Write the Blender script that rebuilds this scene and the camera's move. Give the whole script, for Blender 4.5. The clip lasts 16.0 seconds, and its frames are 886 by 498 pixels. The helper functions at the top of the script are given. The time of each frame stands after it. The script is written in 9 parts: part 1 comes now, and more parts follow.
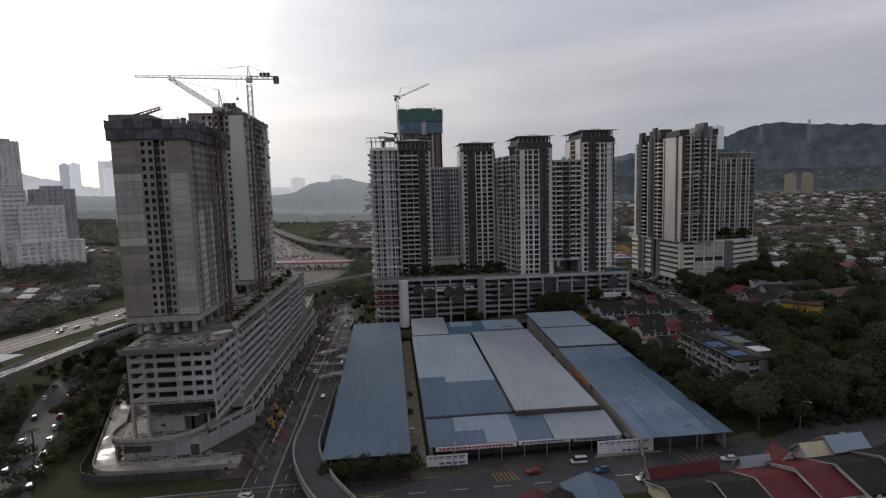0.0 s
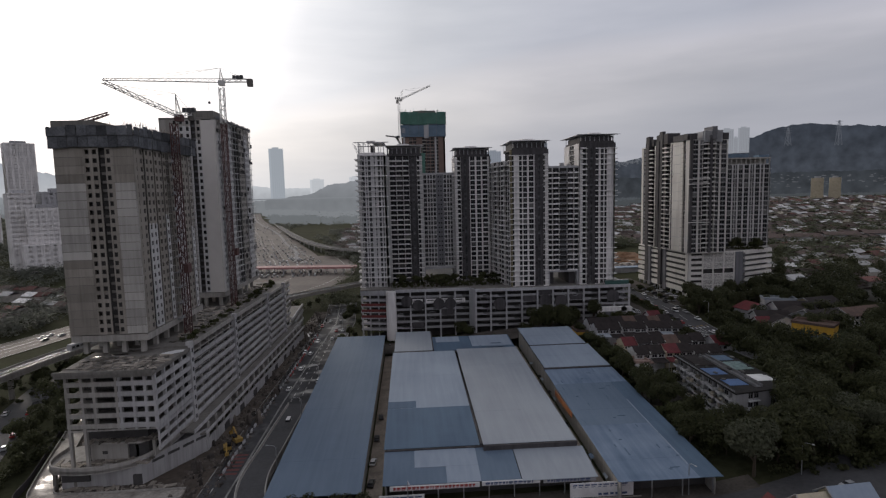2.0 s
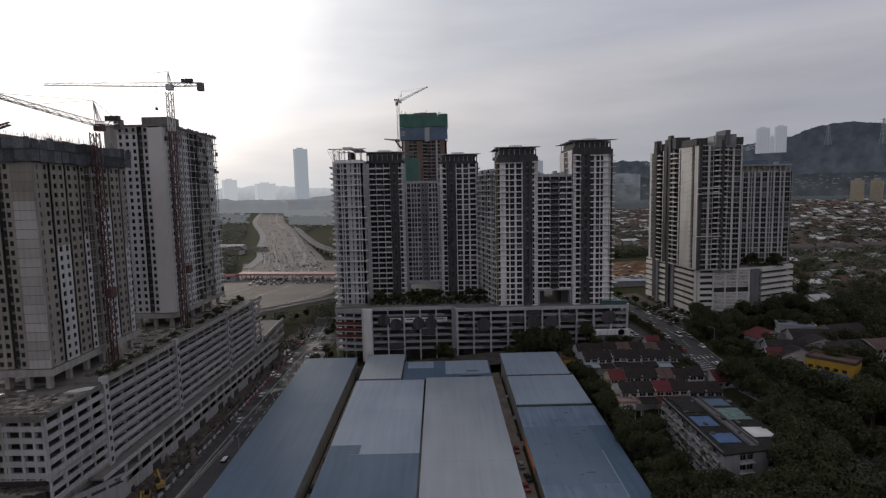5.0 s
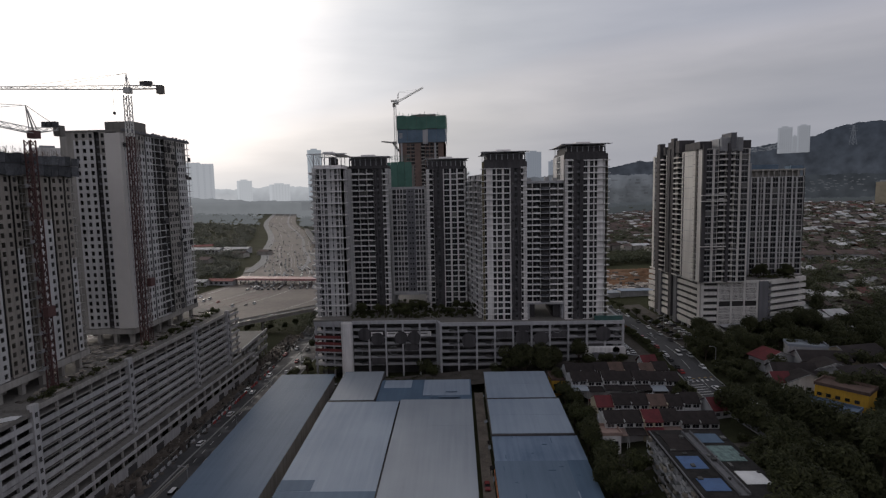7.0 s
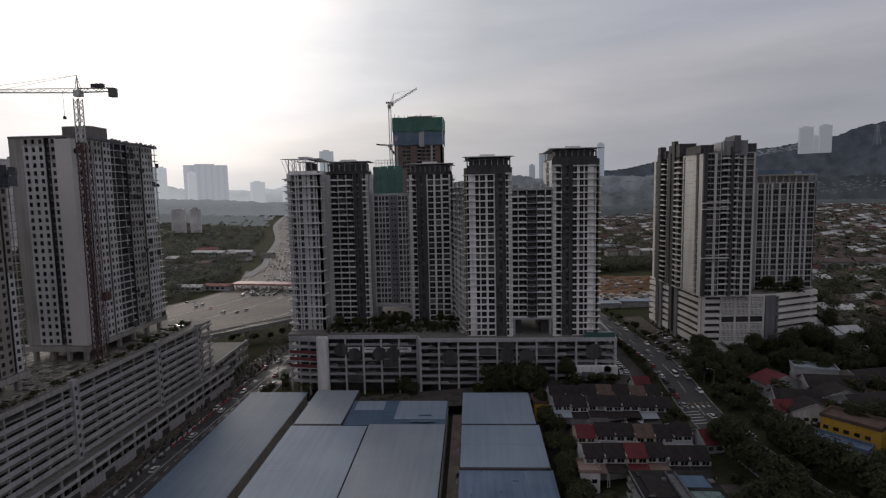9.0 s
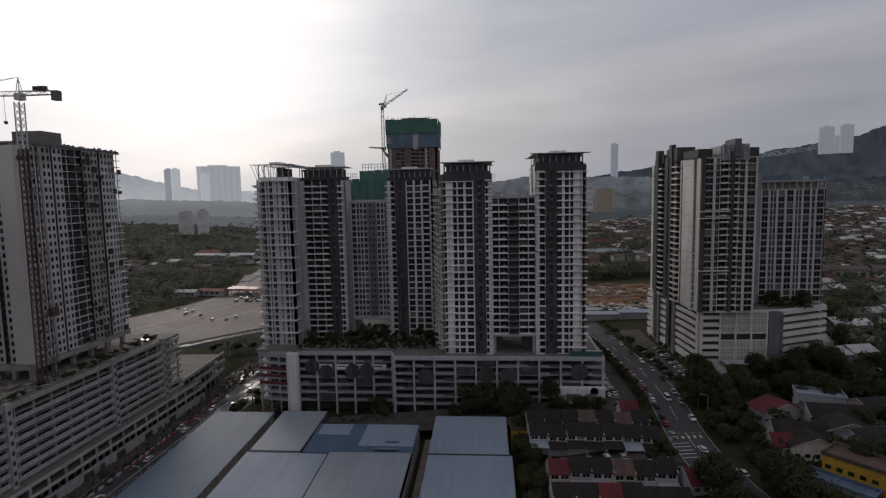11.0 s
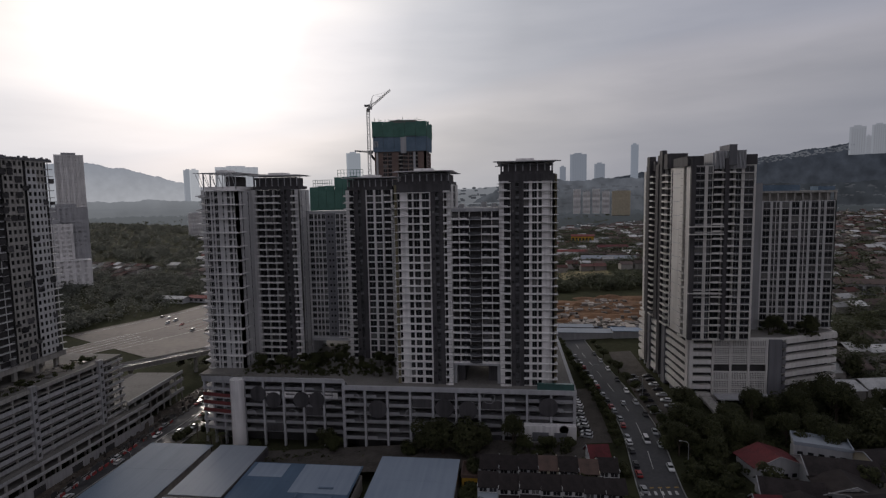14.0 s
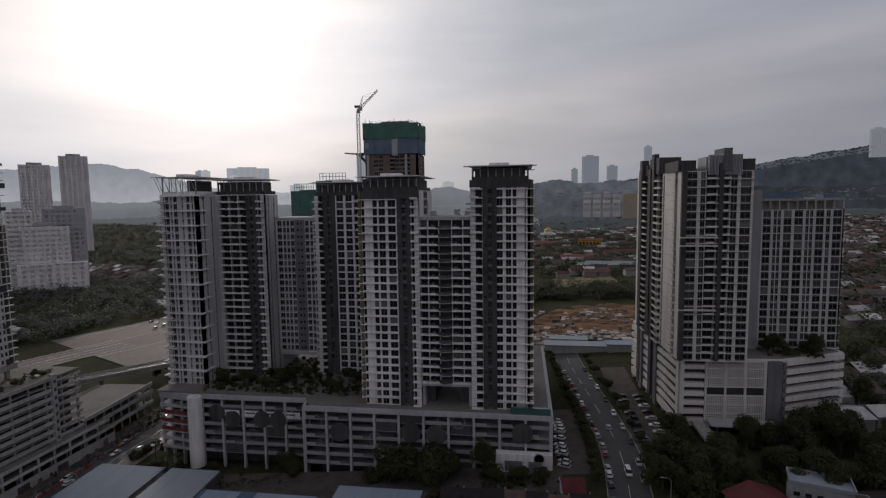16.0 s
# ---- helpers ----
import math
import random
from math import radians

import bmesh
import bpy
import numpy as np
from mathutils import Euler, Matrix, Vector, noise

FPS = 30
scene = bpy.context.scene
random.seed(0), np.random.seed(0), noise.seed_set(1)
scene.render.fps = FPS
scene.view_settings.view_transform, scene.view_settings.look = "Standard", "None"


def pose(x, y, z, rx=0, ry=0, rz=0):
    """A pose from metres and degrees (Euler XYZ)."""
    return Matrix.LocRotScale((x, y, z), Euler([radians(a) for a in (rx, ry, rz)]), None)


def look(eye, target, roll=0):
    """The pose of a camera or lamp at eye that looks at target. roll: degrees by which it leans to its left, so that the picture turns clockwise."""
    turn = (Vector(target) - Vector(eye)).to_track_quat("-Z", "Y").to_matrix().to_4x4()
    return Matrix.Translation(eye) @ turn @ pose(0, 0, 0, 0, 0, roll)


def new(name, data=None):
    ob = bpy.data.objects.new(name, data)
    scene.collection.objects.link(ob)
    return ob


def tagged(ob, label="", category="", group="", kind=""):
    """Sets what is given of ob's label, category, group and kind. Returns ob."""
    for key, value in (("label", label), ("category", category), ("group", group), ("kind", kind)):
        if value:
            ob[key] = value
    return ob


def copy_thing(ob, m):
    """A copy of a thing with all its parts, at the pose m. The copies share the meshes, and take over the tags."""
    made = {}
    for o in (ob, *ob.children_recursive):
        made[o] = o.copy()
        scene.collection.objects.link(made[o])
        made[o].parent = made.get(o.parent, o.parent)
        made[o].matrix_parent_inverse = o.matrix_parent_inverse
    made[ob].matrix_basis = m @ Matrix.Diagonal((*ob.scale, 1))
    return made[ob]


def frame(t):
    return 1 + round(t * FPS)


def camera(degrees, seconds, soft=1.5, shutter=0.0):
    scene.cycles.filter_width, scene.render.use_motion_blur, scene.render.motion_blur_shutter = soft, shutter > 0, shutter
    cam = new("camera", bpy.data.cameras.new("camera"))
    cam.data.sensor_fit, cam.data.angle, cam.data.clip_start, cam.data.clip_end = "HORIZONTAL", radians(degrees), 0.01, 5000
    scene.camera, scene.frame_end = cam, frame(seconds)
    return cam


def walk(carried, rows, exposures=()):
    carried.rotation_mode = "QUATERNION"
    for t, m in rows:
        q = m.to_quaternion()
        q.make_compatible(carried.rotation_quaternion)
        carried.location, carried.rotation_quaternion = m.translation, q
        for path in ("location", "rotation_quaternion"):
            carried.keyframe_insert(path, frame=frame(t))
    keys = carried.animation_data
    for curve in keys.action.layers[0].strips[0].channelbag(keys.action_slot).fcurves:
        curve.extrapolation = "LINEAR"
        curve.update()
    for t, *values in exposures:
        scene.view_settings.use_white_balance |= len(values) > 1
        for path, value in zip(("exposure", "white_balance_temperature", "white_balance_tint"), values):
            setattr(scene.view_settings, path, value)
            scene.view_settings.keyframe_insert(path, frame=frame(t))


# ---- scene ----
cam = camera(78, 16.0, 1.25)
PATH = [
    (0, (-36.409, -120.103, 83.650), (-26.836, -21.123, 73.102), -1.58),
    (1, (-26.739, -113.243, 84.984), (-19.053, -14.075, 74.662), -1.45),
    (2, (-17.144, -105.916, 86.674), (-11.327, -6.613, 76.425), -1.36),
    (3, (-7.765, -98.245, 88.506), (-3.767, 1.148, 78.258), -1.29),
    (4, (1.324, -90.320, 90.339), (3.572, 9.127, 80.076), -1.24),
    (5, (10.104, -82.207, 92.094), (10.683, 17.263, 81.831), -1.21),
    (6, (18.599, -73.952, 93.739), (17.589, 25.518, 83.504), -1.20),
    (7, (26.862, -65.581, 95.278), (24.339, 33.867, 85.102), -1.19),
    (8, (34.961, -57.110, 96.738), (30.992, 42.299, 86.642), -1.19),
    (9, (42.968, -48.545, 98.160), (37.606, 50.808, 88.151), -1.18),
    (10, (50.944, -39.888, 99.581), (44.229, 59.391, 89.651), -1.18),
    (11, (58.924, -31.140, 101.026), (50.888, 68.046, 91.157), -1.16),
    (12, (66.910, -22.310, 102.494), (57.573, 76.767, 92.664), -1.14),
    (13, (74.849, -13.412, 103.948), (64.230, 85.538, 94.143), -1.09),
    (14, (82.630, -4.475, 105.297), (70.748, 94.335, 95.528), -1.03),
    (15, (90.061, 4.455, 106.392), (76.949, 103.119, 96.715), -0.94),
    (16, (96.863, 13.311, 107.005), (82.572, 111.832, 97.547), -0.81),
]
walk(cam, [(t, look(eye, target, roll)) for t, eye, target, roll in PATH],
     exposures=[(0, 0.36, 6300, 11), (4, 0.26, 6300, 11), (8, 0.08, 6300, 11), (12, -0.08, 6250, 12), (16, -0.15, 6250, 13)])


# ---------------------------------------------------------------- world, sun, exposure
SUN_AZ, SUN_EL = -32.0, 19.5        # degrees, azimuth clockwise from +y
SUN_DIR = Vector((math.sin(radians(SUN_AZ)) * math.cos(radians(SUN_EL)),
                  math.cos(radians(SUN_AZ)) * math.cos(radians(SUN_EL)), math.sin(radians(SUN_EL))))

world = bpy.data.worlds.new("hazy_sky")
scene.world = world
world.use_nodes = True
wn, wl = world.node_tree.nodes, world.node_tree.links
wn.clear()


def wnode(kind, **kw):
    n = wn.new(kind)
    for k, v in kw.items():
        setattr(n, k, v)
    return n


sky = wnode("ShaderNodeTexSky", sky_type="NISHITA", sun_disc=False)
sky.sun_elevation, sky.sun_rotation = radians(SUN_EL), radians(SUN_AZ)
sky.air_density, sky.dust_density, sky.ozone_density = 1.6, 6.0, 1.0
bg_clear = wnode("ShaderNodeBackground")
bg_clear.inputs["Strength"].default_value = 0.05
wl.new(sky.outputs[0], bg_clear.inputs["Color"])
tc = wnode("ShaderNodeTexCoord")
dot = wnode("ShaderNodeVectorMath", operation="DOT_PRODUCT")
wl.new(tc.outputs["Generated"], dot.inputs[0])
dot.inputs[1].default_value = SUN_DIR
glow = wnode("ShaderNodeValToRGB")          # veil brightness against the angle to the sun
e = glow.color_ramp.elements
e[0].position, e[0].color = 0.0, (0.395, 0.375, 0.405, 1)
e[1].position, e[1].color = 1.0, (1.5, 1.42, 1.3, 1)
for pos, col in ((0.5, (0.375, 0.37, 0.405, 1)), (0.62, (0.345, 0.35, 0.385, 1)), (0.74, (0.345, 0.35, 0.378, 1)), (0.85, (0.42, 0.42, 0.44, 1)),
                 (0.925, (0.53, 0.527, 0.525, 1)), (0.965, (0.72, 0.712, 0.695, 1)), (0.988, (1.02, 0.985, 0.94, 1))):
    n = e.new(pos)
    n.color = col
half = wnode("ShaderNodeMath", operation="MULTIPLY_ADD")
half.inputs[1].default_value, half.inputs[2].default_value = 0.5, 0.5
wl.new(dot.outputs["Value"], half.inputs[0])
wl.new(half.outputs[0], glow.inputs[0])
# thin streaked cloud
mp = wnode("ShaderNodeMapping")
mp.inputs["Scale"].default_value = (1.6, 1.6, 9.0)
mp.inputs["Rotation"].default_value = (0.0, radians(9), radians(20))
wl.new(tc.outputs["Generated"], mp.inputs[0])
cl = wnode("ShaderNodeTexNoise")
cl.inputs["Scale"].default_value, cl.inputs["Detail"].default_value, cl.inputs["Roughness"].default_value = 1.5, 7.0, 0.5
wl.new(mp.outputs[0], cl.inputs["Vector"])
cr = wnode("ShaderNodeValToRGB")
cr.color_ramp.elements[0].position, cr.color_ramp.elements[0].color = 0.32, (0.88, 0.887, 0.9, 1)
cr.color_ramp.elements[1].position, cr.color_ramp.elements[1].color = 0.7, (1.1, 1.085, 1.07, 1)
wl.new(cl.outputs[0], cr.inputs[0])
mul = wnode("ShaderNodeMix", data_type="RGBA", blend_type="MULTIPLY")
mul.inputs[0].default_value = 1.0
wl.new(glow.outputs[0], mul.inputs[6])
wl.new(cr.outputs[0], mul.inputs[7])
# long edge of a cloud sheet crossing the sky from low in the north to the north-east
edge_a, edge_b = [Vector((math.sin(radians(a)) * math.cos(radians(b)), math.cos(radians(a)) * math.cos(radians(b)), math.sin(radians(b)))) for a, b in ((-4.35, 8.75), (30.8, 13.5))]
above = wnode("ShaderNodeVectorMath", operation="DOT_PRODUCT")
wl.new(tc.outputs["Generated"], above.inputs[0])
above.inputs[1].default_value = -edge_a.cross(edge_b).normalized()
ragged = wnode("ShaderNodeMath", operation="MULTIPLY_ADD")
ragged.inputs[1].default_value = 0.07
wl.new(cl.outputs[0], ragged.inputs[0])
wl.new(above.outputs["Value"], ragged.inputs[2])
place = wnode("ShaderNodeMapRange")
place.inputs[1].default_value, place.inputs[2].default_value = -0.265, 0.335
wl.new(ragged.outputs[0], place.inputs[0])
sheet = wnode("ShaderNodeValToRGB")
e = sheet.color_ramp.elements
e[0].position, e[0].color = 0.0, (1, 1, 1, 1)
e[1].position, e[1].color = 1.0, (1, 1, 1, 1)
for pos, col in ((0.3, (0.97, 0.97, 0.98, 1)), (0.42, (1.04, 1.025, 1.02, 1)), (0.49, (1.2, 1.17, 1.16, 1)), (0.515, (1.16, 1.14, 1.15, 1)), (0.56, (1.02, 1.04, 1.09, 1)), (0.75, (1.05, 1.07, 1.12, 1))):
    n = e.new(pos)
    n.color = col
wl.new(place.outputs[0], sheet.inputs[0])
mul2 = wnode("ShaderNodeMix", data_type="RGBA", blend_type="MULTIPLY")
mul2.inputs[0].default_value = 1.0
wl.new(mul.outputs[2], mul2.inputs[6])
wl.new(sheet.outputs[0], mul2.inputs[7])
bg_veil = wnode("ShaderNodeBackground")
bg_veil.inputs["Strength"].default_value = 1.0
wl.new(mul2.outputs[2], bg_veil.inputs["Color"])
mix = wnode("ShaderNodeMixShader")
mix.inputs[0].default_value = 0.93
wl.new(bg_clear.outputs[0], mix.inputs[1])
wl.new(bg_veil.outputs[0], mix.inputs[2])
wout = wnode("ShaderNodeOutputWorld")
wl.new(mix.outputs[0], wout.inputs["Surface"])

sun = new("sun", bpy.data.lights.new("sun", "SUN"))
sun.data.energy, sun.data.angle, sun.data.color = 0.9, radians(12), (1.0, 0.88, 0.76)
sun.matrix_world = look((0, 0, 400), Vector((0, 0, 400)) - SUN_DIR)


# ---------------------------------------------------------------- materials
def mat(name, c1, c2=None, rough=0.8, metal=0.0, s1=0.25, s2=3.0, bump=0.15, streak=0.0, rnd="", rvar=0.25, ribs=0.0, emit=None, spec=0.5, wet=0.0, runs=False):
    """Two scales of variation between c1 and c2, with optional rain streaks, random shade per object or island and sheet ribs."""
    m = bpy.data.materials.new(name)
    m.use_nodes = True
    N, L = m.node_tree.nodes, m.node_tree.links
    b = N["Principled BSDF"]
    b.inputs["Roughness"].default_value, b.inputs["Metallic"].default_value = rough, metal
    b.inputs["Specular IOR Level"].default_value = spec
    if emit:
        b.inputs["Base Color"].default_value = (0, 0, 0, 1)
        b.inputs["Specular IOR Level"].default_value = 0
        b.inputs["Emission Color"].default_value, b.inputs["Emission Strength"].default_value = (*c1, 1), emit
        return m
    c2 = c2 or tuple(v * 0.72 for v in c1)
    t = N.new("ShaderNodeTexCoord")
    n1, n2 = N.new("ShaderNodeTexNoise"), N.new("ShaderNodeTexNoise")
    for n, s, d in ((n1, s1, 4.0), (n2, s2, 6.0)):
        n.inputs["Scale"].default_value, n.inputs["Detail"].default_value = s, d
        L.new(t.outputs["Object"], n.inputs["Vector"])
    if runs:                                    # stains drawn out along the sheets
        mp = N.new("ShaderNodeMapping")
        mp.inputs["Scale"].default_value = (1.0, 0.035, 1.0)
        L.new(t.outputs["Object"], mp.inputs[0])
        L.new(mp.outputs[0], n2.inputs["Vector"])
    if streak:
        mp = N.new("ShaderNodeMapping")
        mp.inputs["Scale"].default_value = (1.0, 1.0, 0.06)
        L.new(t.outputs["Object"], mp.inputs[0])
        L.new(mp.outputs[0], n2.inputs["Vector"])
    add = N.new("ShaderNodeMath")
    add.operation = "MULTIPLY_ADD"
    add.inputs[1].default_value = 0.5 + streak
    L.new(n2.outputs[0], add.inputs[0])
    sc = N.new("ShaderNodeMath")
    sc.operation = "MULTIPLY"
    sc.inputs[1].default_value = 0.7
    L.new(n1.outputs[0], sc.inputs[0])
    L.new(sc.outputs[0], add.inputs[2])
    r = N.new("ShaderNodeValToRGB")
    r.color_ramp.elements[0].position, r.color_ramp.elements[0].color = 0.38, (*c2, 1)
    r.color_ramp.elements[1].position, r.color_ramp.elements[1].color = 0.72 + streak * 0.4, (*c1, 1)
    L.new(add.outputs[0], r.inputs[0])
    col = r.outputs[0]
    if rnd:
        src = N.new("ShaderNodeObjectInfo").outputs["Random"] if rnd == "object" else N.new("ShaderNodeNewGeometry").outputs["Random Per Island"]
        hs = N.new("ShaderNodeHueSaturation")
        mr = N.new("ShaderNodeMapRange")
        mr.inputs[3].default_value, mr.inputs[4].default_value = 1 - rvar, 1 + rvar
        L.new(src, mr.inputs[0])
        L.new(mr.outputs[0], hs.inputs["Value"])
        L.new(col, hs.inputs["Color"])
        col = hs.outputs[0]
    L.new(col, b.inputs["Base Color"])
    if wet:                                     # puddled patches of low roughness
        wn_, wr = N.new("ShaderNodeTexNoise"), N.new("ShaderNodeMapRange")
        wn_.inputs["Scale"].default_value, wn_.inputs["Detail"].default_value = 0.11, 5.0
        L.new(t.outputs["Object"], wn_.inputs["Vector"])
        wr.inputs[1].default_value, wr.inputs[2].default_value, wr.inputs[3].default_value, wr.inputs[4].default_value = 0.5, 0.62, rough, wet
        L.new(wn_.outputs[0], wr.inputs[0])
        L.new(wr.outputs[0], b.inputs["Roughness"])
    bp = N.new("ShaderNodeBump")
    bp.inputs["Strength"].default_value, bp.inputs["Distance"].default_value = bump, 0.05
    L.new(n2.outputs[0], bp.inputs["Height"])
    if ribs:
        w = N.new("ShaderNodeTexWave")
        w.inputs["Scale"].default_value = ribs
        w.bands_direction = "X"
        L.new(t.outputs["Object"], w.inputs["Vector"])
        b2 = N.new("ShaderNodeBump")
        b2.inputs["Strength"].default_value, b2.inputs["Distance"].default_value = 0.25, 0.04
        L.new(w.outputs[0], b2.inputs["Height"])
        L.new(bp.outputs[0], b2.inputs["Normal"])
        bp = b2
    L.new(bp.outputs[0], b.inputs["Normal"])
    return m


WHITE = mat("white_wall_paint", (0.76, 0.74, 0.725), (0.4, 0.39, 0.385), 0.75, s1=0.05, s2=0.8, streak=0.25, spec=0.12)
WHITE_C = mat("cream_white_wall_paint", (0.63, 0.61, 0.575), (0.42, 0.4, 0.375), 0.75, s1=0.05, s2=0.8, streak=0.25, spec=0.12)
GREYW = mat("light_grey_wall_paint", (0.42, 0.42, 0.43), (0.28, 0.28, 0.29), 0.8, s1=0.06, s2=0.7, streak=0.25, spec=0.12)
DARK = mat("charcoal_wall_paint", (0.082, 0.078, 0.081), (0.03, 0.0295, 0.031), 0.7, s1=0.13, s2=0.7, streak=0.25, spec=0.12)
MIDG = mat("mid_grey_wall_paint", (0.17, 0.17, 0.18), (0.1, 0.1, 0.105), 0.8, s1=0.06, s2=0.7, streak=0.25, spec=0.12)
OCHRE = mat("olive_wall_paint", (0.17, 0.15, 0.095), (0.1, 0.09, 0.06), 0.8, streak=0.2, spec=0.12)
BEIGE = mat("plain_beige_render", (0.6, 0.575, 0.545), (0.54, 0.515, 0.49), 0.85, s1=0.02, s2=0.3, bump=0.05, spec=0.12)
CONC = mat("raw_concrete", (0.36, 0.345, 0.32), (0.19, 0.18, 0.165), 0.9, s1=0.08, s2=0.9, bump=0.3, streak=0.35, spec=0.12)
CONC_P = mat("pale_concrete_pour", (0.43, 0.415, 0.39), (0.29, 0.275, 0.255), 0.9, s1=0.12, s2=1.3, bump=0.3, streak=0.3, rnd="object", rvar=0.22, spec=0.12)
CONC_B = mat("brown_wet_concrete_pour", (0.28, 0.258, 0.228), (0.17, 0.155, 0.135), 0.9, s1=0.12, s2=1.3, bump=0.3, streak=0.3, rnd="object", rvar=0.2, spec=0.12)
PLASTER = mat("grey_undercoat_plaster", (0.54, 0.535, 0.53), (0.36, 0.355, 0.35), 0.85, s1=0.08, s2=0.9, streak=0.3, spec=0.12)
CONC_D = mat("damp_concrete", (0.2, 0.19, 0.175), (0.11, 0.105, 0.095), 0.85, s1=0.1, s2=1.1, bump=0.3, streak=0.3, spec=0.12)
# near-black base colour puts the shade of interiors into the surface
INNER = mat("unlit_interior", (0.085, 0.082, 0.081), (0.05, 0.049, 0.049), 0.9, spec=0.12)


def window_glass(name, rnd):
    """Dark panes: most clear, some with curtains or protective film behind the glass."""
    m = mat(name, (0.05, 0.052, 0.057), None, 0.25, s1=0.3, s2=2.0, bump=0.02, spec=0.16)
    N, L = m.node_tree.nodes, m.node_tree.links
    src = N.new("ShaderNodeObjectInfo").outputs["Random"] if rnd == "object" else N.new("ShaderNodeNewGeometry").outputs["Random Per Island"]
    r = N.new("ShaderNodeValToRGB")
    r.color_ramp.interpolation = "CONSTANT"
    r.color_ramp.elements[0].color = (0.016, 0.0165, 0.018, 1)
    r.color_ramp.elements[1].position, r.color_ramp.elements[1].color = 0.3, (0.025, 0.0255, 0.028, 1)
    for pos, col in ((0.55, (0.04, 0.04, 0.042, 1)), (0.72, (0.02, 0.0205, 0.022, 1)), (0.86, (0.075, 0.074, 0.074, 1)), (0.95, (0.15, 0.147, 0.143, 1))):
        r.color_ramp.elements.new(pos).color = col
    L.new(src, r.inputs[0])
    L.new(r.outputs[0], N["Principled BSDF"].inputs["Base Color"])
    return m


GLASS = window_glass("window_glass", "object")
GLASS_J = window_glass("window_glass_far", "island")
BALG = mat("dark_balcony_glass", (0.095, 0.095, 0.1), (0.055, 0.056, 0.06), 0.2, s1=0.4, s2=2.0, rnd="object", rvar=0.4, spec=0.4)
WINF = mat("grey_window_frame", (0.22, 0.22, 0.22), (0.14, 0.14, 0.14), 0.5)
RAIL = mat("dark_metal_rail", (0.07, 0.07, 0.075), None, 0.5, 0.6)
STEEL = mat("galvanised_steel", (0.42, 0.43, 0.44), (0.25, 0.25, 0.26), 0.45, 0.7)
CRANE_W = mat("crane_white_paint", (0.62, 0.62, 0.6), (0.4, 0.39, 0.37), 0.5)
CRANE_R = mat("crane_red_paint", (0.38, 0.03, 0.035), (0.22, 0.02, 0.025), 0.5)
HOISTR = mat("faded_red_hoist_paint", (0.11, 0.052, 0.048), (0.065, 0.038, 0.037), 0.75)
NET_G = mat("green_safety_net", (0.1, 0.2, 0.165), (0.065, 0.135, 0.11), 0.9, s1=0.15, s2=1.5, bump=0.4, spec=0.12)
NET_B = mat("blue_safety_net", (0.15, 0.205, 0.265), (0.095, 0.14, 0.19), 0.9, s1=0.15, s2=1.5, bump=0.4, spec=0.12)
NET_D = mat("faded_blue_net", (0.13, 0.135, 0.145), (0.06, 0.063, 0.07), 0.9, s1=0.5, s2=2, bump=0.4, rnd="object", rvar=0.5, spec=0.12)
NET_K = mat("dark_torn_net", (0.1, 0.095, 0.095), (0.04, 0.04, 0.042), 0.95, s1=0.6, s2=3.0, bump=0.4, rnd="object", rvar=0.6, spec=0.05)
DULLR = mat("dull_red_panel", (0.2, 0.062, 0.06), (0.12, 0.042, 0.042), 0.8, s1=0.2, s2=2, spec=0.12)
BRICK = mat("red_brick_infill", (0.2, 0.145, 0.125), (0.13, 0.1, 0.09), 0.9, s1=0.2, s2=2, spec=0.12)
SHEET_B = mat("blue_metal_sheet", (0.14, 0.185, 0.245), (0.105, 0.145, 0.2), 0.55, 0.0, s1=0.04, s2=0.7, bump=0.04, ribs=3.0, spec=0.07, runs=True)
SHEET_D = mat("dark_blue_metal_sheet", (0.105, 0.155, 0.218), (0.078, 0.115, 0.17), 0.62, 0.0, s1=0.05, s2=0.7, bump=0.04, ribs=3.0, spec=0.1, runs=True)
SHEET_L = mat("light_blue_metal_sheet", (0.28, 0.33, 0.395), (0.215, 0.26, 0.325), 0.62, 0.0, s1=0.04, s2=0.7, bump=0.04, ribs=3.0, spec=0.1, runs=True)
SHEET_G = mat("grey_metal_sheet", (0.3, 0.33, 0.365), (0.245, 0.27, 0.305), 0.62, 0.0, s1=0.04, s2=0.7, bump=0.04, ribs=3.0, spec=0.1, runs=True)
SHEET_W = mat("worn_blue_metal_sheet", (0.19, 0.245, 0.325), (0.085, 0.125, 0.19), 0.62, 0.0, s1=0.06, s2=0.5, bump=0.05, ribs=3.0, spec=0.1, runs=True)
ASPH = mat("asphalt", (0.075, 0.075, 0.078), (0.042, 0.042, 0.045), 0.8, s1=0.06, s2=0.9, bump=0.2, spec=0.3)
ASPH_W = mat("wet_asphalt", (0.07, 0.07, 0.073), (0.04, 0.04, 0.042), 0.9, s1=0.06, s2=0.5, bump=0.25, spec=0.2, wet=0.32)
REBAR = mat("rusty_steel_bar", (0.22, 0.17, 0.13), (0.13, 0.1, 0.08), 0.9, spec=0.1)
ASPH_L = mat("pale_worn_asphalt", (0.15, 0.125, 0.105), (0.085, 0.074, 0.065), 0.9, s1=0.03, s2=0.5, bump=0.1, spec=0.12)
LANE = mat("oil_stained_lane", (0.1, 0.09, 0.079), (0.048, 0.043, 0.039), 0.9, s1=0.2, s2=1.4, bump=0.3, spec=0.1)
LANE_C = mat("dusty_concrete_lane", (0.33, 0.285, 0.24), (0.17, 0.148, 0.128), 0.9, s1=0.2, s2=1.4, bump=0.3, spec=0.1)
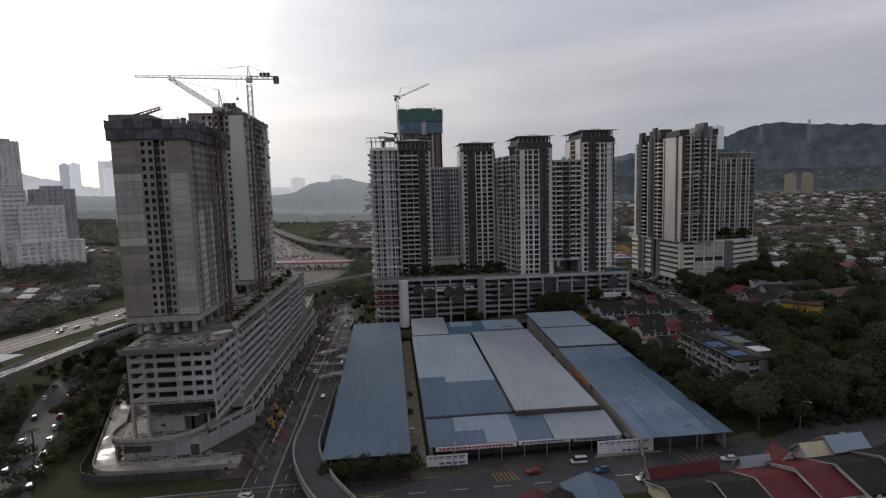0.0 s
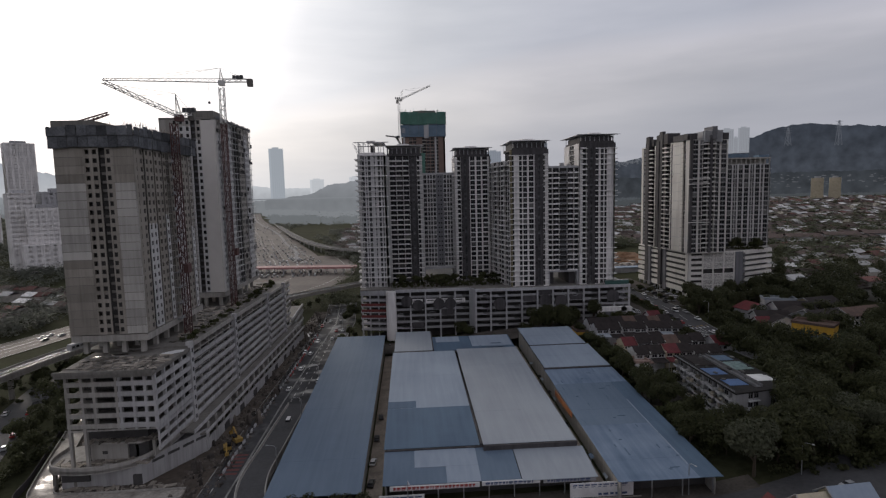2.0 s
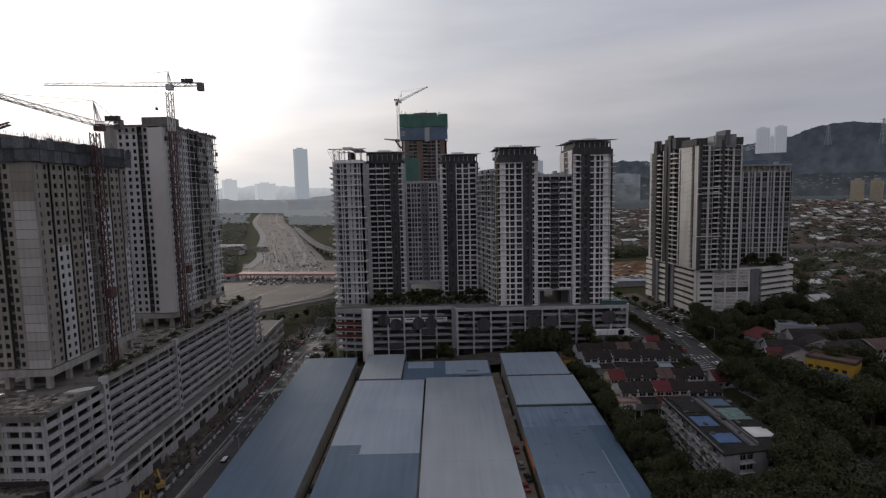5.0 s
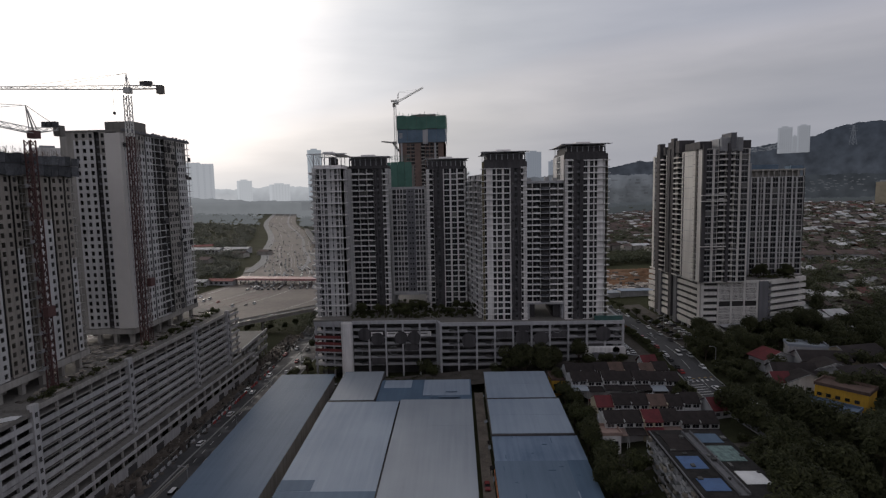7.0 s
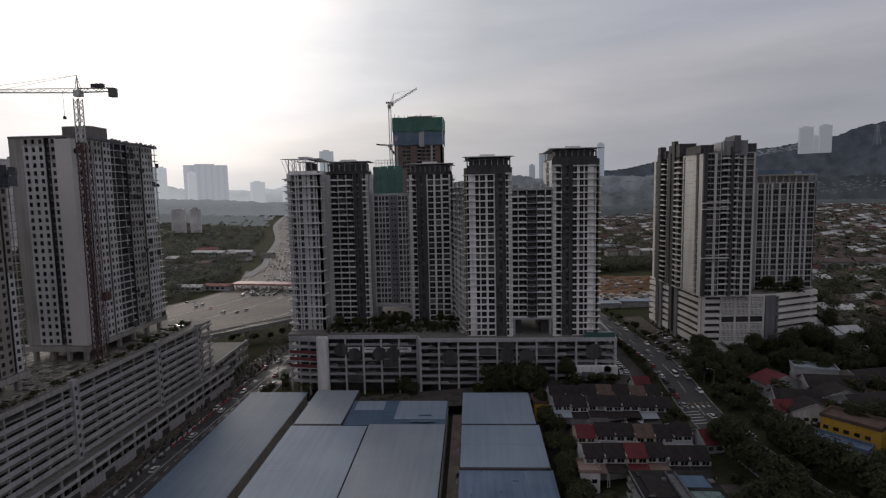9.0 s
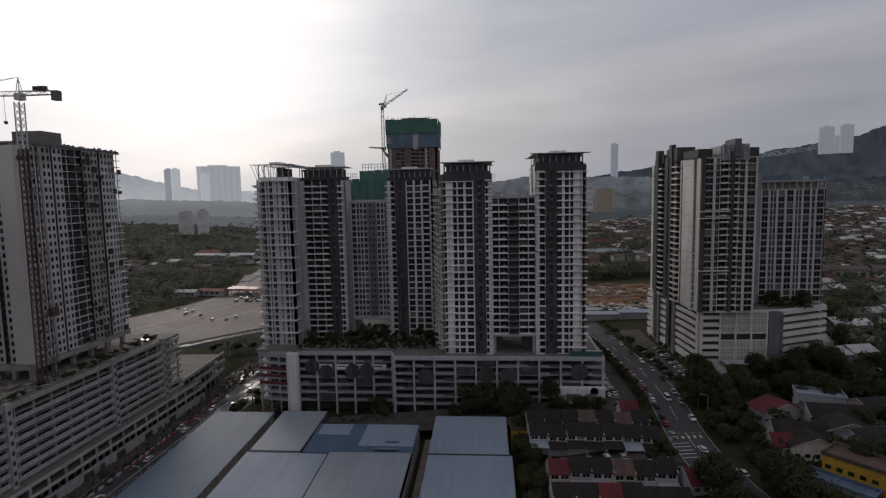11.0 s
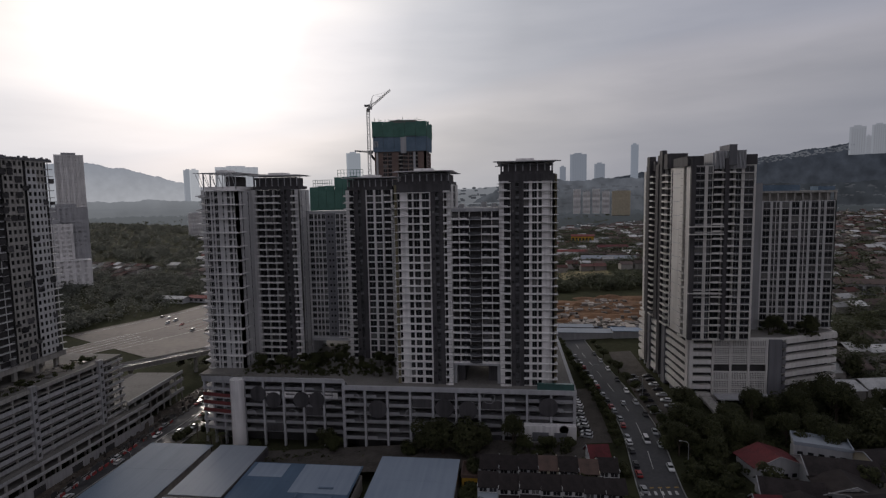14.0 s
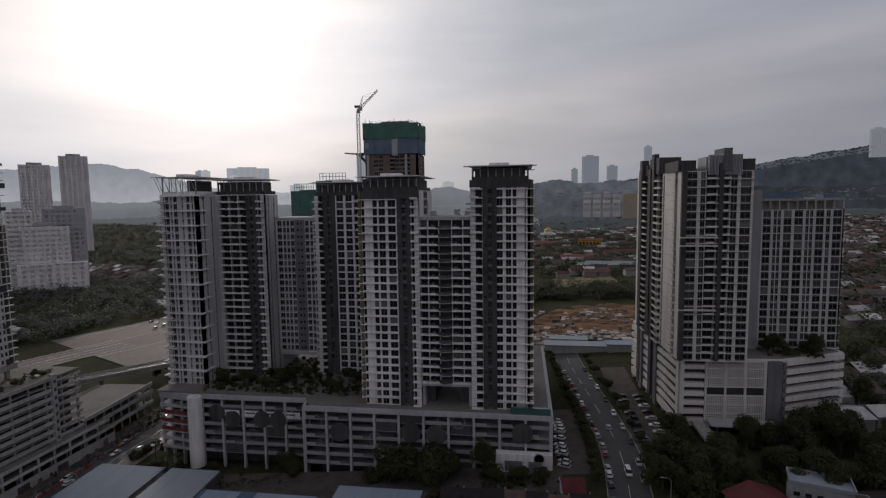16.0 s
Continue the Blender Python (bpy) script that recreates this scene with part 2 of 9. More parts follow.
HWAY = mat("damp_motorway_asphalt", (0.155, 0.133, 0.117), (0.085, 0.075, 0.067), 0.72, s1=0.02, s2=0.3, bump=0.05, spec=0.16)
LINE = mat("white_road_paint", (0.55, 0.55, 0.53), (0.3, 0.3, 0.29), 0.7)
LINE_Y = mat("yellow_road_paint", (0.34, 0.22, 0.05), (0.2, 0.13, 0.035), 0.7)
RED_S = mat("red_road_surface", (0.16, 0.055, 0.05), (0.1, 0.04, 0.04), 0.8)
KERB = mat("kerb_concrete", (0.3, 0.3, 0.29), (0.18, 0.18, 0.17), 0.9, spec=0.12)
SOIL = mat("bare_soil", (0.1, 0.082, 0.067), (0.045, 0.038, 0.033), 0.95, s1=0.06, s2=0.6, bump=0.6, spec=0.2, wet=0.4)
CLAY = mat("orange_clay", (0.21, 0.12, 0.07), (0.09, 0.065, 0.045), 0.95, s1=0.04, s2=0.4, bump=0.6, spec=0.12)
YARD = mat("wet_concrete_yard", (0.4, 0.37, 0.33), (0.14, 0.125, 0.11), 0.75, s1=0.2, s2=1.2, bump=0.15, spec=0.5, wet=0.2)
# the far foliage is paler and greyer, with haze put into its colour
LEAF = [mat("foliage_%s" % n, c, tuple(v * 0.5 for v in c), 0.75, s1=0.3, s2=1.5, bump=0.1, rnd="island", rvar=0.5, spec=0.2)
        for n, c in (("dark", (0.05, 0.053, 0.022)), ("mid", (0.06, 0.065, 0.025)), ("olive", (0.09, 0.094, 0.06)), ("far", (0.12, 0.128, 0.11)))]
for lm, fac in ((LEAF[0], 0.2), (LEAF[1], 0.25), (LEAF[2], 0.4), (LEAF[3], 0.55)):        # thin leaves let light through; far ones more, brightened as if by haze
    N, L = lm.node_tree.nodes, lm.node_tree.links
    tr, mx = N.new("ShaderNodeBsdfTranslucent"), N.new("ShaderNodeMixShader")
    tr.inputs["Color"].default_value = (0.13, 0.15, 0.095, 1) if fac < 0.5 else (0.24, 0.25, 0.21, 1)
    mx.inputs[0].default_value = fac
    L.new(N["Principled BSDF"].outputs[0], mx.inputs[1])
    L.new(tr.outputs[0], mx.inputs[2])
    L.new(mx.outputs[0], N["Material Output"].inputs["Surface"])
BARK = mat("bark", (0.075, 0.058, 0.042), (0.04, 0.03, 0.022), 0.95, bump=0.6)
GRASS = mat("ground_cover", (0.052, 0.054, 0.03), (0.026, 0.028, 0.016), 0.95, s1=0.035, s2=0.5, bump=0.6, spec=0.03)
LAWN = mat("dry_lawn", (0.24, 0.19, 0.09), (0.12, 0.12, 0.05), 0.95, s1=0.05, s2=0.6)
TILE_K = mat("dark_roof_tile", (0.037, 0.031, 0.03), (0.016, 0.014, 0.014), 0.8, s1=0.4, s2=4, rnd="island", rvar=0.35, bump=0.5, spec=0.12)
# greyer than the near tiles, with distance haze put into the colour
TILE_F = mat("far_roof_tile", (0.125, 0.095, 0.085), (0.065, 0.055, 0.052), 0.85, s1=0.3, s2=3, rnd="island", rvar=0.5, spec=0.1)
TILE_FR = mat("far_red_roof", (0.15, 0.075, 0.065), (0.085, 0.05, 0.047), 0.85, s1=0.3, s2=3, rnd="island", rvar=0.5, spec=0.1)
TILE_FP = mat("far_pale_roof", (0.5, 0.5, 0.49), (0.28, 0.28, 0.28), 0.7, s1=0.3, s2=3, rnd="island", rvar=0.5, spec=0.2)
SPAND = mat("grey_spandrel_paint", (0.3, 0.3, 0.305), (0.2, 0.2, 0.205), 0.8, s1=0.06, s2=0.7, streak=0.25, spec=0.12)
TILE_R = mat("red_metal_roof", (0.125, 0.024, 0.028), (0.07, 0.018, 0.02), 0.6, s1=0.3, s2=1.2, ribs=2.0, spec=0.2)
TILE_T = mat("terracotta_roof_tile", (0.12, 0.082, 0.068), (0.06, 0.045, 0.04), 0.8, s1=0.3, s2=3, rnd="island", rvar=0.55, spec=0.12)
YELLOW = mat("yellow_wall_paint", (0.55, 0.32, 0.03), (0.38, 0.22, 0.03), 0.75, streak=0.15)
CANOPY = mat("pink_canopy_sheet", (0.27, 0.115, 0.105), (0.2, 0.085, 0.08), 0.5)
TRAIN_M = mat("train_white_paint", (0.4, 0.4, 0.4), (0.3, 0.3, 0.3), 0.6, spec=0.15)
TYRE = mat("tyre_rubber", (0.02, 0.02, 0.021), None, 0.9)
CARP = [mat("car_paint_%s" % n, c, tuple(v * 0.8 for v in c), 0.28, s1=0.5, s2=3, bump=0.0)
        for n, c in (("white", (0.7, 0.7, 0.7)), ("silver", (0.35, 0.36, 0.37)), ("black", (0.02, 0.02, 0.023)), ("red", (0.3, 0.03, 0.03)), ("blue", (0.05, 0.12, 0.24)))]
SIGN_W = mat("white_sign_board", (0.68, 0.68, 0.68), (0.5, 0.5, 0.5), 0.6)
INK = mat("sign_ink_blue", (0.07, 0.1, 0.2), None, 0.6)
INK_R = mat("sign_ink_red", (0.35, 0.05, 0.05), None, 0.6)
ORANGE = mat("orange_banner", (0.5, 0.19, 0.07), (0.35, 0.13, 0.06), 0.7)


# ---------------------------------------------------------------- mesh helpers
class MB:
    """Collects boxes and other closed pieces into one mesh."""

    def __init__(self):
        self.v, self.f, self.p = [], [], []

    def mark(self):
        self.p.append((len(self.v), len(self.f)))

    def hexa(self, p):
        """Eight corners: four below, four above, both counter-clockwise seen from above."""
        self.mark()
        k = len(self.v)
        self.v += [tuple(q) for q in p]
        self.f += [(k, k + 3, k + 2, k + 1), (k + 4, k + 5, k + 6, k + 7), (k, k + 1, k + 5, k + 4),
                   (k + 1, k + 2, k + 6, k + 5), (k + 2, k + 3, k + 7, k + 6), (k + 3, k, k + 4, k + 7)]

    def box(self, x0, y0, z0, x1, y1, z1):
        self.hexa([(x0, y0, z0), (x1, y0, z0), (x1, y1, z0), (x0, y1, z0), (x0, y0, z1), (x1, y0, z1), (x1, y1, z1), (x0, y1, z1)])

    def fbox(self, F, u0, u1, d0, d1, z0, z1):
        """A box in a face's frame: u along the face, d outward, z up."""
        o, u, n = F
        q = [(o[0] + u[0] * a + n[0] * b, o[1] + u[1] * a + n[1] * b) for a, b in ((u0, d1), (u1, d1), (u1, d0), (u0, d0))]
        self.hexa([(*c, z0) for c in q] + [(*c, z1) for c in q])

    def beam(self, a, b, r, r2=None):
        """A square bar from a to b."""
        a, b = Vector(a), Vector(b)
        d = (b - a).normalized()
        s = d.cross(Vector((0, 0, 1)) if abs(d.z) < 0.95 else Vector((1, 0, 0))).normalized()
        t = s.cross(d)
        r2 = r if r2 is None else r2
        p = [a + (s * i + t * j) * r for i, j in ((-1, -1), (1, -1), (1, 1), (-1, 1))] + [b + (s * i + t * j) * r2 for i, j in ((-1, -1), (1, -1), (1, 1), (-1, 1))]
        self.hexa(p)

    def prism(self, pts, z0, z1):
        """An upright prism over a counter-clockwise outline."""
        self.mark()
        k, n = len(self.v), len(pts)
        self.v += [(x, y, z0) for x, y in pts] + [(x, y, z1) for x, y in pts]
        self.f += [tuple(range(k + n - 1, k - 1, -1)), tuple(range(k + n, k + 2 * n))]
        self.f += [(k + i, k + (i + 1) % n, k + n + (i + 1) % n, k + n + i) for i in range(n)]

    def quad(self, a, b, c, d):
        k = len(self.v)
        self.v += [tuple(a), tuple(b), tuple(c), tuple(d)]
        self.f.append((k, k + 1, k + 2, k + 3))

    def mesh(self, name, material):
        me = bpy.data.meshes.new(name)
        me.from_pydata(self.v, [], self.f)
        for m in (material if isinstance(material, (list, tuple)) else [material]):
            me.materials.append(m)
        me.update()
        return me


def thing(name, label, category, x=0, y=0, z=0, group=""):
    ob = new(name)
    ob.empty_display_size = 0.5
    ob.location = (x, y, z)
    return tagged(ob, label, category, group)


def under(ob, parent):
    """Parents ob, whose mesh is in world coordinates, keeping it where it is."""
    ob.parent = parent
    top = parent
    while top.parent:
        top = top.parent
    ob.matrix_parent_inverse = Matrix.Translation(-Vector(top.location)) if parent is top else Matrix()
    return ob


def part(name, mb, material, parent, label="", kind=""):
    me = mb if isinstance(mb, bpy.types.Mesh) else mb.mesh(name, material)
    ob = under(new(name, me), parent)
    return tagged(ob, label, "", "", kind)


def pieces(name, mb, material, parent, label="", limit=96, rest=""):
    """Each closed piece of mb as a part of its own, up to the limit; those past it joined."""
    ends = mb.p[1:] + [(len(mb.v), len(mb.f))]
    left = MB()
    for k, ((v0, f0), (v1, f1)) in enumerate(zip(mb.p, ends)):
        if k < limit:
            q = MB()
            q.v, q.f = mb.v[v0:v1], [tuple(i - v0 for i in f) for f in mb.f[f0:f1]]
            part(name, q, material, parent, label)
        else:
            d = len(left.v) - v0
            left.v += mb.v[v0:v1]
            left.f += [tuple(i + d for i in f) for f in mb.f[f0:f1]]
    if left.v:
        part(rest or name + "_rest", left, material, parent, "", "stuff")


def setting(name, mb, material, label=""):
    ob = new(name, mb.mesh(name, material))
    return tagged(ob, label, "", "", "structure")


UNIT = MB()
UNIT.box(-0.5, -0.5, 0, 0.5, 0.5, 1)
PANE = UNIT.mesh("window", GLASS)


def panes(parent, items, limit=200):
    """Window panes (F, u0, u1, d, z0, z1): the first of them as parts, the rest as one joined part."""
    rest = MB()
    for k, (F, u0, u1, d, z0, z1) in enumerate(items):
        if k < limit:
            o, u, n = F
            ob = under(new("window", PANE), parent)
            c = ((u0 + u1) / 2, d)
            m = Matrix(((u[0], n[0], 0, o[0] + u[0] * c[0] + n[0] * c[1]), (u[1], n[1], 0, o[1] + u[1] * c[0] + n[1] * c[1]), (0, 0, 1, z0), (0, 0, 0, 1)))
            ob.matrix_basis = m @ Matrix.Diagonal((u1 - u0, 0.06, z1 - z0, 1))
        else:
            rest.fbox(F, u0, u1, d - 0.03, d + 0.03, z0, z1)
    if rest.v:
        part("window_panes", rest, GLASS_J, parent, "", "stuff")


def face(x0, y0, x1, y1):
    """A face's frame from its left to its right end, seen from outside."""
    d = Vector((x1 - x0, y1 - y0))
    w = d.length
    u = d / w
    return ((x0, y0), (u.x, u.y), (u.y, -u.x)), w


# ---------------------------------------------------------------- terrain
GX = np.array([-5000, -1000, -300, -95, -60, 0, 65, 85, 105, 150, 220, 400, 900, 5000.0])
GY = np.array([-5000, -100, 30, 100, 190, 300, 600, 1200, 5000.0])
GZ = np.array([
    [0, 0, 0, 0, 0, 0, 1, 3, 5, 8, 10, 14, 14, 14],
    [0, 0, 0, 0, 0, 0, 1, 3, 5, 8, 10, 14, 14, 14],
    [0, 0, 0, 0, 0, 0, 1, 4, 6, 9, 12, 17, 17, 17],
    [0, 0, 0, 0, 0, 1.5, 4, 9.5, 12, 15, 18, 24, 24, 24],
    [0, 4, 0, 0, 0.5, 3, 6, 11, 14.5, 18, 20, 26, 36, 40],
    [0, 6, 0, 0, 0.5, 4, 8, 12, 15, 18, 20, 26, 46, 50],
    [6, 14, 4, 0, 0, 2, 5, 8, 11, 14, 17, 20, 42, 50],
    [20, 42, 6, 2, 1, 1, 3, 5, 7, 9, 12, 22, 46, 50],
    [0, 30, 0, 0, 0, 0, 0, 0, 0, 0, 0, 0, 0, 0.0]], dtype=float)


def ground(x, y):
    i = int(np.clip(np.searchsorted(GX, x) - 1, 0, len(GX) - 2))
    j = int(np.clip(np.searchsorted(GY, y) - 1, 0, len(GY) - 2))
    a = (x - GX[i]) / (GX[i + 1] - GX[i])
    b = (y - GY[j]) / (GY[j + 1] - GY[j])
    a, b = min(max(a, 0), 1), min(max(b, 0), 1)
    return float((GZ[j, i] * (1 - a) + GZ[j, i + 1] * a) * (1 - b) + (GZ[j + 1, i] * (1 - a) + GZ[j + 1, i + 1] * a) * b)


def ground_sheet():
    near = lambda a, b, s: list(np.arange(a, b + 0.1, s))
    far = lambda a: [a * 1.35 ** k for k in range(1, 20) if a * 1.35 ** k < 4900] + [4900]
    xs = sorted(set([-v for v in far(360)] + near(-360, 420, 5) + far(420)))
    ys = sorted(set([-v for v in far(260)] + near(-260, 640, 5) + far(640)))
    mb = MB()
    mb.v = [(x, y, ground(x, y)) for y in ys for x in xs]
    n = len(xs)
    mb.f = [(j * n + i, j * n + i + 1, (j + 1) * n + i + 1, (j + 1) * n + i) for j in range(len(ys) - 1) for i in range(n - 1)]
    setting("ground", mb, GRASS, "dark green scrub and grass over sloping ground")


ground_sheet()


def strip(mb, pts, w0, w1=None, lift=0.12, z=None, step=4.0, thick=0.0):
    """A ribbon along a polyline, from w0 to w1 metres to the right of it, laid on the ground or at heights z."""
    if w1 is None:
        w0, w1 = -w0 / 2, w0 / 2
    P, Z = [], []
    for k in range(len(pts) - 1):
        a, b = Vector(pts[k]), Vector(pts[k + 1])
        m = max(1, int((b - a).length / step))
        for i in range(m + (k == len(pts) - 2)):
            P.append(a.lerp(b, i / m))
            if z:
                Z.append(z[k] + (z[k + 1] - z[k]) * i / m)
    base = len(mb.v)
    for i, p in enumerate(P):
        d = (P[min(i + 1, len(P) - 1)] - P[max(i - 1, 0)]).normalized()
        r = Vector((d.y, -d.x))
        for w in (w0, w1):
            q = p + r * w
            mb.v.append((q.x, q.y, (Z[i] if z else ground(q.x, q.y)) + lift))
    n = len(P)
    mb.f += [(base + 2 * i, base + 2 * i + 1, base + 2 * i + 3, base + 2 * i + 2) for i in range(n - 1)]
    if thick:
        k = len(mb.v)
        mb.v += [(x, y, zz - thick) for x, y, zz in mb.v[base:base + 2 * n]]
        for i in range(n - 1):
            a, b = base + 2 * i, k + 2 * i
            mb.f += [(b, b + 2, b + 3, b + 1), (a, a + 2, b + 2, b), (a + 1, b + 1, b + 3, a + 3)]
        e0, e1 = base, base + 2 * n - 2
        mb.f += [(e0, k, k + 1, e0 + 1), (e1, e1 + 1, k + 2 * n - 1, k + 2 * n - 2)]


def smooth(pts, n=6):
    """A Catmull-Rom curve through points of two or three values."""
    out = []
    P = [Vector(p) for p in pts]
    for i in range(len(P) - 1):
        a, b, c, d = P[max(i - 1, 0)], P[i], P[i + 1], P[min(i + 2, len(P) - 1)]
        for k in range(n):
            t = k / n
            out.append(0.5 * (2 * b + (c - a) * t + (2 * a - 5 * b + 4 * c - d) * t * t + (3 * b - a - 3 * c + d) * t ** 3))
    return [tuple(p) for p in out] + [tuple(P[-1])]


# ---------------------------------------------------------------- towers
LOUV = mat("charcoal_louvre_paint", (0.1, 0.1, 0.105), (0.045, 0.045, 0.048), 0.6, rnd="island", rvar=0.6)


def facade(F, w, z0, z1, n, bays, M, glass, pier=0.1, sill=0.55, ledge=0.75, deep=1.25, thick=0.5, plain=False, reach=(0.62, 0.36)):
    """One face of a tower. bays: (width, kind). M: mesh builders by part. Kinds: W window, P paired windows, S solid wall,
    D dark stripe, F dark fin, B balcony, K small kitchen windows, R recess, G grey wall with slots."""
    tot = sum(b[0] for b in bays)
    k = w / tot
    fh = (z1 - z0) / n
    u = 0.0
    for bw, kind in bays:
        bw *= k
        a, b = u, u + bw
        u = b
        if kind == "S":
            M["wall"].fbox(F, a, b, -1.7, 0.0, z0, z1)
        elif kind == "F":
            M["dark"].fbox(F, a, b, -1.7, 1.5, z0, z1 + 2.5)
        elif kind == "D":
            M["dark"].fbox(F, a, a + bw * 0.36, -1.7, 0.35, z0, z1)
            M["dark"].fbox(F, b - bw * 0.36, b, -1.7, 0.35, z0, z1)
            for i in range(n):
                z = z0 + i * fh
                M["louvre"].fbox(F, a + bw * 0.36, b - bw * 0.36, -0.5, 0.2, z - 0.1, z + 1.1)
                for q in range(3):
                    M["louvre"].fbox(F, a + bw * 0.36, b - bw * 0.36, 0.0, 0.12, z + 1.4 + q * 0.45, z + 1.55 + q * 0.45)
                if i % 3 == 1:
                    glass.append((F, a + bw * 0.1, a + bw * 0.26, 0.37, z + 1.0, z + 1.9))
        elif kind == "G":
            M["grey"].fbox(F, a, b, -1.7, 0.1, z0, z1)
            for i in range(n):
                glass.append((F, a + bw * 0.25, a + bw * 0.42, 0.12, z0 + i * fh + 0.9, z0 + i * fh + 1.9))
                glass.append((F, a + bw * 0.58, a + bw * 0.75, 0.12, z0 + i * fh + 0.9, z0 + i * fh + 1.9))
        elif kind in "WPK":
            sl, head = (sill, 0.32) if kind != "K" else (1.2, 0.8)
            m = 2 if kind == "P" else 1
            pr = bw * (pier if kind != "K" else 0.3)
            mid = bw * 0.13 if m == 2 else 0
            ow = (bw - 2 * pr - mid) / m
            M["wall"].fbox(F, a, a + pr, -thick, 0, z0, z1)
            M["wall"].fbox(F, b - pr, b, -thick, 0, z0, z1)
            if m == 2:
                M["wall"].fbox(F, a + pr + ow, b - pr - ow, -0.5, 0, z0, z1)
            for i in range(n):
                z = z0 + i * fh
                M["spandrel"].fbox(F, a + pr, b - pr, 0.05 - thick, -0.02, z - (head if i else 0), z + sl)
                if ledge and kind != "K":
                    M["slab"].fbox(F, a, b, -0.3, ledge, z - 0.28, z - 0.06)
                for q in range(m):
                    g0 = a + pr + q * (ow + mid)
                    glass.append((F, g0, g0 + ow, -0.28, z + sl, z + fh - head))
                    if kind != "K" and not plain:
                        M["mullion"].fbox(F, g0 + ow * 0.5 - 0.05, g0 + ow * 0.5 + 0.05, -0.26, -0.16, z + sl, z + fh - head)
                        M["mullion"].fbox(F, g0, g0 + ow, -0.26, -0.17, z + fh - head - 0.55, z + fh - head - 0.47)
            M["wall"].fbox(F, a + pr, b - pr, -0.45, -0.02, z1 - head, z1)
        elif kind == "B":
            for i in range(n):
                z = z0 + i * fh
                t = 0.7 + 0.28 * ((i * 7 + int(a * 3)) % 5) / 4
                M["slab"].fbox(F, a, b, -1.6, deep, z - 0.18, z + 0.12)
                M["slab"].fbox(F, a + 0.05, a + bw * t, deep - 0.16, deep - 0.02, z + 0.12, z + 0.58)
                M["rail"].fbox(F, a + 0.05, b - 0.05, deep - 0.1, deep - 0.04, z + 1.0, z + 1.1)
                glass.append((F, a + bw * 0.1, b - bw * 0.1, -1.25, z + 0.12, z + fh - 0.5))
                if not plain:
                    M["rail"].fbox(F, a + bw * 0.48, a + bw * 0.52, -1.22, -1.05, z + 0.12, z + fh - 0.4)
            M["wall"].fbox(F, a, a + 0.16, -1.6, -0.1, z0, z1)
            M["wall"].fbox(F, b - 0.16, b, -1.6, -0.1, z0, z1)
        elif kind == "O":                       # open bay: bare slab edges and a centre post
            for i in range(n + 1):
                M["slab"].fbox(F, a, b, -1.6, 0.05, z0 + i * fh - 0.14, z0 + i * fh + 0.12)
            M["slab"].fbox(F, (a + b) / 2 - 0.08, (a + b) / 2 + 0.08, -0.3, 0.0, z0, z1)
        elif kind == "w":                       # wide window between plain wall bands
            for i in range(n):
                z = z0 + i * fh
                M["wall"].fbox(F, a, b, -thick, 0, z - (0.25 if i else 0), z + 0.28)
                glass.append((F, a + 0.06, b - 0.06, -0.38, z + 0.28, z + fh - 0.25))
                if bw > 1.7:
                    M["mullion"].fbox(F, a + bw * 0.5 - 0.04, a + bw * 0.5 + 0.04, -0.35, -0.28, z + 0.28, z + fh - 0.25)
            M["wall"].fbox(F, a, b, -thick, -0.01, z1 - 0.25, z1)
        elif kind in "kj":                      # small square openings; j is plastered white up to a working floor
            m = max(1, int(round(bw / 2.3)))
            ow = min(1.3, bw * 0.58 / m)
            done = int(n * (reach[0] + reach[1] * ((int(a * 5) % 7) / 6))) if kind == "j" else 0
            zp = z0 + done * fh
            for key, za, zb in (("paint", z0, zp), ("wall", zp, z1)):
                if zb - za < 0.1:
                    continue
                edge = a
                for q in range(m + 1):
                    stop = a + bw * (q + 0.5) / m - ow / 2 if q < m else b
                    M[key].fbox(F, edge, stop, -thick, 0, za, zb)
                    edge = stop + ow
            for i in range(n + 1):
                z = z0 + i * fh
                key = "paint" if i < done else "wall"
                lo, hi = (z - 0.5 if i else z), (z + 0.75 if i < n else z)
                for q in range(m):
                    c = a + bw * (q + 0.5) / m
                    M[key].fbox(F, c - ow / 2, c + ow / 2, -thick, -0.015, lo, hi)
                    if i < n and (i * 5 + q + int(a)) % 4 == 0:
                        glass.append((F, c - ow / 2, c + ow / 2, -thick + 0.05, hi, z + fh - 0.5))
        elif kind == "R":
            for i in range(n):
                M["grey"].fbox(F, a, b, -1.6, -1.2, z0 + i * fh - 0.25, z0 + i * fh + 0.6)


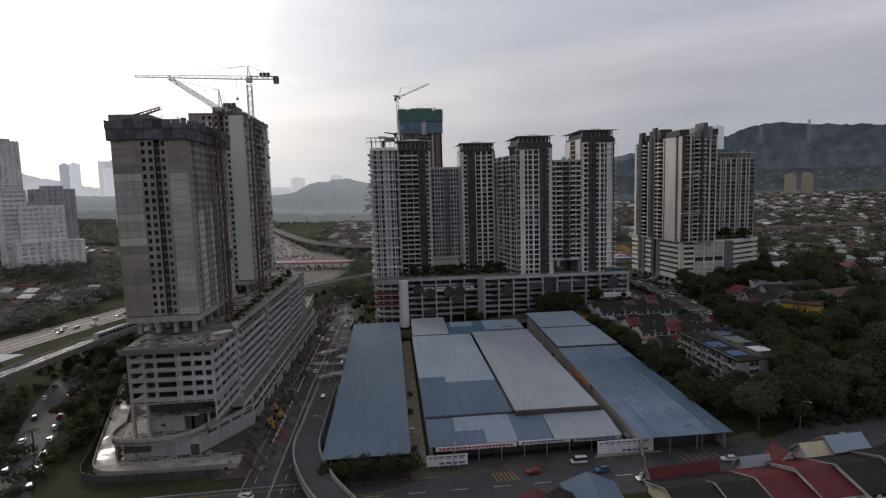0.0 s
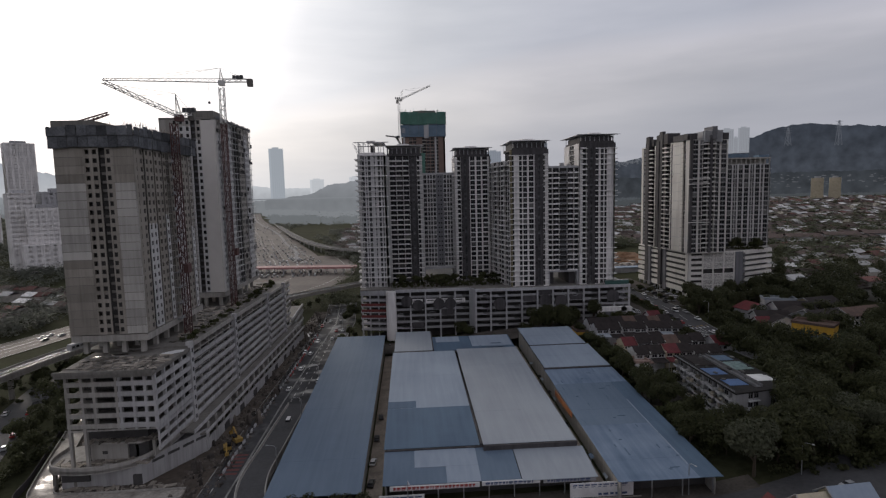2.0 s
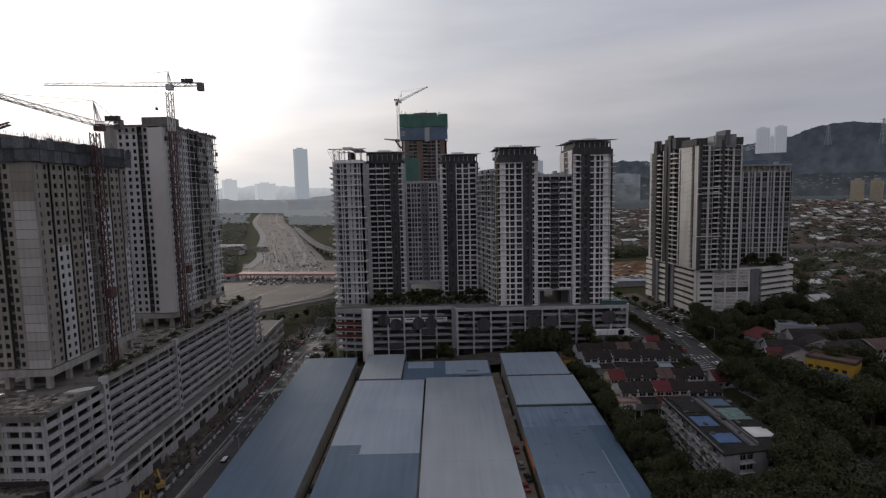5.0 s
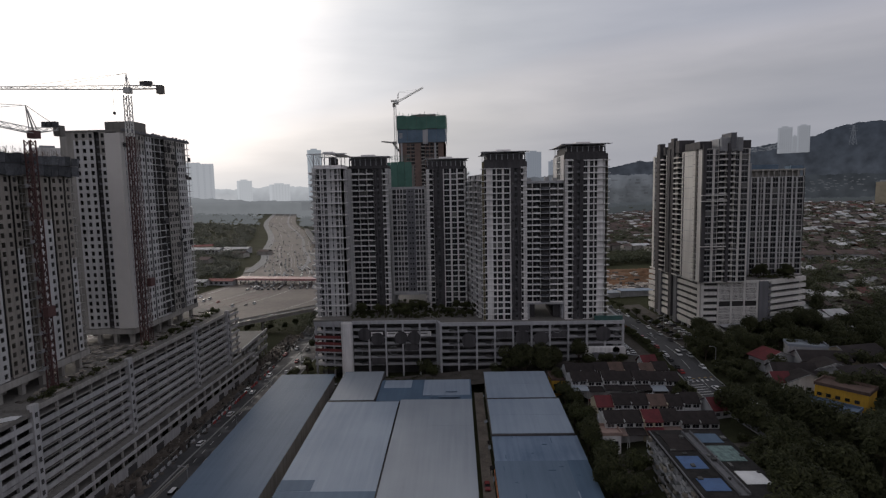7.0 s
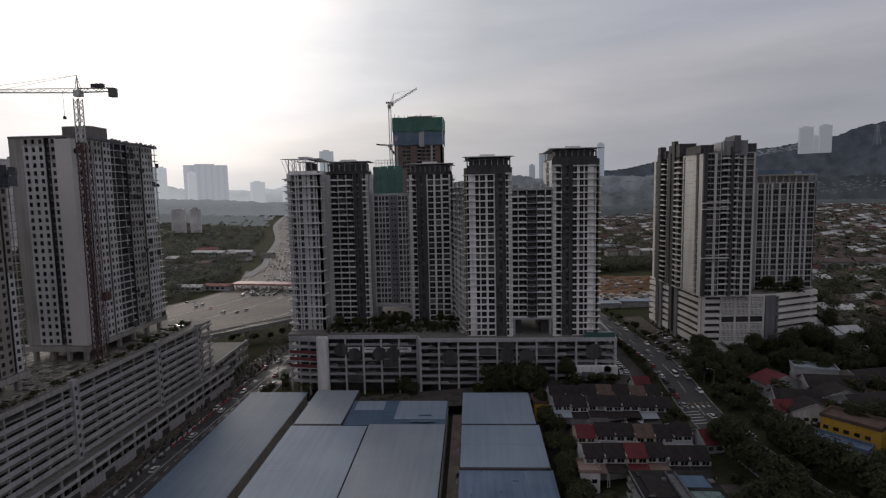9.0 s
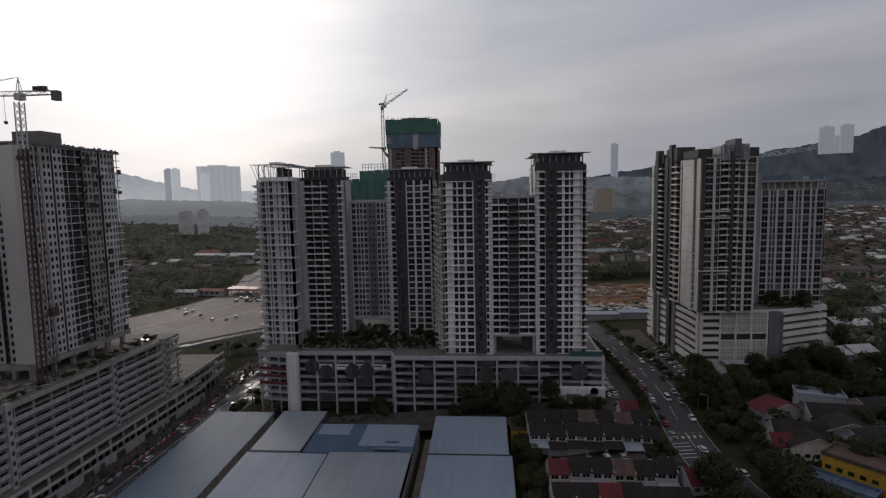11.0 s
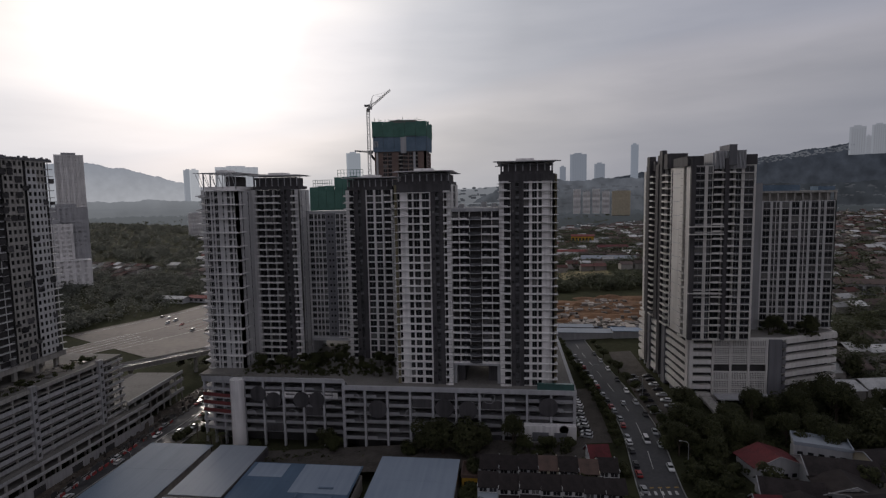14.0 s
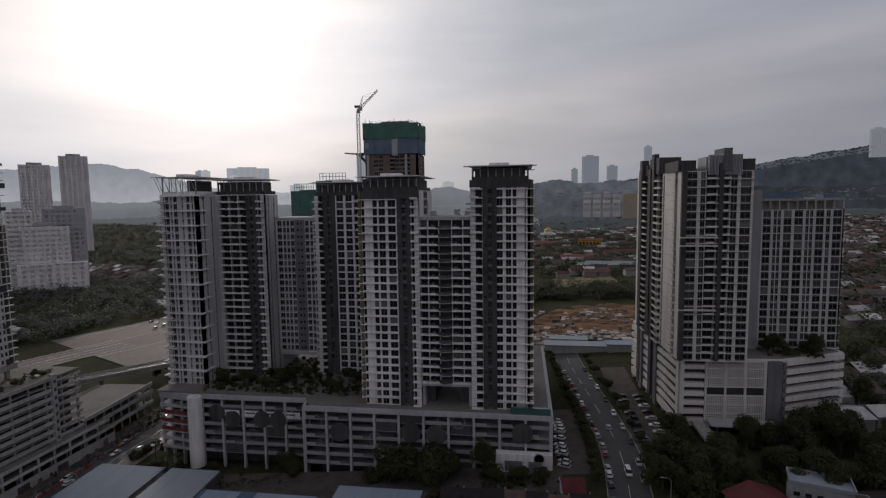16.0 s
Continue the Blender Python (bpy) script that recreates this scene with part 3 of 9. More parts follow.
def tower(name, label, faces, core, z0, z1, n, wall=WHITE, dark=DARK, grey=GREYW, slab=None, base=None, limit=150, group="", spandrel=None, bare=False, paint=None, **style):
    """A tower block. faces: ((x0, y0, x1, y1), bays); core: outline of the dark inner body."""
    cx, cy = np.mean([p[0] for p in core]), np.mean([p[1] for p in core])
    T = thing(name, label, "building", cx, cy, z0 if base is None else base, group)
    M = {k: MB() for k in ("wall", "dark", "grey", "slab", "rail", "louvre", "mullion", "spandrel", "paint")}
    glass = []
    for line, bays in faces:
        F, w = face(*line)
        facade(F, w, z0, z1, n, bays, M, glass, **style)
    # solid core, its dark colour standing for unlit rooms
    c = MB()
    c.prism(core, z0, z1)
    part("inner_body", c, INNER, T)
    pieces("wall", M["wall"], wall, T, "", 36)
    if M["spandrel"].v:
        part("spandrel", M["spandrel"], spandrel or SPAND, T, "", "stuff")
    if M["paint"].v:
        pieces("plastered_wall", M["paint"], paint or PLASTER, T, "newly plastered pale wall", 20)
    if M["dark"].v:
        pieces("dark_stripe", M["dark"], dark, T)
    if M["grey"].v:
        pieces("grey_wall", M["grey"], grey, T, "", 30)
    if M["slab"].v:
        pieces("balcony_slab", M["slab"], slab or wall, T, "", 48, "balcony_stuff")
    for k, m, nm in (("rail", RAIL, "balcony_rail"), ("louvre", LOUV, "louvre"), ("mullion", WINF, "window_frame")):
        if M[k].v:
            part(nm, M[k], m, T, "", "stuff")
    if not bare:
        panes(T, glass, limit)
    return T


def rect(x0, y0, x1, y1, inset=0.0):
    return [(x0 + inset, y0 + inset), (x1 - inset, y0 + inset), (x1 - inset, y1 - inset), (x0 + inset, y1 - inset)]


def crown(T, x0, y0, x1, y1, z, h, pergola=True, over=2.6, edge=DARK, sky=False):
    """Roof storey: parapet, set-back dark plant room and a thin overhanging deck on posts; sky leaves the deck as open beams."""
    m = MB()
    for a in ((x0, y0, x1, y0 + 0.4), (x0, y1 - 0.4, x1, y1), (x0, y0, x0 + 0.4, y1), (x1 - 0.4, y0, x1, y1)):
        m.box(a[0], a[1], z, a[2], a[3], z + 1.2)
    m.box(x0 + 0.2, y0 + 0.2, z - 0.2, x1 - 0.2, y1 - 0.2, z + 0.15)
    m.box(x0 - 0.7, y0 - 0.7, z - 0.3, x1 + 0.7, y0 + 0.4, z + 0.1)
    pieces("parapet", m, WHITE if sky else edge, T)
    m = MB()
    k = 6.5 if sky else 1.1
    m.box(x0 + k, y0 + (7 if sky else 1.0), z, x1 - k, y1 - 1.6, z + h * 0.88)
    part("plant_room", m, edge, T)
    m = MB()
    n = max(4, int((x1 - x0) / 2.6))
    for i in range(n + 1):
        x = x0 + 0.3 + (x1 - x0 - 0.6) * i / n
        m.box(x - 0.13, y0 + 0.2, z, x + 0.13, y0 + 0.5, z + h)
        if i % 2 == 0:
            m.box(x - 0.13, y1 - 0.5, z, x + 0.13, y1 - 0.1, z + h)
        m.beam((x, y0 - over, z + h + 0.1), (x, y1 + over, z + h + 0.1), 0.1)
        if sky:
            m.beam((x, y0 + 0.3, z), (x - 0.4, y0 - over, z + h), 0.07)
    for y in (y0 - over, y0 + 0.3, y1 - 0.3, y1 + over):
        m.beam((x0 - over, y, z + h + 0.25), (x1 + over, y, z + h + 0.25), 0.12)
    if sky:
        for y in (y0, y0 + 6, y0 + 12, y0 + 18):
            m.beam((x0 - 0.4, y, z), (x0 - over - 0.6, y, z + h), 0.08)
            m.beam((x0 + 0.2, y, z), (x0 + 0.2, y, z + h), 0.12)
    part("pergola", m, GREYW, T)
    if not sky:
        m = MB()
        for i in range(n + 1):
            x = x0 + 0.3 + (x1 - x0 - 0.6) * i / n
            m.box(x - 0.3, y0 + 0.6, z + 1.2, x + 0.3, y0 + 1.1, z + h * 0.88)
        m.box(x0 + 0.6, y0 + 0.55, z + h * 0.72, x1 - 0.6, y0 + 1.1, z + h * 0.9)
        part("roof_frame", m, LOUV, T, "dark frame of the roof storey")
    m = MB()
    if sky:
        m.box(x0 + 8, y0 + 2, z + h + 0.4, x1, y1, z + h + 0.55)
    else:
        m.box(x0 - over * 0.5, y0 - over * 0.5, z + h + 0.4, x1 + over * 0.5, y1 + over * 0.5, z + h + 0.58)
    cx = x0 + (x1 - x0) * 0.3
    m.box(cx, y0 + 3, z + h + 0.6, cx + (x1 - x0) * 0.35, y0 + 10, z + h + 1.6)
    part("roof_deck", m, WHITE, T)


# --- the centre complex: podium and four linked towers
def podium_face(F, w, z0, z1, n, col, M, slab_mat=None, lower=1):
    """Parking storeys behind a frame of columns: slabs, low walls and dark bays."""
    fh = (z1 - z0) / n
    k = max(2, int(round(w / col)))
    for i in range(k + 1):
        u = w * i / k
        M["frame"].fbox(F, max(0, u - 0.42), min(w, u + 0.42), -0.9, 0.25, z0 - 6, z1)
    for i in range(n + 1):
        z = z0 + i * fh
        M["slab"].fbox(F, 0, w, -6.0, -0.2, z - 0.25, z + 0.1)
        if i < n:
            for j in range(k):
                a, b = w * j / k + 0.55, w * (j + 1) / k - 0.55
                r = random.random()
                if r < 0.62:
                    M["slab"].fbox(F, a, b, -0.5, -0.3, z + 0.1, z + 1.05)
                elif r < 0.76:
                    M["panel"].fbox(F, a + 0.4, b - 0.4, -0.35, -0.15, z, z + fh)
                else:
                    M["slab"].fbox(F, a, (a + b) / 2, -0.5, -0.3, z + 0.1, z + 1.05)
    M["frame"].fbox(F, 0, w, -0.9, 0.4, z1 - 0.3, z1 + 1.3)


def disc(mb, F, u, z, r, d0, d1, n=20):
    mb.mark()
    o, uu, nn = F
    k = len(mb.v)
    for d in (d0, d1):
        for i in range(n):
            a = 2 * math.pi * i / n
            uu_ = u + r * math.cos(a)
            mb.v.append((o[0] + uu[0] * uu_ + nn[0] * d, o[1] + uu[1] * uu_ + nn[1] * d, z + r * math.sin(a)))
    mb.f += [tuple(range(k, k + n))[::-1], tuple(range(k + n, k + 2 * n))]
    mb.f += [(k + i, k + (i + 1) % n, k + n + (i + 1) % n, k + n + i) for i in range(n)]


def ring(mb, F, u, z, r, d0, d1, n=20):
    mb.mark()
    o, uu, nn = F
    k = len(mb.v)
    for rr in (r, r * 0.93):
        for d in (d0, d1):
            for i in range(n):
                a = 2 * math.pi * i / n
                q = u + rr * math.cos(a)
                mb.v.append((o[0] + uu[0] * q + nn[0] * d, o[1] + uu[1] * q + nn[1] * d, z + rr * math.sin(a)))
    for i in range(n):
        j = (i + 1) % n
        mb.f += [(k + i, k + j, k + n + j, k + n + i), (k + 2 * n + j, k + 2 * n + i, k + 3 * n + i, k + 3 * n + j),
                 (k + n + i, k + n + j, k + 3 * n + j, k + 3 * n + i), (k + j, k + i, k + 2 * n + i, k + 2 * n + j)]


def centre_podium():
    T = thing("parking_podium", "grey concrete parking podium with dark round screens and roof garden", "building", 30, 235, 4)
    M = {k: MB() for k in ("frame", "slab", "panel")}
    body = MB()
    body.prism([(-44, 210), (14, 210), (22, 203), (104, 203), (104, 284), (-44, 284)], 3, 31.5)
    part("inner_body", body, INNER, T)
    deck = MB()
    deck.prism([(-47, 206), (15, 206), (20, 197.2), (107, 197.2), (107, 286), (-47, 286)], 31.5, 32.2)
    part("roof_deck", deck, CONC_D, T)
    discs, rings = MB(), MB()
    F, w = face(-27, 204.5, 16, 204.5)
    podium_face(F, w, 9, 30.5, 6, 8.0, M)
    for u, z in ((6.5, 25), (13, 22.5), (25, 23), (31.5, 23)):
        disc(discs, F, u, z, 3.3, 0.3, 0.6)
    for u, z in ((3, 16), (21, 16.5), (36, 25)):
        ring(rings, F, u, z, 2.3, 0.3, 0.5)
    F2, w2 = face(18, 196, 107, 196)
    podium_face(F2, w2, 11, 31, 6, 9.0, M)
    for u, z in ((14, 23.5), (40, 24.5), (49, 24), (79, 26)):
        disc(discs, F2, u, z, 3.6, 0.3, 0.6)
    disc(discs, F2, 84.5, 18.5, 1.7, 2.9, 3.2)
    for u, z in ((5, 27), (9, 20), (27, 21.5), (52, 29), (57, 29), (64, 22), (74, 24)):
        ring(rings, F2, u, z, 2.3, 0.3, 0.5)
    F3, w3 = face(107, 196, 107, 284)
    podium_face(F3, w3, 14, 31, 5, 9.0, M)
    F4, w4 = face(16, 204.5, 18, 196)
    M["frame"].fbox(F4, 0, w4, -0.9, 0.2, 4, 32)
    pieces("frame_member", M["frame"], GREYW, T)
    pieces("parking_slab", M["slab"], SPAND, T, "", 120)
    pieces("screen_panel", M["panel"], DARK, T)
    pieces("round_screen", discs, DARK, T, "dark perforated round screen")
    pieces("ring_ornament", rings, SPAND, T)
    strips, slots = MB(), MB()
    for a in (8.6, 16.8, 25.2, 33.2):
        strips.fbox(F, a, a + 7.0, -0.28, -0.05, 23.6, 26.0)
        slots.fbox(F, a + 1.4, a + 5.2, -0.05, -0.02, 24.8, 25.3)
    pieces("panel_strip", strips, WHITE, T, "white panel strip")
    pieces("vent_slot", slots, INNER, T)
    # rounded white stair tower and the storeys beside it
    c = MB()
    pts = [(-29.5 + 2.9 * math.cos(a), 204.2 + 2.9 * math.sin(a)) for a in [2 * math.pi * i / 20 for i in range(20)]]
    c.prism(pts, 3, 31.2)
    part("stair_tower", c, WHITE, T, "white rounded stair tower")
    s, r = MB(), MB()
    F5, w5 = face(-47, 208, -32, 205.5)
    for i in range(7):
        z = 8.5 + i * 3.4
        s.fbox(F5, 0, w5, -6, 0.3, z - 0.3, z + 0.9)
        if i in (2, 3, 4):
            r.fbox(F5, 0.3, w5 - 0.3, 0.32, 0.45, z + 0.4, z + 1.9)
    s.fbox(F5, 0, w5, -6, 0.6, 29.8, 31.45)
    for u in (0.4, 5, 10):
        s.fbox(F5, u, u + 0.7, -1, 0.2, 2, 30)
    pieces("ramp_slab", s, GREYW, T)
    pieces("red_band", r, DULLR, T, "dull red parapet band")
    # low white annex at the corner
    a = MB()
    F6, w6 = face(88, 192.8, 107, 192.8)
    a.fbox(F6, 0, w6, -3, 0, 12, 19.8)
    part("annex", a, WHITE, T)
    d = MB()
    d.fbox(F6, 3, 9, 0.0, 0.15, 14, 17.5)
    d.fbox(F6, 11, 15.5, 0.0, 0.15, 14, 17.5)
    pieces("shutter", d, MIDG, T)
    g = MB()
    g.box(93, 196.5, 32.2, 106.5, 198, 34.6)
    part("glass_screen", g, mat("green_glass_screen", (0.06, 0.12, 0.11), None, 0.2), T)


centre_podium()
ZB = 32.2


def floor_ledges(T, x0, x1, n, top, corner):
    """Rain ledges round the front of a tower at every floor, turned round one corner."""
    lg = MB()
    for i in range(1, n):
        z = ZB + i * (top - ZB) / n
        lg.box(x0, 200.05, z - 0.27, x1, 201.15, z + 0.02)
        a, b = (corner, corner + 1.6) if corner < x1 - 1 else (corner - 1.5, corner)
        lg.box(a, 201.15, z - 0.27, b, 203.2, z + 0.02)
    pieces("rain_ledge", lg, WHITE, T, "", 60)


def centre_towers():
    # left tower
    T = tower("apartment_tower", "white and charcoal apartment tower with stacked balconies on a podium",
              [((-46.5, 214.5, -30.5, 214.5), [(2.0, "B"), (1.8, "W"), (1.6, "K"), (1.8, "W"), (1.2, "S"), (1.6, "K"), (0.8, "S"), (1.5, "W"), (0.5, "S"), (1.5, "W"), (0.9, "S")]),
               ((-30.5, 214.5, -30.5, 228), [(3, "S"), (2.4, "K"), (3, "S"), (2.4, "K"), (2, "S")]),
               ((-30.5, 228, -9, 228), [(1.6, "S"), (4.0, "B"), (4.2, "B"), (3.7, "B"), (4.7, "D"), (3.3, "B")]),
               ((-9, 228, -9, 241), [(2, "S"), (2.4, "K"), (2, "S"), (2.4, "K"), (2, "S")]),
               ((-46.5, 241, -46.5, 214.5), [(4, "B"), (4, "W"), (5, "S"), (4, "W"), (4, "B")])],
              [(-44.8, 216.3), (-32.2, 216.3), (-32.2, 229.8), (-10.7, 229.8), (-10.7, 240), (-44.8, 240)], ZB, 109, 26, wall=PLASTER, slab=WHITE)
    crown(T, -45.8, 215.3, -31, 239, 109.4, 6.6, True, 2.6, sky=True)
    lg = MB()
    for i in range(1, 14):
        z = ZB + i * 5.9
        lg.box(-37.0, 212.7, z - 0.25, -29.4, 215.5, z + 0.2)
        lg.box(-30.6, 215.5, z - 0.25, -29.4, 220, z + 0.2)
        lg.box(-48.1, 212.9, z - 2.4, -43.7, 215.5, z - 1.95)
        lg.box(-48.1, 215.4, z - 2.4, -46.4, 221, z - 1.95)
        lg.box(-43.7, 213.7, z - 0.25, -37.0, 214.7, z + 0.1)
    pieces("wrap_ledge", lg, WHITE, T, "", 60)
    crown(T, -30, 228.5, -9.4, 240, 109.4, 5.6, True, 1.6)
    # recessed lower link
    T = tower("apartment_block", "lower white apartment block linking two towers",
              [((-9.5, 238, 11, 238), [(1.0, "S"), (2.4, "W"), (3.6, "P"), (2.0, "W"), (4.6, "G"), (2.0, "W"), (3.6, "P"), (1.2, "S")])],
              rect(-8.5, 239.7, 10.5, 255), 40.5, 98, 20, wall=PLASTER, slab=WHITE, grey=MIDG)
    m = MB()
    for x in (-9.5, 9.7):
        m.box(x, 238.2, ZB, x + 1.2, 255, 40.5)
    m.box(-9.5, 237.6, 38.8, 11, 255, 40.6)
    m.box(-9.5, 238, 98, 11, 255, 99.1)
    pieces("base_frame", m, GREYW, T)
    # rear tower
    T = tower("apartment_tower", "white and charcoal apartment tower set back behind the garden deck",
              [((11, 232.5, 33, 232.5), [(3.7, "B"), (5.2, "D"), (0.5, "S"), (2.9, "w"), (1.0, "S"), (2.7, "w"), (0.7, "S"), (4.2, "B"), (0.8, "S")]),
               ((11, 255, 11, 232.5), [(4, "S"), (3, "K"), (4, "S"), (3, "K"), (4, "B")]),
               ((33, 232.5, 33, 255), [(3, "S"), (4, "B"), (4, "W"), (4, "B"), (4, "W"), (4, "S")])],
              rect(12.7, 234.2, 31.3, 254), ZB, 108.5, 26)
    crown(T, 11.5, 233, 32.5, 254, 108.5, 4.8, True, 1.8)
    # stepped block between rear and front towers
    tower("apartment_block", "white apartment block stepping towards the front tower",
          [((33.2, 231.5, 39.4, 203), [(2.6, "B"), (3, "W"), (3.4, "B"), (3, "W"), (3.4, "B"), (2, "W")])],
          [(35.2, 231.5), (41.2, 205.5), (54, 205.5), (54, 250), (35.2, 250)], ZB, 104, 25)
    # front wing: two towers and a lower block between them
    T = tower("apartment_tower", "white apartment tower with a charcoal stripe and roof pergola",
              [((40.4, 201, 61.2, 201), [(0.3, "S"), (1.0, "w"), (3.0, "S"), (1.6, "w"), (0.6, "S"), (2.3, "w"), (1.0, "S"), (2.7, "w"), (0.6, "S"), (4.8, "D"), (2.9, "B")]),
               ((61.2, 201, 61.2, 230), [(5, "S"), (5, "W"), (5, "S")])],
              rect(42.1, 202.7, 59.5, 231), ZB, 109.5, 26, sill=0.3, pier=0.06)
    m = MB()
    m.box(39.6, 200.4, ZB, 40.6, 202.2, 109.5)
    part("olive_fin", m, OCHRE, T, "olive painted corner fin")
    floor_ledges(T, 39.4, 53.4, 26, 109.5, 39.0)
    m = MB()
    m.box(40.2, 200.55, 106.6, 61.3, 201.3, 109.6)
    part("parapet_band", m, DARK, T, "charcoal band under the roof")
    crown(T, 40.9, 201.5, 60.7, 230, 109.5, 4.6, True, 1.8)
    T = tower("apartment_block", "apartment block with wide curved balconies over an open sky deck",
              [((61.2, 202, 79.3, 202), [(3.0, "B"), (4.2, "B"), (4.6, "R"), (4.2, "B"), (3.0, "B")])],
              rect(61.2, 203.8, 79.3, 230), 40.8, 99, 20)
    m = MB()
    for x in (61.3, 78.1):
        m.box(x, 202.3, ZB, x + 1.1, 230, 40.8)
    side = MB()
    side.box(62.5, 206, ZB, 65.4, 229, 39.6)
    side.box(74.6, 206, ZB, 78.0, 229, 39.6)
    pieces("sky_deck_wall", side, DARK, T)
    m.box(61.2, 201.2, 39.7, 79.3, 230, 40.8)
    m.box(61.2, 202, 99, 79.3, 230, 100.2)
    for x, h in ((63, 1.6), (72, 2.2), (76, 1.6)):
        m.box(x, 214, 100.2, x + 2, 217, 100.2 + h)
    pieces("sky_deck_frame", m, GREYW, T)
    b, e, c = MB(), MB(), MB()
    for i in range(20):
        z = 40.8 + i * (99 - 40.8) / 20
        pts = [(67.7 + 4.6 * k / 8, 201.2 - 1.2 * math.sin(math.pi * k / 8)) for k in range(9)]
        b.prism(pts + [(72.3, 201.6), (67.7, 201.6)], z + 0.06, z + 1.05)
        e.prism([(x, y - 0.06) for x, y in pts] + [(72.3, 201.6), (67.7, 201.6)], z - 0.16, z + 0.05)
        for x in (66.0, 74.0):
            c.box(x - 0.45, 200.9, z + 0.12, x + 0.45, 201.4, z + 1.3)
    pieces("curved_balcony", b, BALG, T, "curved dark glass balcony front")
    pieces("curved_slab", e, GREYW, T)
    pieces("condenser", c, MIDG, T)
    T = tower("apartment_tower", "tall white apartment tower with a charcoal stripe and overhanging pergola",
              [((79.3, 201, 99.6, 201), [(4.2, "B"), (4.8, "D"), (2.0, "w"), (1.1, "S"), (1.8, "w"), (0.5, "S"), (1.3, "w"), (2.8, "S"), (1.3, "K"), (0.5, "S")]),
               ((99.6, 201, 99.6, 232), [(2, "S"), (4, "B"), (4, "B"), (4, "W"), (4, "B"), (3, "S")]),
               ((79.3, 232, 79.3, 201), [(5, "S"), (5, "W"), (5, "S")])],
              rect(80.9, 202.7, 98.0, 231), ZB, 112.5, 27, sill=0.3, pier=0.06)
    m = MB()
    m.box(99.5, 203.5, ZB, 100.7, 205, 112.5)
    part("brown_fin", m, OCHRE, T)
    floor_ledges(T, 88.4, 100.9, 27, 112.5, 100.9)
    m = MB()
    m.box(79.1, 200.55, 110.0, 99.8, 201.3, 112.6)
    part("parapet_band", m, DARK, T, "charcoal band under the roof")
    crown(T, 79.8, 201.5, 99.1, 231, 112.5, 4.4, True, 2.6)


centre_towers()


# --- the eastern pair of towers on a banded podium
def east_podium():
    T = thing("parking_podium", "white banded parking podium with open columns at street level", "building", 185, 250, 18)
    band, body, colm, panel, lou = MB(), MB(), MB(), MB(), MB()
    z0, z1, n = 21.5, 45.5, 7
    fh = (z1 - z0) / n
    body.prism([(154.5, 226), (192, 226), (216, 238.5), (216, 284), (152.5, 284)], 20, 45)
    FW, ww = face(150, 285, 155, 222.5)
    FS, ws = face(155, 222.5, 191, 224)
    FS2, ws2 = face(191, 224, 218, 236)
    FE, we = face(218, 236, 218, 285)
    for i in range(n):
        z = z0 + i * fh
        band.fbox(FW, 0, 14, -2, 0.2, z, z + 1.9)
        band.fbox(FW, 18, 34, -2, 0.0, z, z + 1.9)
        band.fbox(FW, 38, ww, -2, 0.3, z, z + 1.9)
        band.fbox(FS, 0, 9, -2, 0.2, z, z + 1.7)
        band.fbox(FS2, 2, ws2, -2, 0.25, z + 1.5, z + 3.4)
        band.fbox(FE, 0, we, -2, 0.2, z + 1.5, z + 3.4)
    for u in (14, 34):
        panel.fbox(FW, u, u + 4, -2, 0.8, 18.5, 47)
    band.fbox(FW, ww - 2.4, ww, -1.5, 0.5, 18, 46.5)
    band.fbox(FS, 0, 1.6, -1.5, 0.5, 18, 46)
    # grille bays on the south face
    for j in range(3):
        a = 9.5 + j * 7.0
        band.fbox(FS, a - 0.3, a + 0.3, -0.5, 0.3, z0, z1)
        for i in range(n):
            z = z0 + i * fh
            band.fbox(FS, a, a + 7, -0.6, 0.1, z, z + 0.5)
            if i not in (3,):
                for q in range(10):
                    lou.fbox(FS, a + 0.5 + q * 0.64, a + 0.75 + q * 0.64, 0.0, 0.2, z + 0.5, z + fh)
                for q in range(3):
                    lou.fbox(FS, a + 0.4, a + 6.8, 0.05, 0.22, z + 1.1 + q * 0.8, z + 1.3 + q * 0.8)
    band.fbox(FS, 30.2, 30.8, -0.5, 0.3, z0, z1)
    panel.fbox(FS, 31, ws, -2, 0.6, z0 - 0.5, z1)
    for i in range(n):
        panel.fbox(FS2, 0.2, 1.9, -2, 0.5, z0 + i * fh, z0 + i * fh + 2.0)
    band.prism([(150.2, 285), (155, 222.6), (191, 224.1), (217.9, 236.1), (217.9, 285)], 45, 46)
    for F, w in ((FW, ww), (FS, ws), (FS2, ws2), (FE, we)):
        for k in range(int(w / 7) + 1):
            u = min(w - 1, k * 7.0)
            colm.fbox(F, u, u + 1, -1.6, -0.4, 14, 22)
        band.fbox(F, 0, w, -3, 0.1, z0 - 1.2, z0)
    deck = MB()
    deck.prism([(179, 224.6), (190.8, 225), (216.8, 236.8), (216.8, 238.8), (179, 238.8)], 45.9, 46.08)
    part("roof_deck", deck, CONC_D, T)
    # entrance canopy and ramp
    colm.prism([(165, 216.5), (188, 217), (188, 224), (165, 223.5)], 22.6, 23.0)
    ramp = MB()
    ramp.hexa([(162, 205, 18.2), (166, 205, 18.2), (164, 222, 21.8), (159.5, 222, 21.8), (162, 205, 18.6), (166, 205, 18.6), (164, 222, 22.2), (159.5, 222, 22.2)])
    for a, b in (((162, 205), (159.5, 222)), ((166, 205), (164, 222))):
        ramp.beam((*a, 19), (*b, 22.6), 0.15)
        ramp.beam((*a, 18.4), (*b, 22.0), 0.25)
    part("inner_body", body, INNER, T)
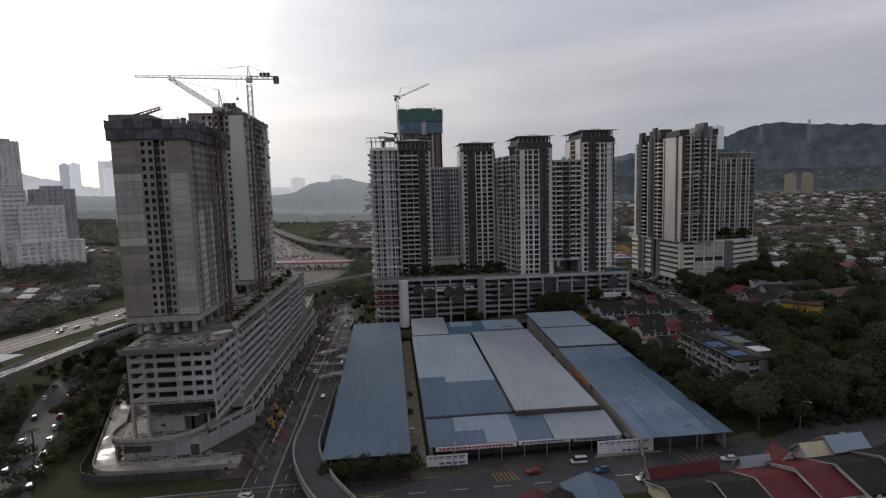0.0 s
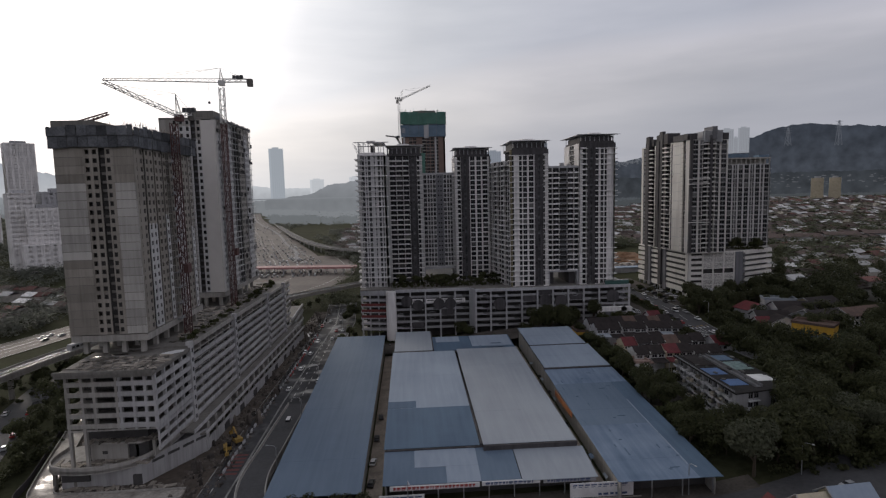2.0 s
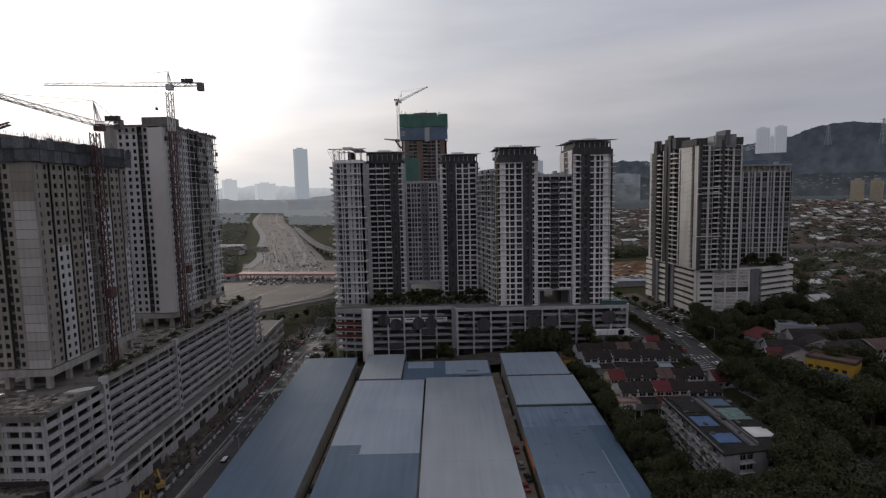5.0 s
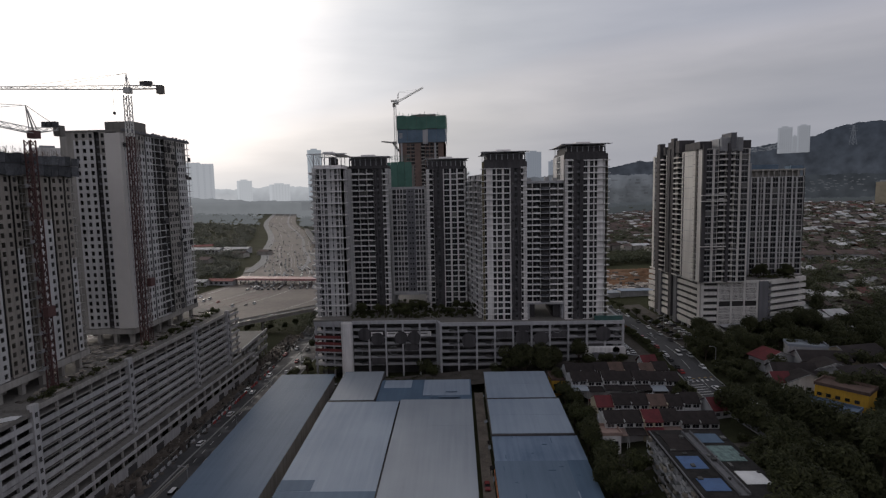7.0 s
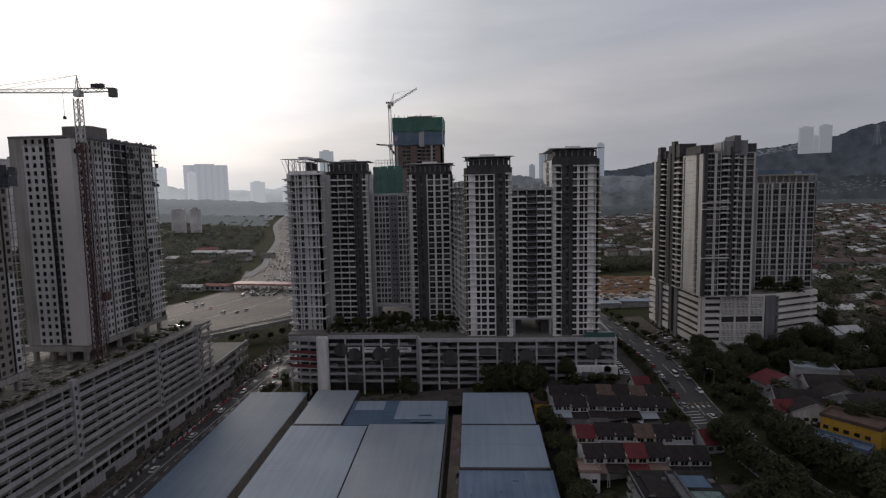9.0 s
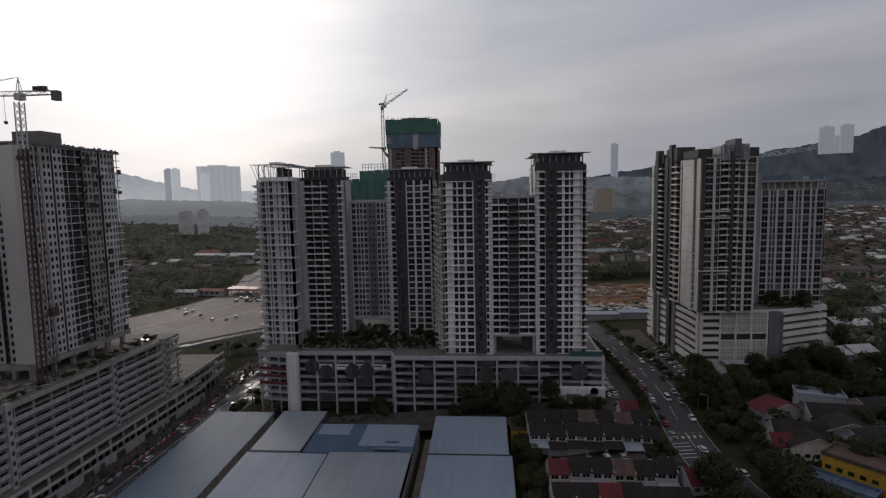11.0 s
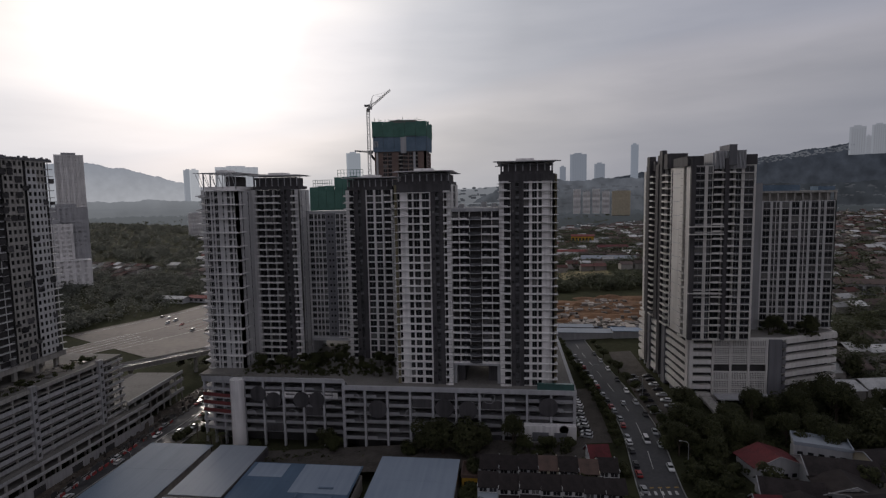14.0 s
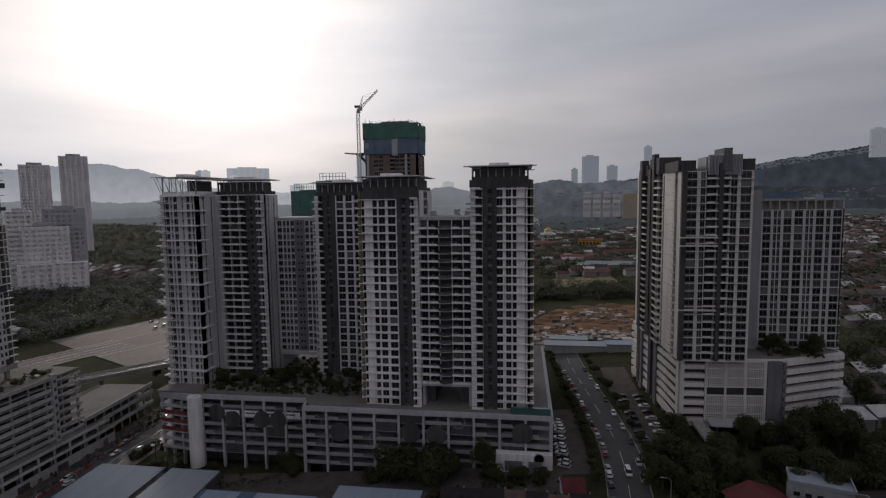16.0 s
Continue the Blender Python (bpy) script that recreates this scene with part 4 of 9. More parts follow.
    pieces("white_band", band, WHITE_C, T)
    pieces("dark_panel", panel, MIDG, T)
    part("grille", lou, WHITE_C, T, "", "stuff")
    pieces("column", colm, GREYW, T)
    part("ramp", ramp, CONC, T)


east_podium()


def east_towers():
    ZC = 46
    T = tower("apartment_tower", "tall cream and charcoal apartment tower with vertical dark fins", [
        ((151, 284, 153.4, 221), [(8.5, "K"), (4.2, "F"), (6, "B"), (4, "K"), (4.2, "F"), (4, "S"), (8, "B"), (4, "K"), (11, "S"), (3, "B"), (4, "S")]),
        ((153.4, 221, 178, 221.6), [(1.8, "F"), (4.2, "W"), (0.8, "S"), (2.0, "W"), (4.2, "B"), (1.5, "F"), (2.8, "B"), (2.6, "W"), (0.7, "S"), (4.2, "W"), (0.5, "S")]),
        ((178, 221.6, 178, 250), [(4, "K"), (6, "S"), (4, "K"), (6, "S")])],
        [(154.2, 223.4), (176.2, 223.4), (176.2, 283), (153, 283)], ZC, 115, 24, wall=WHITE_C, spandrel=MIDG, sill=0.35, pier=0.07)
    m = MB()
    for x0, y0, x1, y1, z in ((151.5, 266, 160, 276, 119.5), (151.6, 246, 160, 262, 121.6), (152.4, 221.6, 158.5, 240, 118.8), (174.4, 221.5, 178.2, 228, 119)):
        m.box(x0, y0, 115, x1, y1, z)
    pieces("roof_frame", m, DARK, T)
    m = MB()
    for i in range(22):
        x = 162.5 + i * 0.52
        m.box(x, 220.4, 113.5, x + 0.24, 221.6, 120.6)
    m.box(162, 222, 115, 174, 232, 120)
    part("roof_louvre", m, GREYW, T)
    m = MB()
    m.box(167.2, 219.8, 115, 170, 230, 122.8)
    part("lift_head", m, MIDG, T)
    m = MB()
    FWp, wp = face(151, 284, 153.4, 221)
    for i in range(12):
        m.fbox(FWp, 44, 54.6, 0.0, 0.08, ZC + 3 + i * 5.75, ZC + 3.25 + i * 5.75)
    part("wall_joint", m, GREYW, T, "", "stuff")
    m = MB()
    for y0, y1, x1, zt in ((270.2, 275, 153, 121.8), (252, 256.4, 153, 123.4)):
        m.box(149.6 + (285 - y1) * 0.05, y0, 21, x1, y1, zt)
    pieces("tall_fin", m, DARK, T, "full-height charcoal fin")
    for z in (64.5, 88, 91):
        m = MB()
        m.box(153.0, 219.4, z, 166, 221.2, z + 0.5)
        part("feature_ledge", m, WHITE_C, T)
    T = tower("apartment_tower", "grey unfinished apartment tower with a grid of window frames", [
        ((187.5, 239, 217, 239), [(0.9, "S"), (2.8, "W"), (0.7, "S"), (2.6, "P"), (0.7, "S"), (2.8, "W"), (0.7, "S"), (3.0, "W"), (0.7, "S"), (2.6, "P"), (0.7, "S"), (2.8, "W"), (0.6, "S"), (1.4, "W"), (0.7, "S"), (3.0, "W"), (0.6, "S")]),
        ((217, 239, 217, 284), [(4, "P"), (4, "B"), (4, "W"), (4, "B"), (4, "P"), (4, "W")]),
        ((217, 284, 187.5, 284), [(4, "S")])],
        rect(188.5, 240.7, 215.4, 283), 47, 100.4, 18, wall=PLASTER, slab=WHITE_C, ledge=0.7, spandrel=MIDG, sill=0.3, pier=0.04)
    m = MB()
    for k in range(10):
        x = 187.6 + k * 3.2
        m.box(x, 239.2, 100.4, x + 0.6, 240, 103.9)
    m.box(187.5, 239, 103.7, 217, 284, 104.6)
    m.box(189, 242, 100.4, 216, 283, 103.7)
    part("open_top_storey", m, CONC, T)
    m = MB()
    m.box(188, 240, 104.6, 203, 250, 107.0)
    m.box(210, 240, 104.6, 216.5, 246, 106.2)
    part("net_screen", m, NET_B, T)
    m = MB()
    m.box(180.2, 238, 46, 187.6, 284, 108)
    for i in range(20):
        m.box(183, 237.7, 48.2 + i * 3, 185, 238, 48.5 + i * 3)
    part("lift_core", m, SPAND, T)


east_towers()


# ---------------------------------------------------------------- the unfinished western complex
BAND = mat("dusty_white_band_paint", (0.42, 0.415, 0.415), (0.23, 0.225, 0.22), 0.85, s1=0.08, s2=0.9, streak=0.35, spec=0.12, rnd="object", rvar=0.1)


def west_podium():
    T = thing("parking_podium", "unfinished white banded parking podium with a curved ramp", "building", -108, 130, 0)
    band, conc, hole, body, frame = MB(), MB(), MB(), MB(), MB()
    body.prism([(-124, 82), (-97, 82), (-93.5, 214), (-124, 214)], 9, 36.5)
    body.prism([(-118, 62), (-100, 62), (-98, 82), (-120, 82)], 0, 35)
    body.prism([(-122, 214), (-97, 214), (-99, 262), (-122, 262)], 1, 12)
    FE, w = face(-92.8, 79, -88.6, 215)
    z0, fh, n = 11.0, 3.3, 8
    towers = [(0, 2.2), (43, 45.2), (90, 92.2), (122, 124.2)]
    for i in range(n):
        z = z0 + i * fh
        for j in range(3):
            a, b = towers[j][1], towers[j + 1][0]
            if i < n - 1:
                band.fbox(FE, a, b, -0.6, 0.0, z + 0.9, z + 2.3)
            else:
                frame.fbox(FE, a, b, -0.6, -0.1, z + 2.2, z + 3.6)
            frame.fbox(FE, a, b, -7.0, -0.7, z - 0.2, z + 0.1)
        band.fbox(FE, 124.2, w, -0.6, 0.0, z + 0.9, z + 1.9)
        frame.fbox(FE, 124.2, w, -7, -0.7, z - 0.2, z + 0.1)
    for a, b in towers:
        band.fbox(FE, a, b, -1.2, 0.5, 8.5, 38.6)
        # dark plates on the face stand for shaded stair openings
        for i in range(n):
            hole.fbox(FE, a + 0.6, b - 0.6, 0.5, 0.56, z0 + i * fh + 0.8, z0 + i * fh + 2.2)
    for k in range(19):
        u = 3 + k * 7.3
        if u < w:
            frame.fbox(FE, u, u + 0.6, -1.4, -0.7, 0, 37.5)
    # projecting lower deck along the street
    for k in range(20):
        u = 2 + k * 7.2
        if u < w + 10:
            frame.fbox(FE, u, u + 0.7, 3.2, 3.9, 3.4, 10)
    band.fbox(FE, 0, w + 12, 3.4, 3.9, -0.3, 4.2)
    # same dark plates for the shaded street openings
    for k in range(7):
        hole.fbox(FE, 16 + k * 17, 21 + k * 17, 3.9, 3.96, 0.2, 3.0)
    conc.fbox(FE, -2, w + 12, -6, 4.6, 6.9, 7.5)
    band.fbox(FE, -2, w + 12, 4.4, 4.7, 6.9, 8.0)
    band.fbox(FE, -8, w + 10, 3.2, 3.5, 10.0, 11.2)
    conc.fbox(FE, -8, w + 10, -2, 3.4, 10.4, 10.8)
    # north low wing
    FN, wn_ = face(-88.4, 216, -91, 262)
    for z in (4.0, 9.2, 13.2):
        band.fbox(FN, 0, wn_, -0.5, 0.2, z, z + 1.6)
        conc.fbox(FN, 0, wn_, -25, -0.6, z - 0.3, z + 0.1)
    for k in range(9):
        frame.fbox(FN, k * 5.6, k * 5.6 + 0.6, -0.9, -0.3, 0, 13.5)
    # roof deck and kerbs
    conc.prism([(-126, 79), (-93.2, 79), (-89, 215), (-126, 215)], 36.6, 37.4)
    # front part: open storeys under the slab
    conc.prism([(-121.5, 54), (-93.6, 53.5), (-92.6, 79), (-123, 79)], 35.6, 36.7)
    conc.prism([(-121.6, 53.6), (-93.4, 53.1), (-93.4, 53.6), (-121.6, 54.1)], 36.7, 37.6)
    FS, ws = face(-120, 56, -93.5, 55)
    FS_E, wse = face(-93.4, 55, -92.9, 79)
    for i in range(5):
        z = 19.6 + i * 3.2
        frame.fbox(FS, 0, ws * 0.58, -0.5, 0.1, z, z + 1.35)
        band.fbox(FS, ws * 0.58, ws, -0.5, 0.15, z + 0.1, z + 1.55)
        band.fbox(FS_E, 0, wse, -0.5, 0.1, z + 0.1, z + 1.55)
        conc.fbox(FS, 0.5, ws - 0.5, -24, -0.6, z - 0.15, z + 0.15)
    for u, m in ((0, frame), (4.5, frame), (8, frame), (14.6, frame), (15.6, band), (19.6, band), (23, band), (ws - 0.8, band)):
        m.fbox(FS, u, u + 0.8, -1.0, 0.0, 7.4 if u < 8 else 19.0, 35.8)
    for u in (6, 12, 18):
        band.fbox(FS_E, u, u + 0.7, -1.0, 0.0, 16, 35.8)
    # west side
    FWs, wws = face(-125.5, 215, -123, 79)
    for i in range(n):
        band.fbox(FWs, 0, wws, -0.5, 0.0, z0 + i * fh + 0.9, z0 + i * fh + 2.3)
    # curved ramp deck and the white wall below it
    arc = [(-128.5, 70), (-129, 62), (-127, 57), (-122, 54.5), (-114, 54), (-106, 56), (-99.5, 61), (-95.5, 68), (-93.4, 76), (-92.8, 84)]
    arc = smooth(arc, 4)
    rim = MB()
    inner = [(x + (-110 - x) * 0.42, y + (82 - y) * 0.42) for x, y in arc]
    for k in range(len(arc) - 1):
        z0_, z1_ = 7.4 + max(0, k - 22) * 0.35, 7.4 + max(0, k - 21) * 0.35
        a, b, c, d = arc[k], arc[k + 1], inner[k + 1], inner[k]
        rim.hexa([(*a, z0_ - 0.9), (*b, z1_ - 0.9), (*c, z1_ - 0.9), (*d, z0_ - 0.9), (*a, z0_), (*b, z1_), (*c, z1_), (*d, z0_)])
        ia, ib = (a[0] + (d[0] - a[0]) * 0.04, a[1] + (d[1] - a[1]) * 0.04), (b[0] + (c[0] - b[0]) * 0.04, b[1] + (c[1] - b[1]) * 0.04)
        rim.hexa([(*a, z0_ - 1.2), (*b, z1_ - 1.2), (*ib, z1_ - 1.2), (*ia, z0_ - 1.2), (*a, z0_ + 1.1), (*b, z1_ + 1.1), (*ib, z1_ + 1.1), (*ia, z0_ + 1.1)])
    lowwall = MB()
    lowwall.prism([(-124.5, 58), (-101, 58.5), (-92.6, 78), (-92.6, 90), (-100, 90), (-104, 62), (-124.5, 60)], 0, 7.0)
    lowwall.prism([(-101, 58.5), (-88.6, 80), (-89.0, 80.3), (-101.5, 59)], -0.3, 8.0)
    for z in (12.2, 15.2, 18.1):
        lowwall.prism([(-93.6, 55.6), (-92.8, 79), (-93.3, 79), (-94.1, 55.6)], z, z + 1.35)
    for k in range(5):
        x, y = -93.65 + 0.2 * k, 55.7 + 5.75 * k
        lowwall.box(x - 0.4, y, 12.2, x + 0.02, y + 0.5, 19.4)
    Fr, wr = face(-101, 58.5, -88.6, 80)
    hut = MB()
    hut.box(-117, 61, 7.5, -106, 68, 13)
    hut.prism([(-118.5, 59.5), (-101, 59), (-96, 66), (-96, 79), (-118.5, 79)], 13, 13.5)
    hut.box(-119.5, 56, 18.6, -94.2, 79, 19.1)
    for x in (-104, -99):
        hut.box(x, 62, 7.4, x + 0.8, 62.8, 13)
    # near-black pieces in place of shaded openings
    dark = MB()
    dark.box(-124, 57.4, 2.5, -116, 58.1, 6.3)
    dark.box(-113.5, 60.9, 9.2, -112, 61.05, 10.2)
    dark.prism([(-103.5, 57.8), (-101.2, 58.2), (-99.6, 62), (-100.5, 62.2), (-103.5, 58.6)], 0, 3.6)
    for a in (3.5, 9.0, 14.5, 19.5):
        dark.fbox(Fr, a, a + 4.2, 0.0, 0.04, 5.4, 6.3)
    for x in (-127, -121):
        conc.box(x, 58, 0, x + 0.9, 58.9, 7.0)
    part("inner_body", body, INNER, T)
    pieces("white_band", band, BAND, T)
    pieces("floor_slab", conc, CONC_D, T)
    pieces("concrete_member", frame, CONC, T)
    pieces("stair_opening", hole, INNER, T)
    part("curved_ramp", rim, CONC, T, "curved raw concrete ramp with parapet")
    pieces("lower_wall", lowwall, BAND, T, "plain white boundary wall")
    part("stair_hut", hut, CONC, T)
    pieces("opening", dark, INNER, T)


west_podium()


def stilts(T, x0, y0, x1, y1, z0, z1, m=CONC):
    c = MB()
    for i in range(4):
        for j in range(6):
            x, y = x0 + 2 + (x1 - x0 - 5) * i / 3, y0 + 1 + (y1 - y0 - 4) * j / 5
            c.box(x, y, z0, x + 1.4, y + 1.4, z1 - 2.4)
    pieces("column", c, m, T)
    b = MB()
    b.box(x0 - 0.5, y0 - 0.8, z1 - 2.4, x1 + 0.5, y1, z1 - 0.3)
    part("transfer_beam", b, m, T)


def lattice(mb, a, b, w0, w1, step, r=0.07, tri=False):
    """A square lattice girder from a to b."""
    a, b = Vector(a), Vector(b)
    d = b - a
    n = max(2, int(d.length / step))
    dn = d.normalized()
    s = dn.cross(Vector((0, 0, 1)) if abs(dn.z) < 0.95 else Vector((1, 0, 0))).normalized()
    t = s.cross(dn)
    cs = ((-1, -1), (1, -1), (1, 1), (-1, 1)) if not tri else ((-1, -1), (1, -1), (0, 1))
    pt = lambda k, c: a + d * (k / n) + (s * c[0] + t * c[1]) * (w0 + (w1 - w0) * k / n) / 2
    for c in cs:
        mb.beam(pt(0, c), pt(n, c), r * 1.5)
    for k in range(n):
        for i in range(len(cs)):
            c, e = cs[i], cs[(i + 1) % len(cs)]
            mb.beam(pt(k, c if k % 2 else e), pt(k + 1, e if k % 2 else c), r)


def west_towers():
    side = [(0.8, "S"), (2.2, "k"), (1.2, "R"), (5.4, "j"), (1.0, "R"), (2.4, "k"), (0.5, "S"), (2.2, "k"), (1.0, "R"), (2.2, "j"), (2.4, "O")]
    T = tower("tower_block", "raw concrete tower block under construction with empty windows",
              [((-126.5, 72, -102.7, 72), [(9.2, "S"), (2.1, "k"), (2.5, "k"), (2.0, "R"), (2.0, "k"), (0.6, "S"), (6.2, "S")]),
               ((-102.7, 72, -102.7, 119), [(3.0, "k")] + side + side),
               ((-126.5, 119, -126.5, 72), side)],
              rect(-124.9, 73.7, -104.4, 118), 44, 103, 22, wall=CONC_B, dark=CONC_D, grey=CONC_D, slab=CONC, base=37.4, spandrel=CONC, pier=0.16, sill=0.85, ledge=0.12, deep=0.4, bare=True, thick=0.25, plain=True, reach=(0.5, 0.3))
    stilts(T, -126, 73, -103, 119, 37.4, 44)
    j = MB()
    FA, w = face(-126.5, 72, -102.7, 72)
    pale, brown = MB(), MB()
    rng = random.Random(17)
    for i in range(22):
        z = 44 + i * 2.682
        for a, b in ((0.02, 9.1 * w / 24.6), (w - 6.0, w - 0.02)):
            m = brown if i > 17 or (i < 9 and a < 1) else pale
            m.fbox(FA, a, b, 0.0, 0.05, z + 0.05, z + 2.66)
    FB_, wb_ = face(-102.7, 72, -102.7, 119)
    for i in range(11):
        z = 44 + i * 5.364
        (brown if i > 8 else pale).fbox(FB_, 0.02, 0.5, 0.0, 0.05, z + 0.06, z + 5.3)
    pieces("concrete_pour", pale, CONC_P, T, "pale grey concrete wall pour")
    pieces("concrete_pour", brown, CONC_B, T, "damp brown concrete wall pour")
    for i in range(1, 22):
        for a, b in ((0, 9.1 * w / 24.6), (w - 6.6, w)):
            j.fbox(FA, a, b, 0.0, 0.07, 44 + i * 2.68 - 0.1, 44 + i * 2.68 + 0.02)
    part("pour_joint", j, CONC_D, T, "", "stuff")
    net = MB()
    for F, w in (face(-127.4, 71.2, -101.8, 71.2), face(-101.8, 71.2, -101.8, 119.8), face(-127.4, 119.8, -127.4, 71.2)):
        for k in range(int(w / 3) + 1):
            a, b = k * 3.0, min(w, k * 3.0 + 2.9)
            if b - a > 0.4:
                d = random.uniform(-0.15, 0.2)
                net.fbox(F, a, b, d, d + 0.12, 103.2 + random.uniform(-0.3, 0.3), 106.6)
                net.fbox(F, a, b, d + 0.3, d + 0.42, 106.7, 109.6 + random.uniform(-0.4, 0.4))
    pieces("net_panel", net, NET_D, T, "faded blue safety net panel", 110)
    top = MB()
    top.box(-126, 72.5, 103, -103, 118.5, 108.6)
    top.box(-126.4, 71.8, 109.4, -114, 90, 111.4)
    part("top_formwork", top, CONC_D, T)
    rb = MB()
    rng = random.Random(4)
    for k in range(620):
        x, y = rng.uniform(-122, -103), rng.uniform(73, 118)
        rb.beam((x, y, 108.5), (x + rng.uniform(-.3, .3), y + rng.uniform(-.3, .3), rng.uniform(109.8, 112.2)), 0.025)
    part("starter_bar", rb, REBAR, T, "rusty vertical starter bars", "stuff")
    boom = MB()
    lattice(boom, (-121, 74, 110.3), (-112, 78, 114.3), 1.3, 0.8, 1.2, 0.09)
    boom.beam((-121, 74, 110), (-112.4, 77.8, 113.8), 0.22)
    part("concrete_boom", boom, HOISTR, T, "red concrete placing boom")
    # second tower
    east = [(0.6, "S"), (4.2, "j"), (1.2, "R"), (3.8, "j"), (1.0, "S"), (4.0, "j"), (1.0, "R"), (4.2, "j"), (4.4, "O"), (4.2, "O"), (1.2, "R"), (4.2, "k"), (4.0, "k"), (1.4, "R"), (4.2, "j"), (3.4, "j"), (4.0, "O")]
    T = tower("tower_block", "grey tower block with a blank white end wall nearing completion",
              [((-126.4, 146.4, -108.4, 146.4), [(4.6, "S"), (2.4, "j"), (2.4, "j"), (2.4, "j"), (1.8, "R"), (2.2, "j")]),
               ((-102.4, 146.4, -102, 200.5), east),
               ((-126.4, 200, -126.4, 146.4), east[:12])],
              rect(-124.8, 148, -104, 199.5), 44, 121.5, 27, wall=CONC, grey=MIDG, dark=MIDG, slab=PLASTER, base=37.4, spandrel=PLASTER, ledge=0.12, deep=0.12, thick=0.3, paint=PLASTER, reach=(0.92, 0.08))
    m = MB()
    m.box(-108.4, 145.8, 44, -102.3, 148.2, 121)
    part("end_wall", m, BEIGE, T, "blank beige rendered end wall")
    stilts(T, -128, 147, -103, 200, 37.4, 44)
    m = MB()
    m.box(-126.4, 146.2, 121.5, -102, 200.4, 122.3)
    m.box(-122, 168, 122.6, -110, 178, 128.4)
    part("roof_storey", m, CONC_D, T)
    n = MB()
    rng = random.Random(9)
    for k in range(46):
        y = 146.5 + k * 1.16
        n.box(-102.0, y, 121.8, -101.8, y + 1.0, 122.5 + rng.uniform(0, 0.8))
    pieces("roof_fence_panel", n, MIDG, T)
    nets = MB()
    rng = random.Random(12)
    for k in range(70):
        y, i = 146.9 + 3.0 * rng.choice((0, 1, 7, 8, 9, 10, 11, 12, 12, 13, 14, 16, 17)), rng.randrange(27)
        if rng.random() < (0.95 if y > 170 else 0.25):
            z = 44 + i * 2.87
            nets.box(-101.95, y, z + 0.1, -101.85 + rng.uniform(0, 0.08), y + rng.uniform(2.0, 2.95), z + rng.uniform(1.2, 2.8))
    pieces("net_sheet", nets, NET_K, T, "torn dark safety net sheet", 30)
    # external hoist
    for x, y, zt in ((-100.6, 96, 108), (-100.4, 152, 119)):
        H = thing("builders_hoist", "red lattice builders hoist fixed to the tower", "hoist", x, y, 37.4)
        mast = MB()
        for dx, dy in ((0, 0), (0, 1.2), (1.2, 0), (1.2, 1.2)):
            mast.beam((x + dx, y + dy, 37.4), (x + dx, y + dy, zt), 0.06)
        z = 37.4
        s = 1
        while z < zt - 2:
            mast.beam((x + 1.2, y if s > 0 else y + 1.2, z), (x + 1.2, y + 1.2 if s > 0 else y, z + 2), 0.04)
            mast.beam((x if s > 0 else x + 1.2, y, z), (x + 1.2 if s > 0 else x, y, z + 2), 0.04)
            z += 2
            s = -s
        part("mast", mast, HOISTR, H, "faded red lattice mast")
        c = MB()
        c.box(x + 1.4, y - 1, 60, x + 3, y + 2.2, 63)
        c.box(x + 1.4, y - 1.1, 63, x + 3, y + 2.3, 63.2)
        part("cage", c, HOISTR, H)
        gate = MB()
        for k in range(int((zt - 42) / 5.6)):
            z = 43.5 + k * 5.6
            gate.box(x - 1.9, y - 1.4, z - 0.12, x + 0.1, y + 2.4, z)
            for dy in (-1.4, 0.3, 2.3):
                gate.box(x - 0.1, y + dy, z, x, y + dy + 0.1, z + 2.2)
            for dz in (0.9, 2.1):
                gate.box(x - 0.1, y - 1.4, z + dz, x, y + 2.4, z + dz + 0.12)
            gate.box(x + 0.02, y - 1.3, z + 0.1, x + 0.06, y + 0.2, z + 1.1)
        pieces("landing_gate", gate, SPAND, H, "pale steel landing platform and gate", 14)


west_towers()


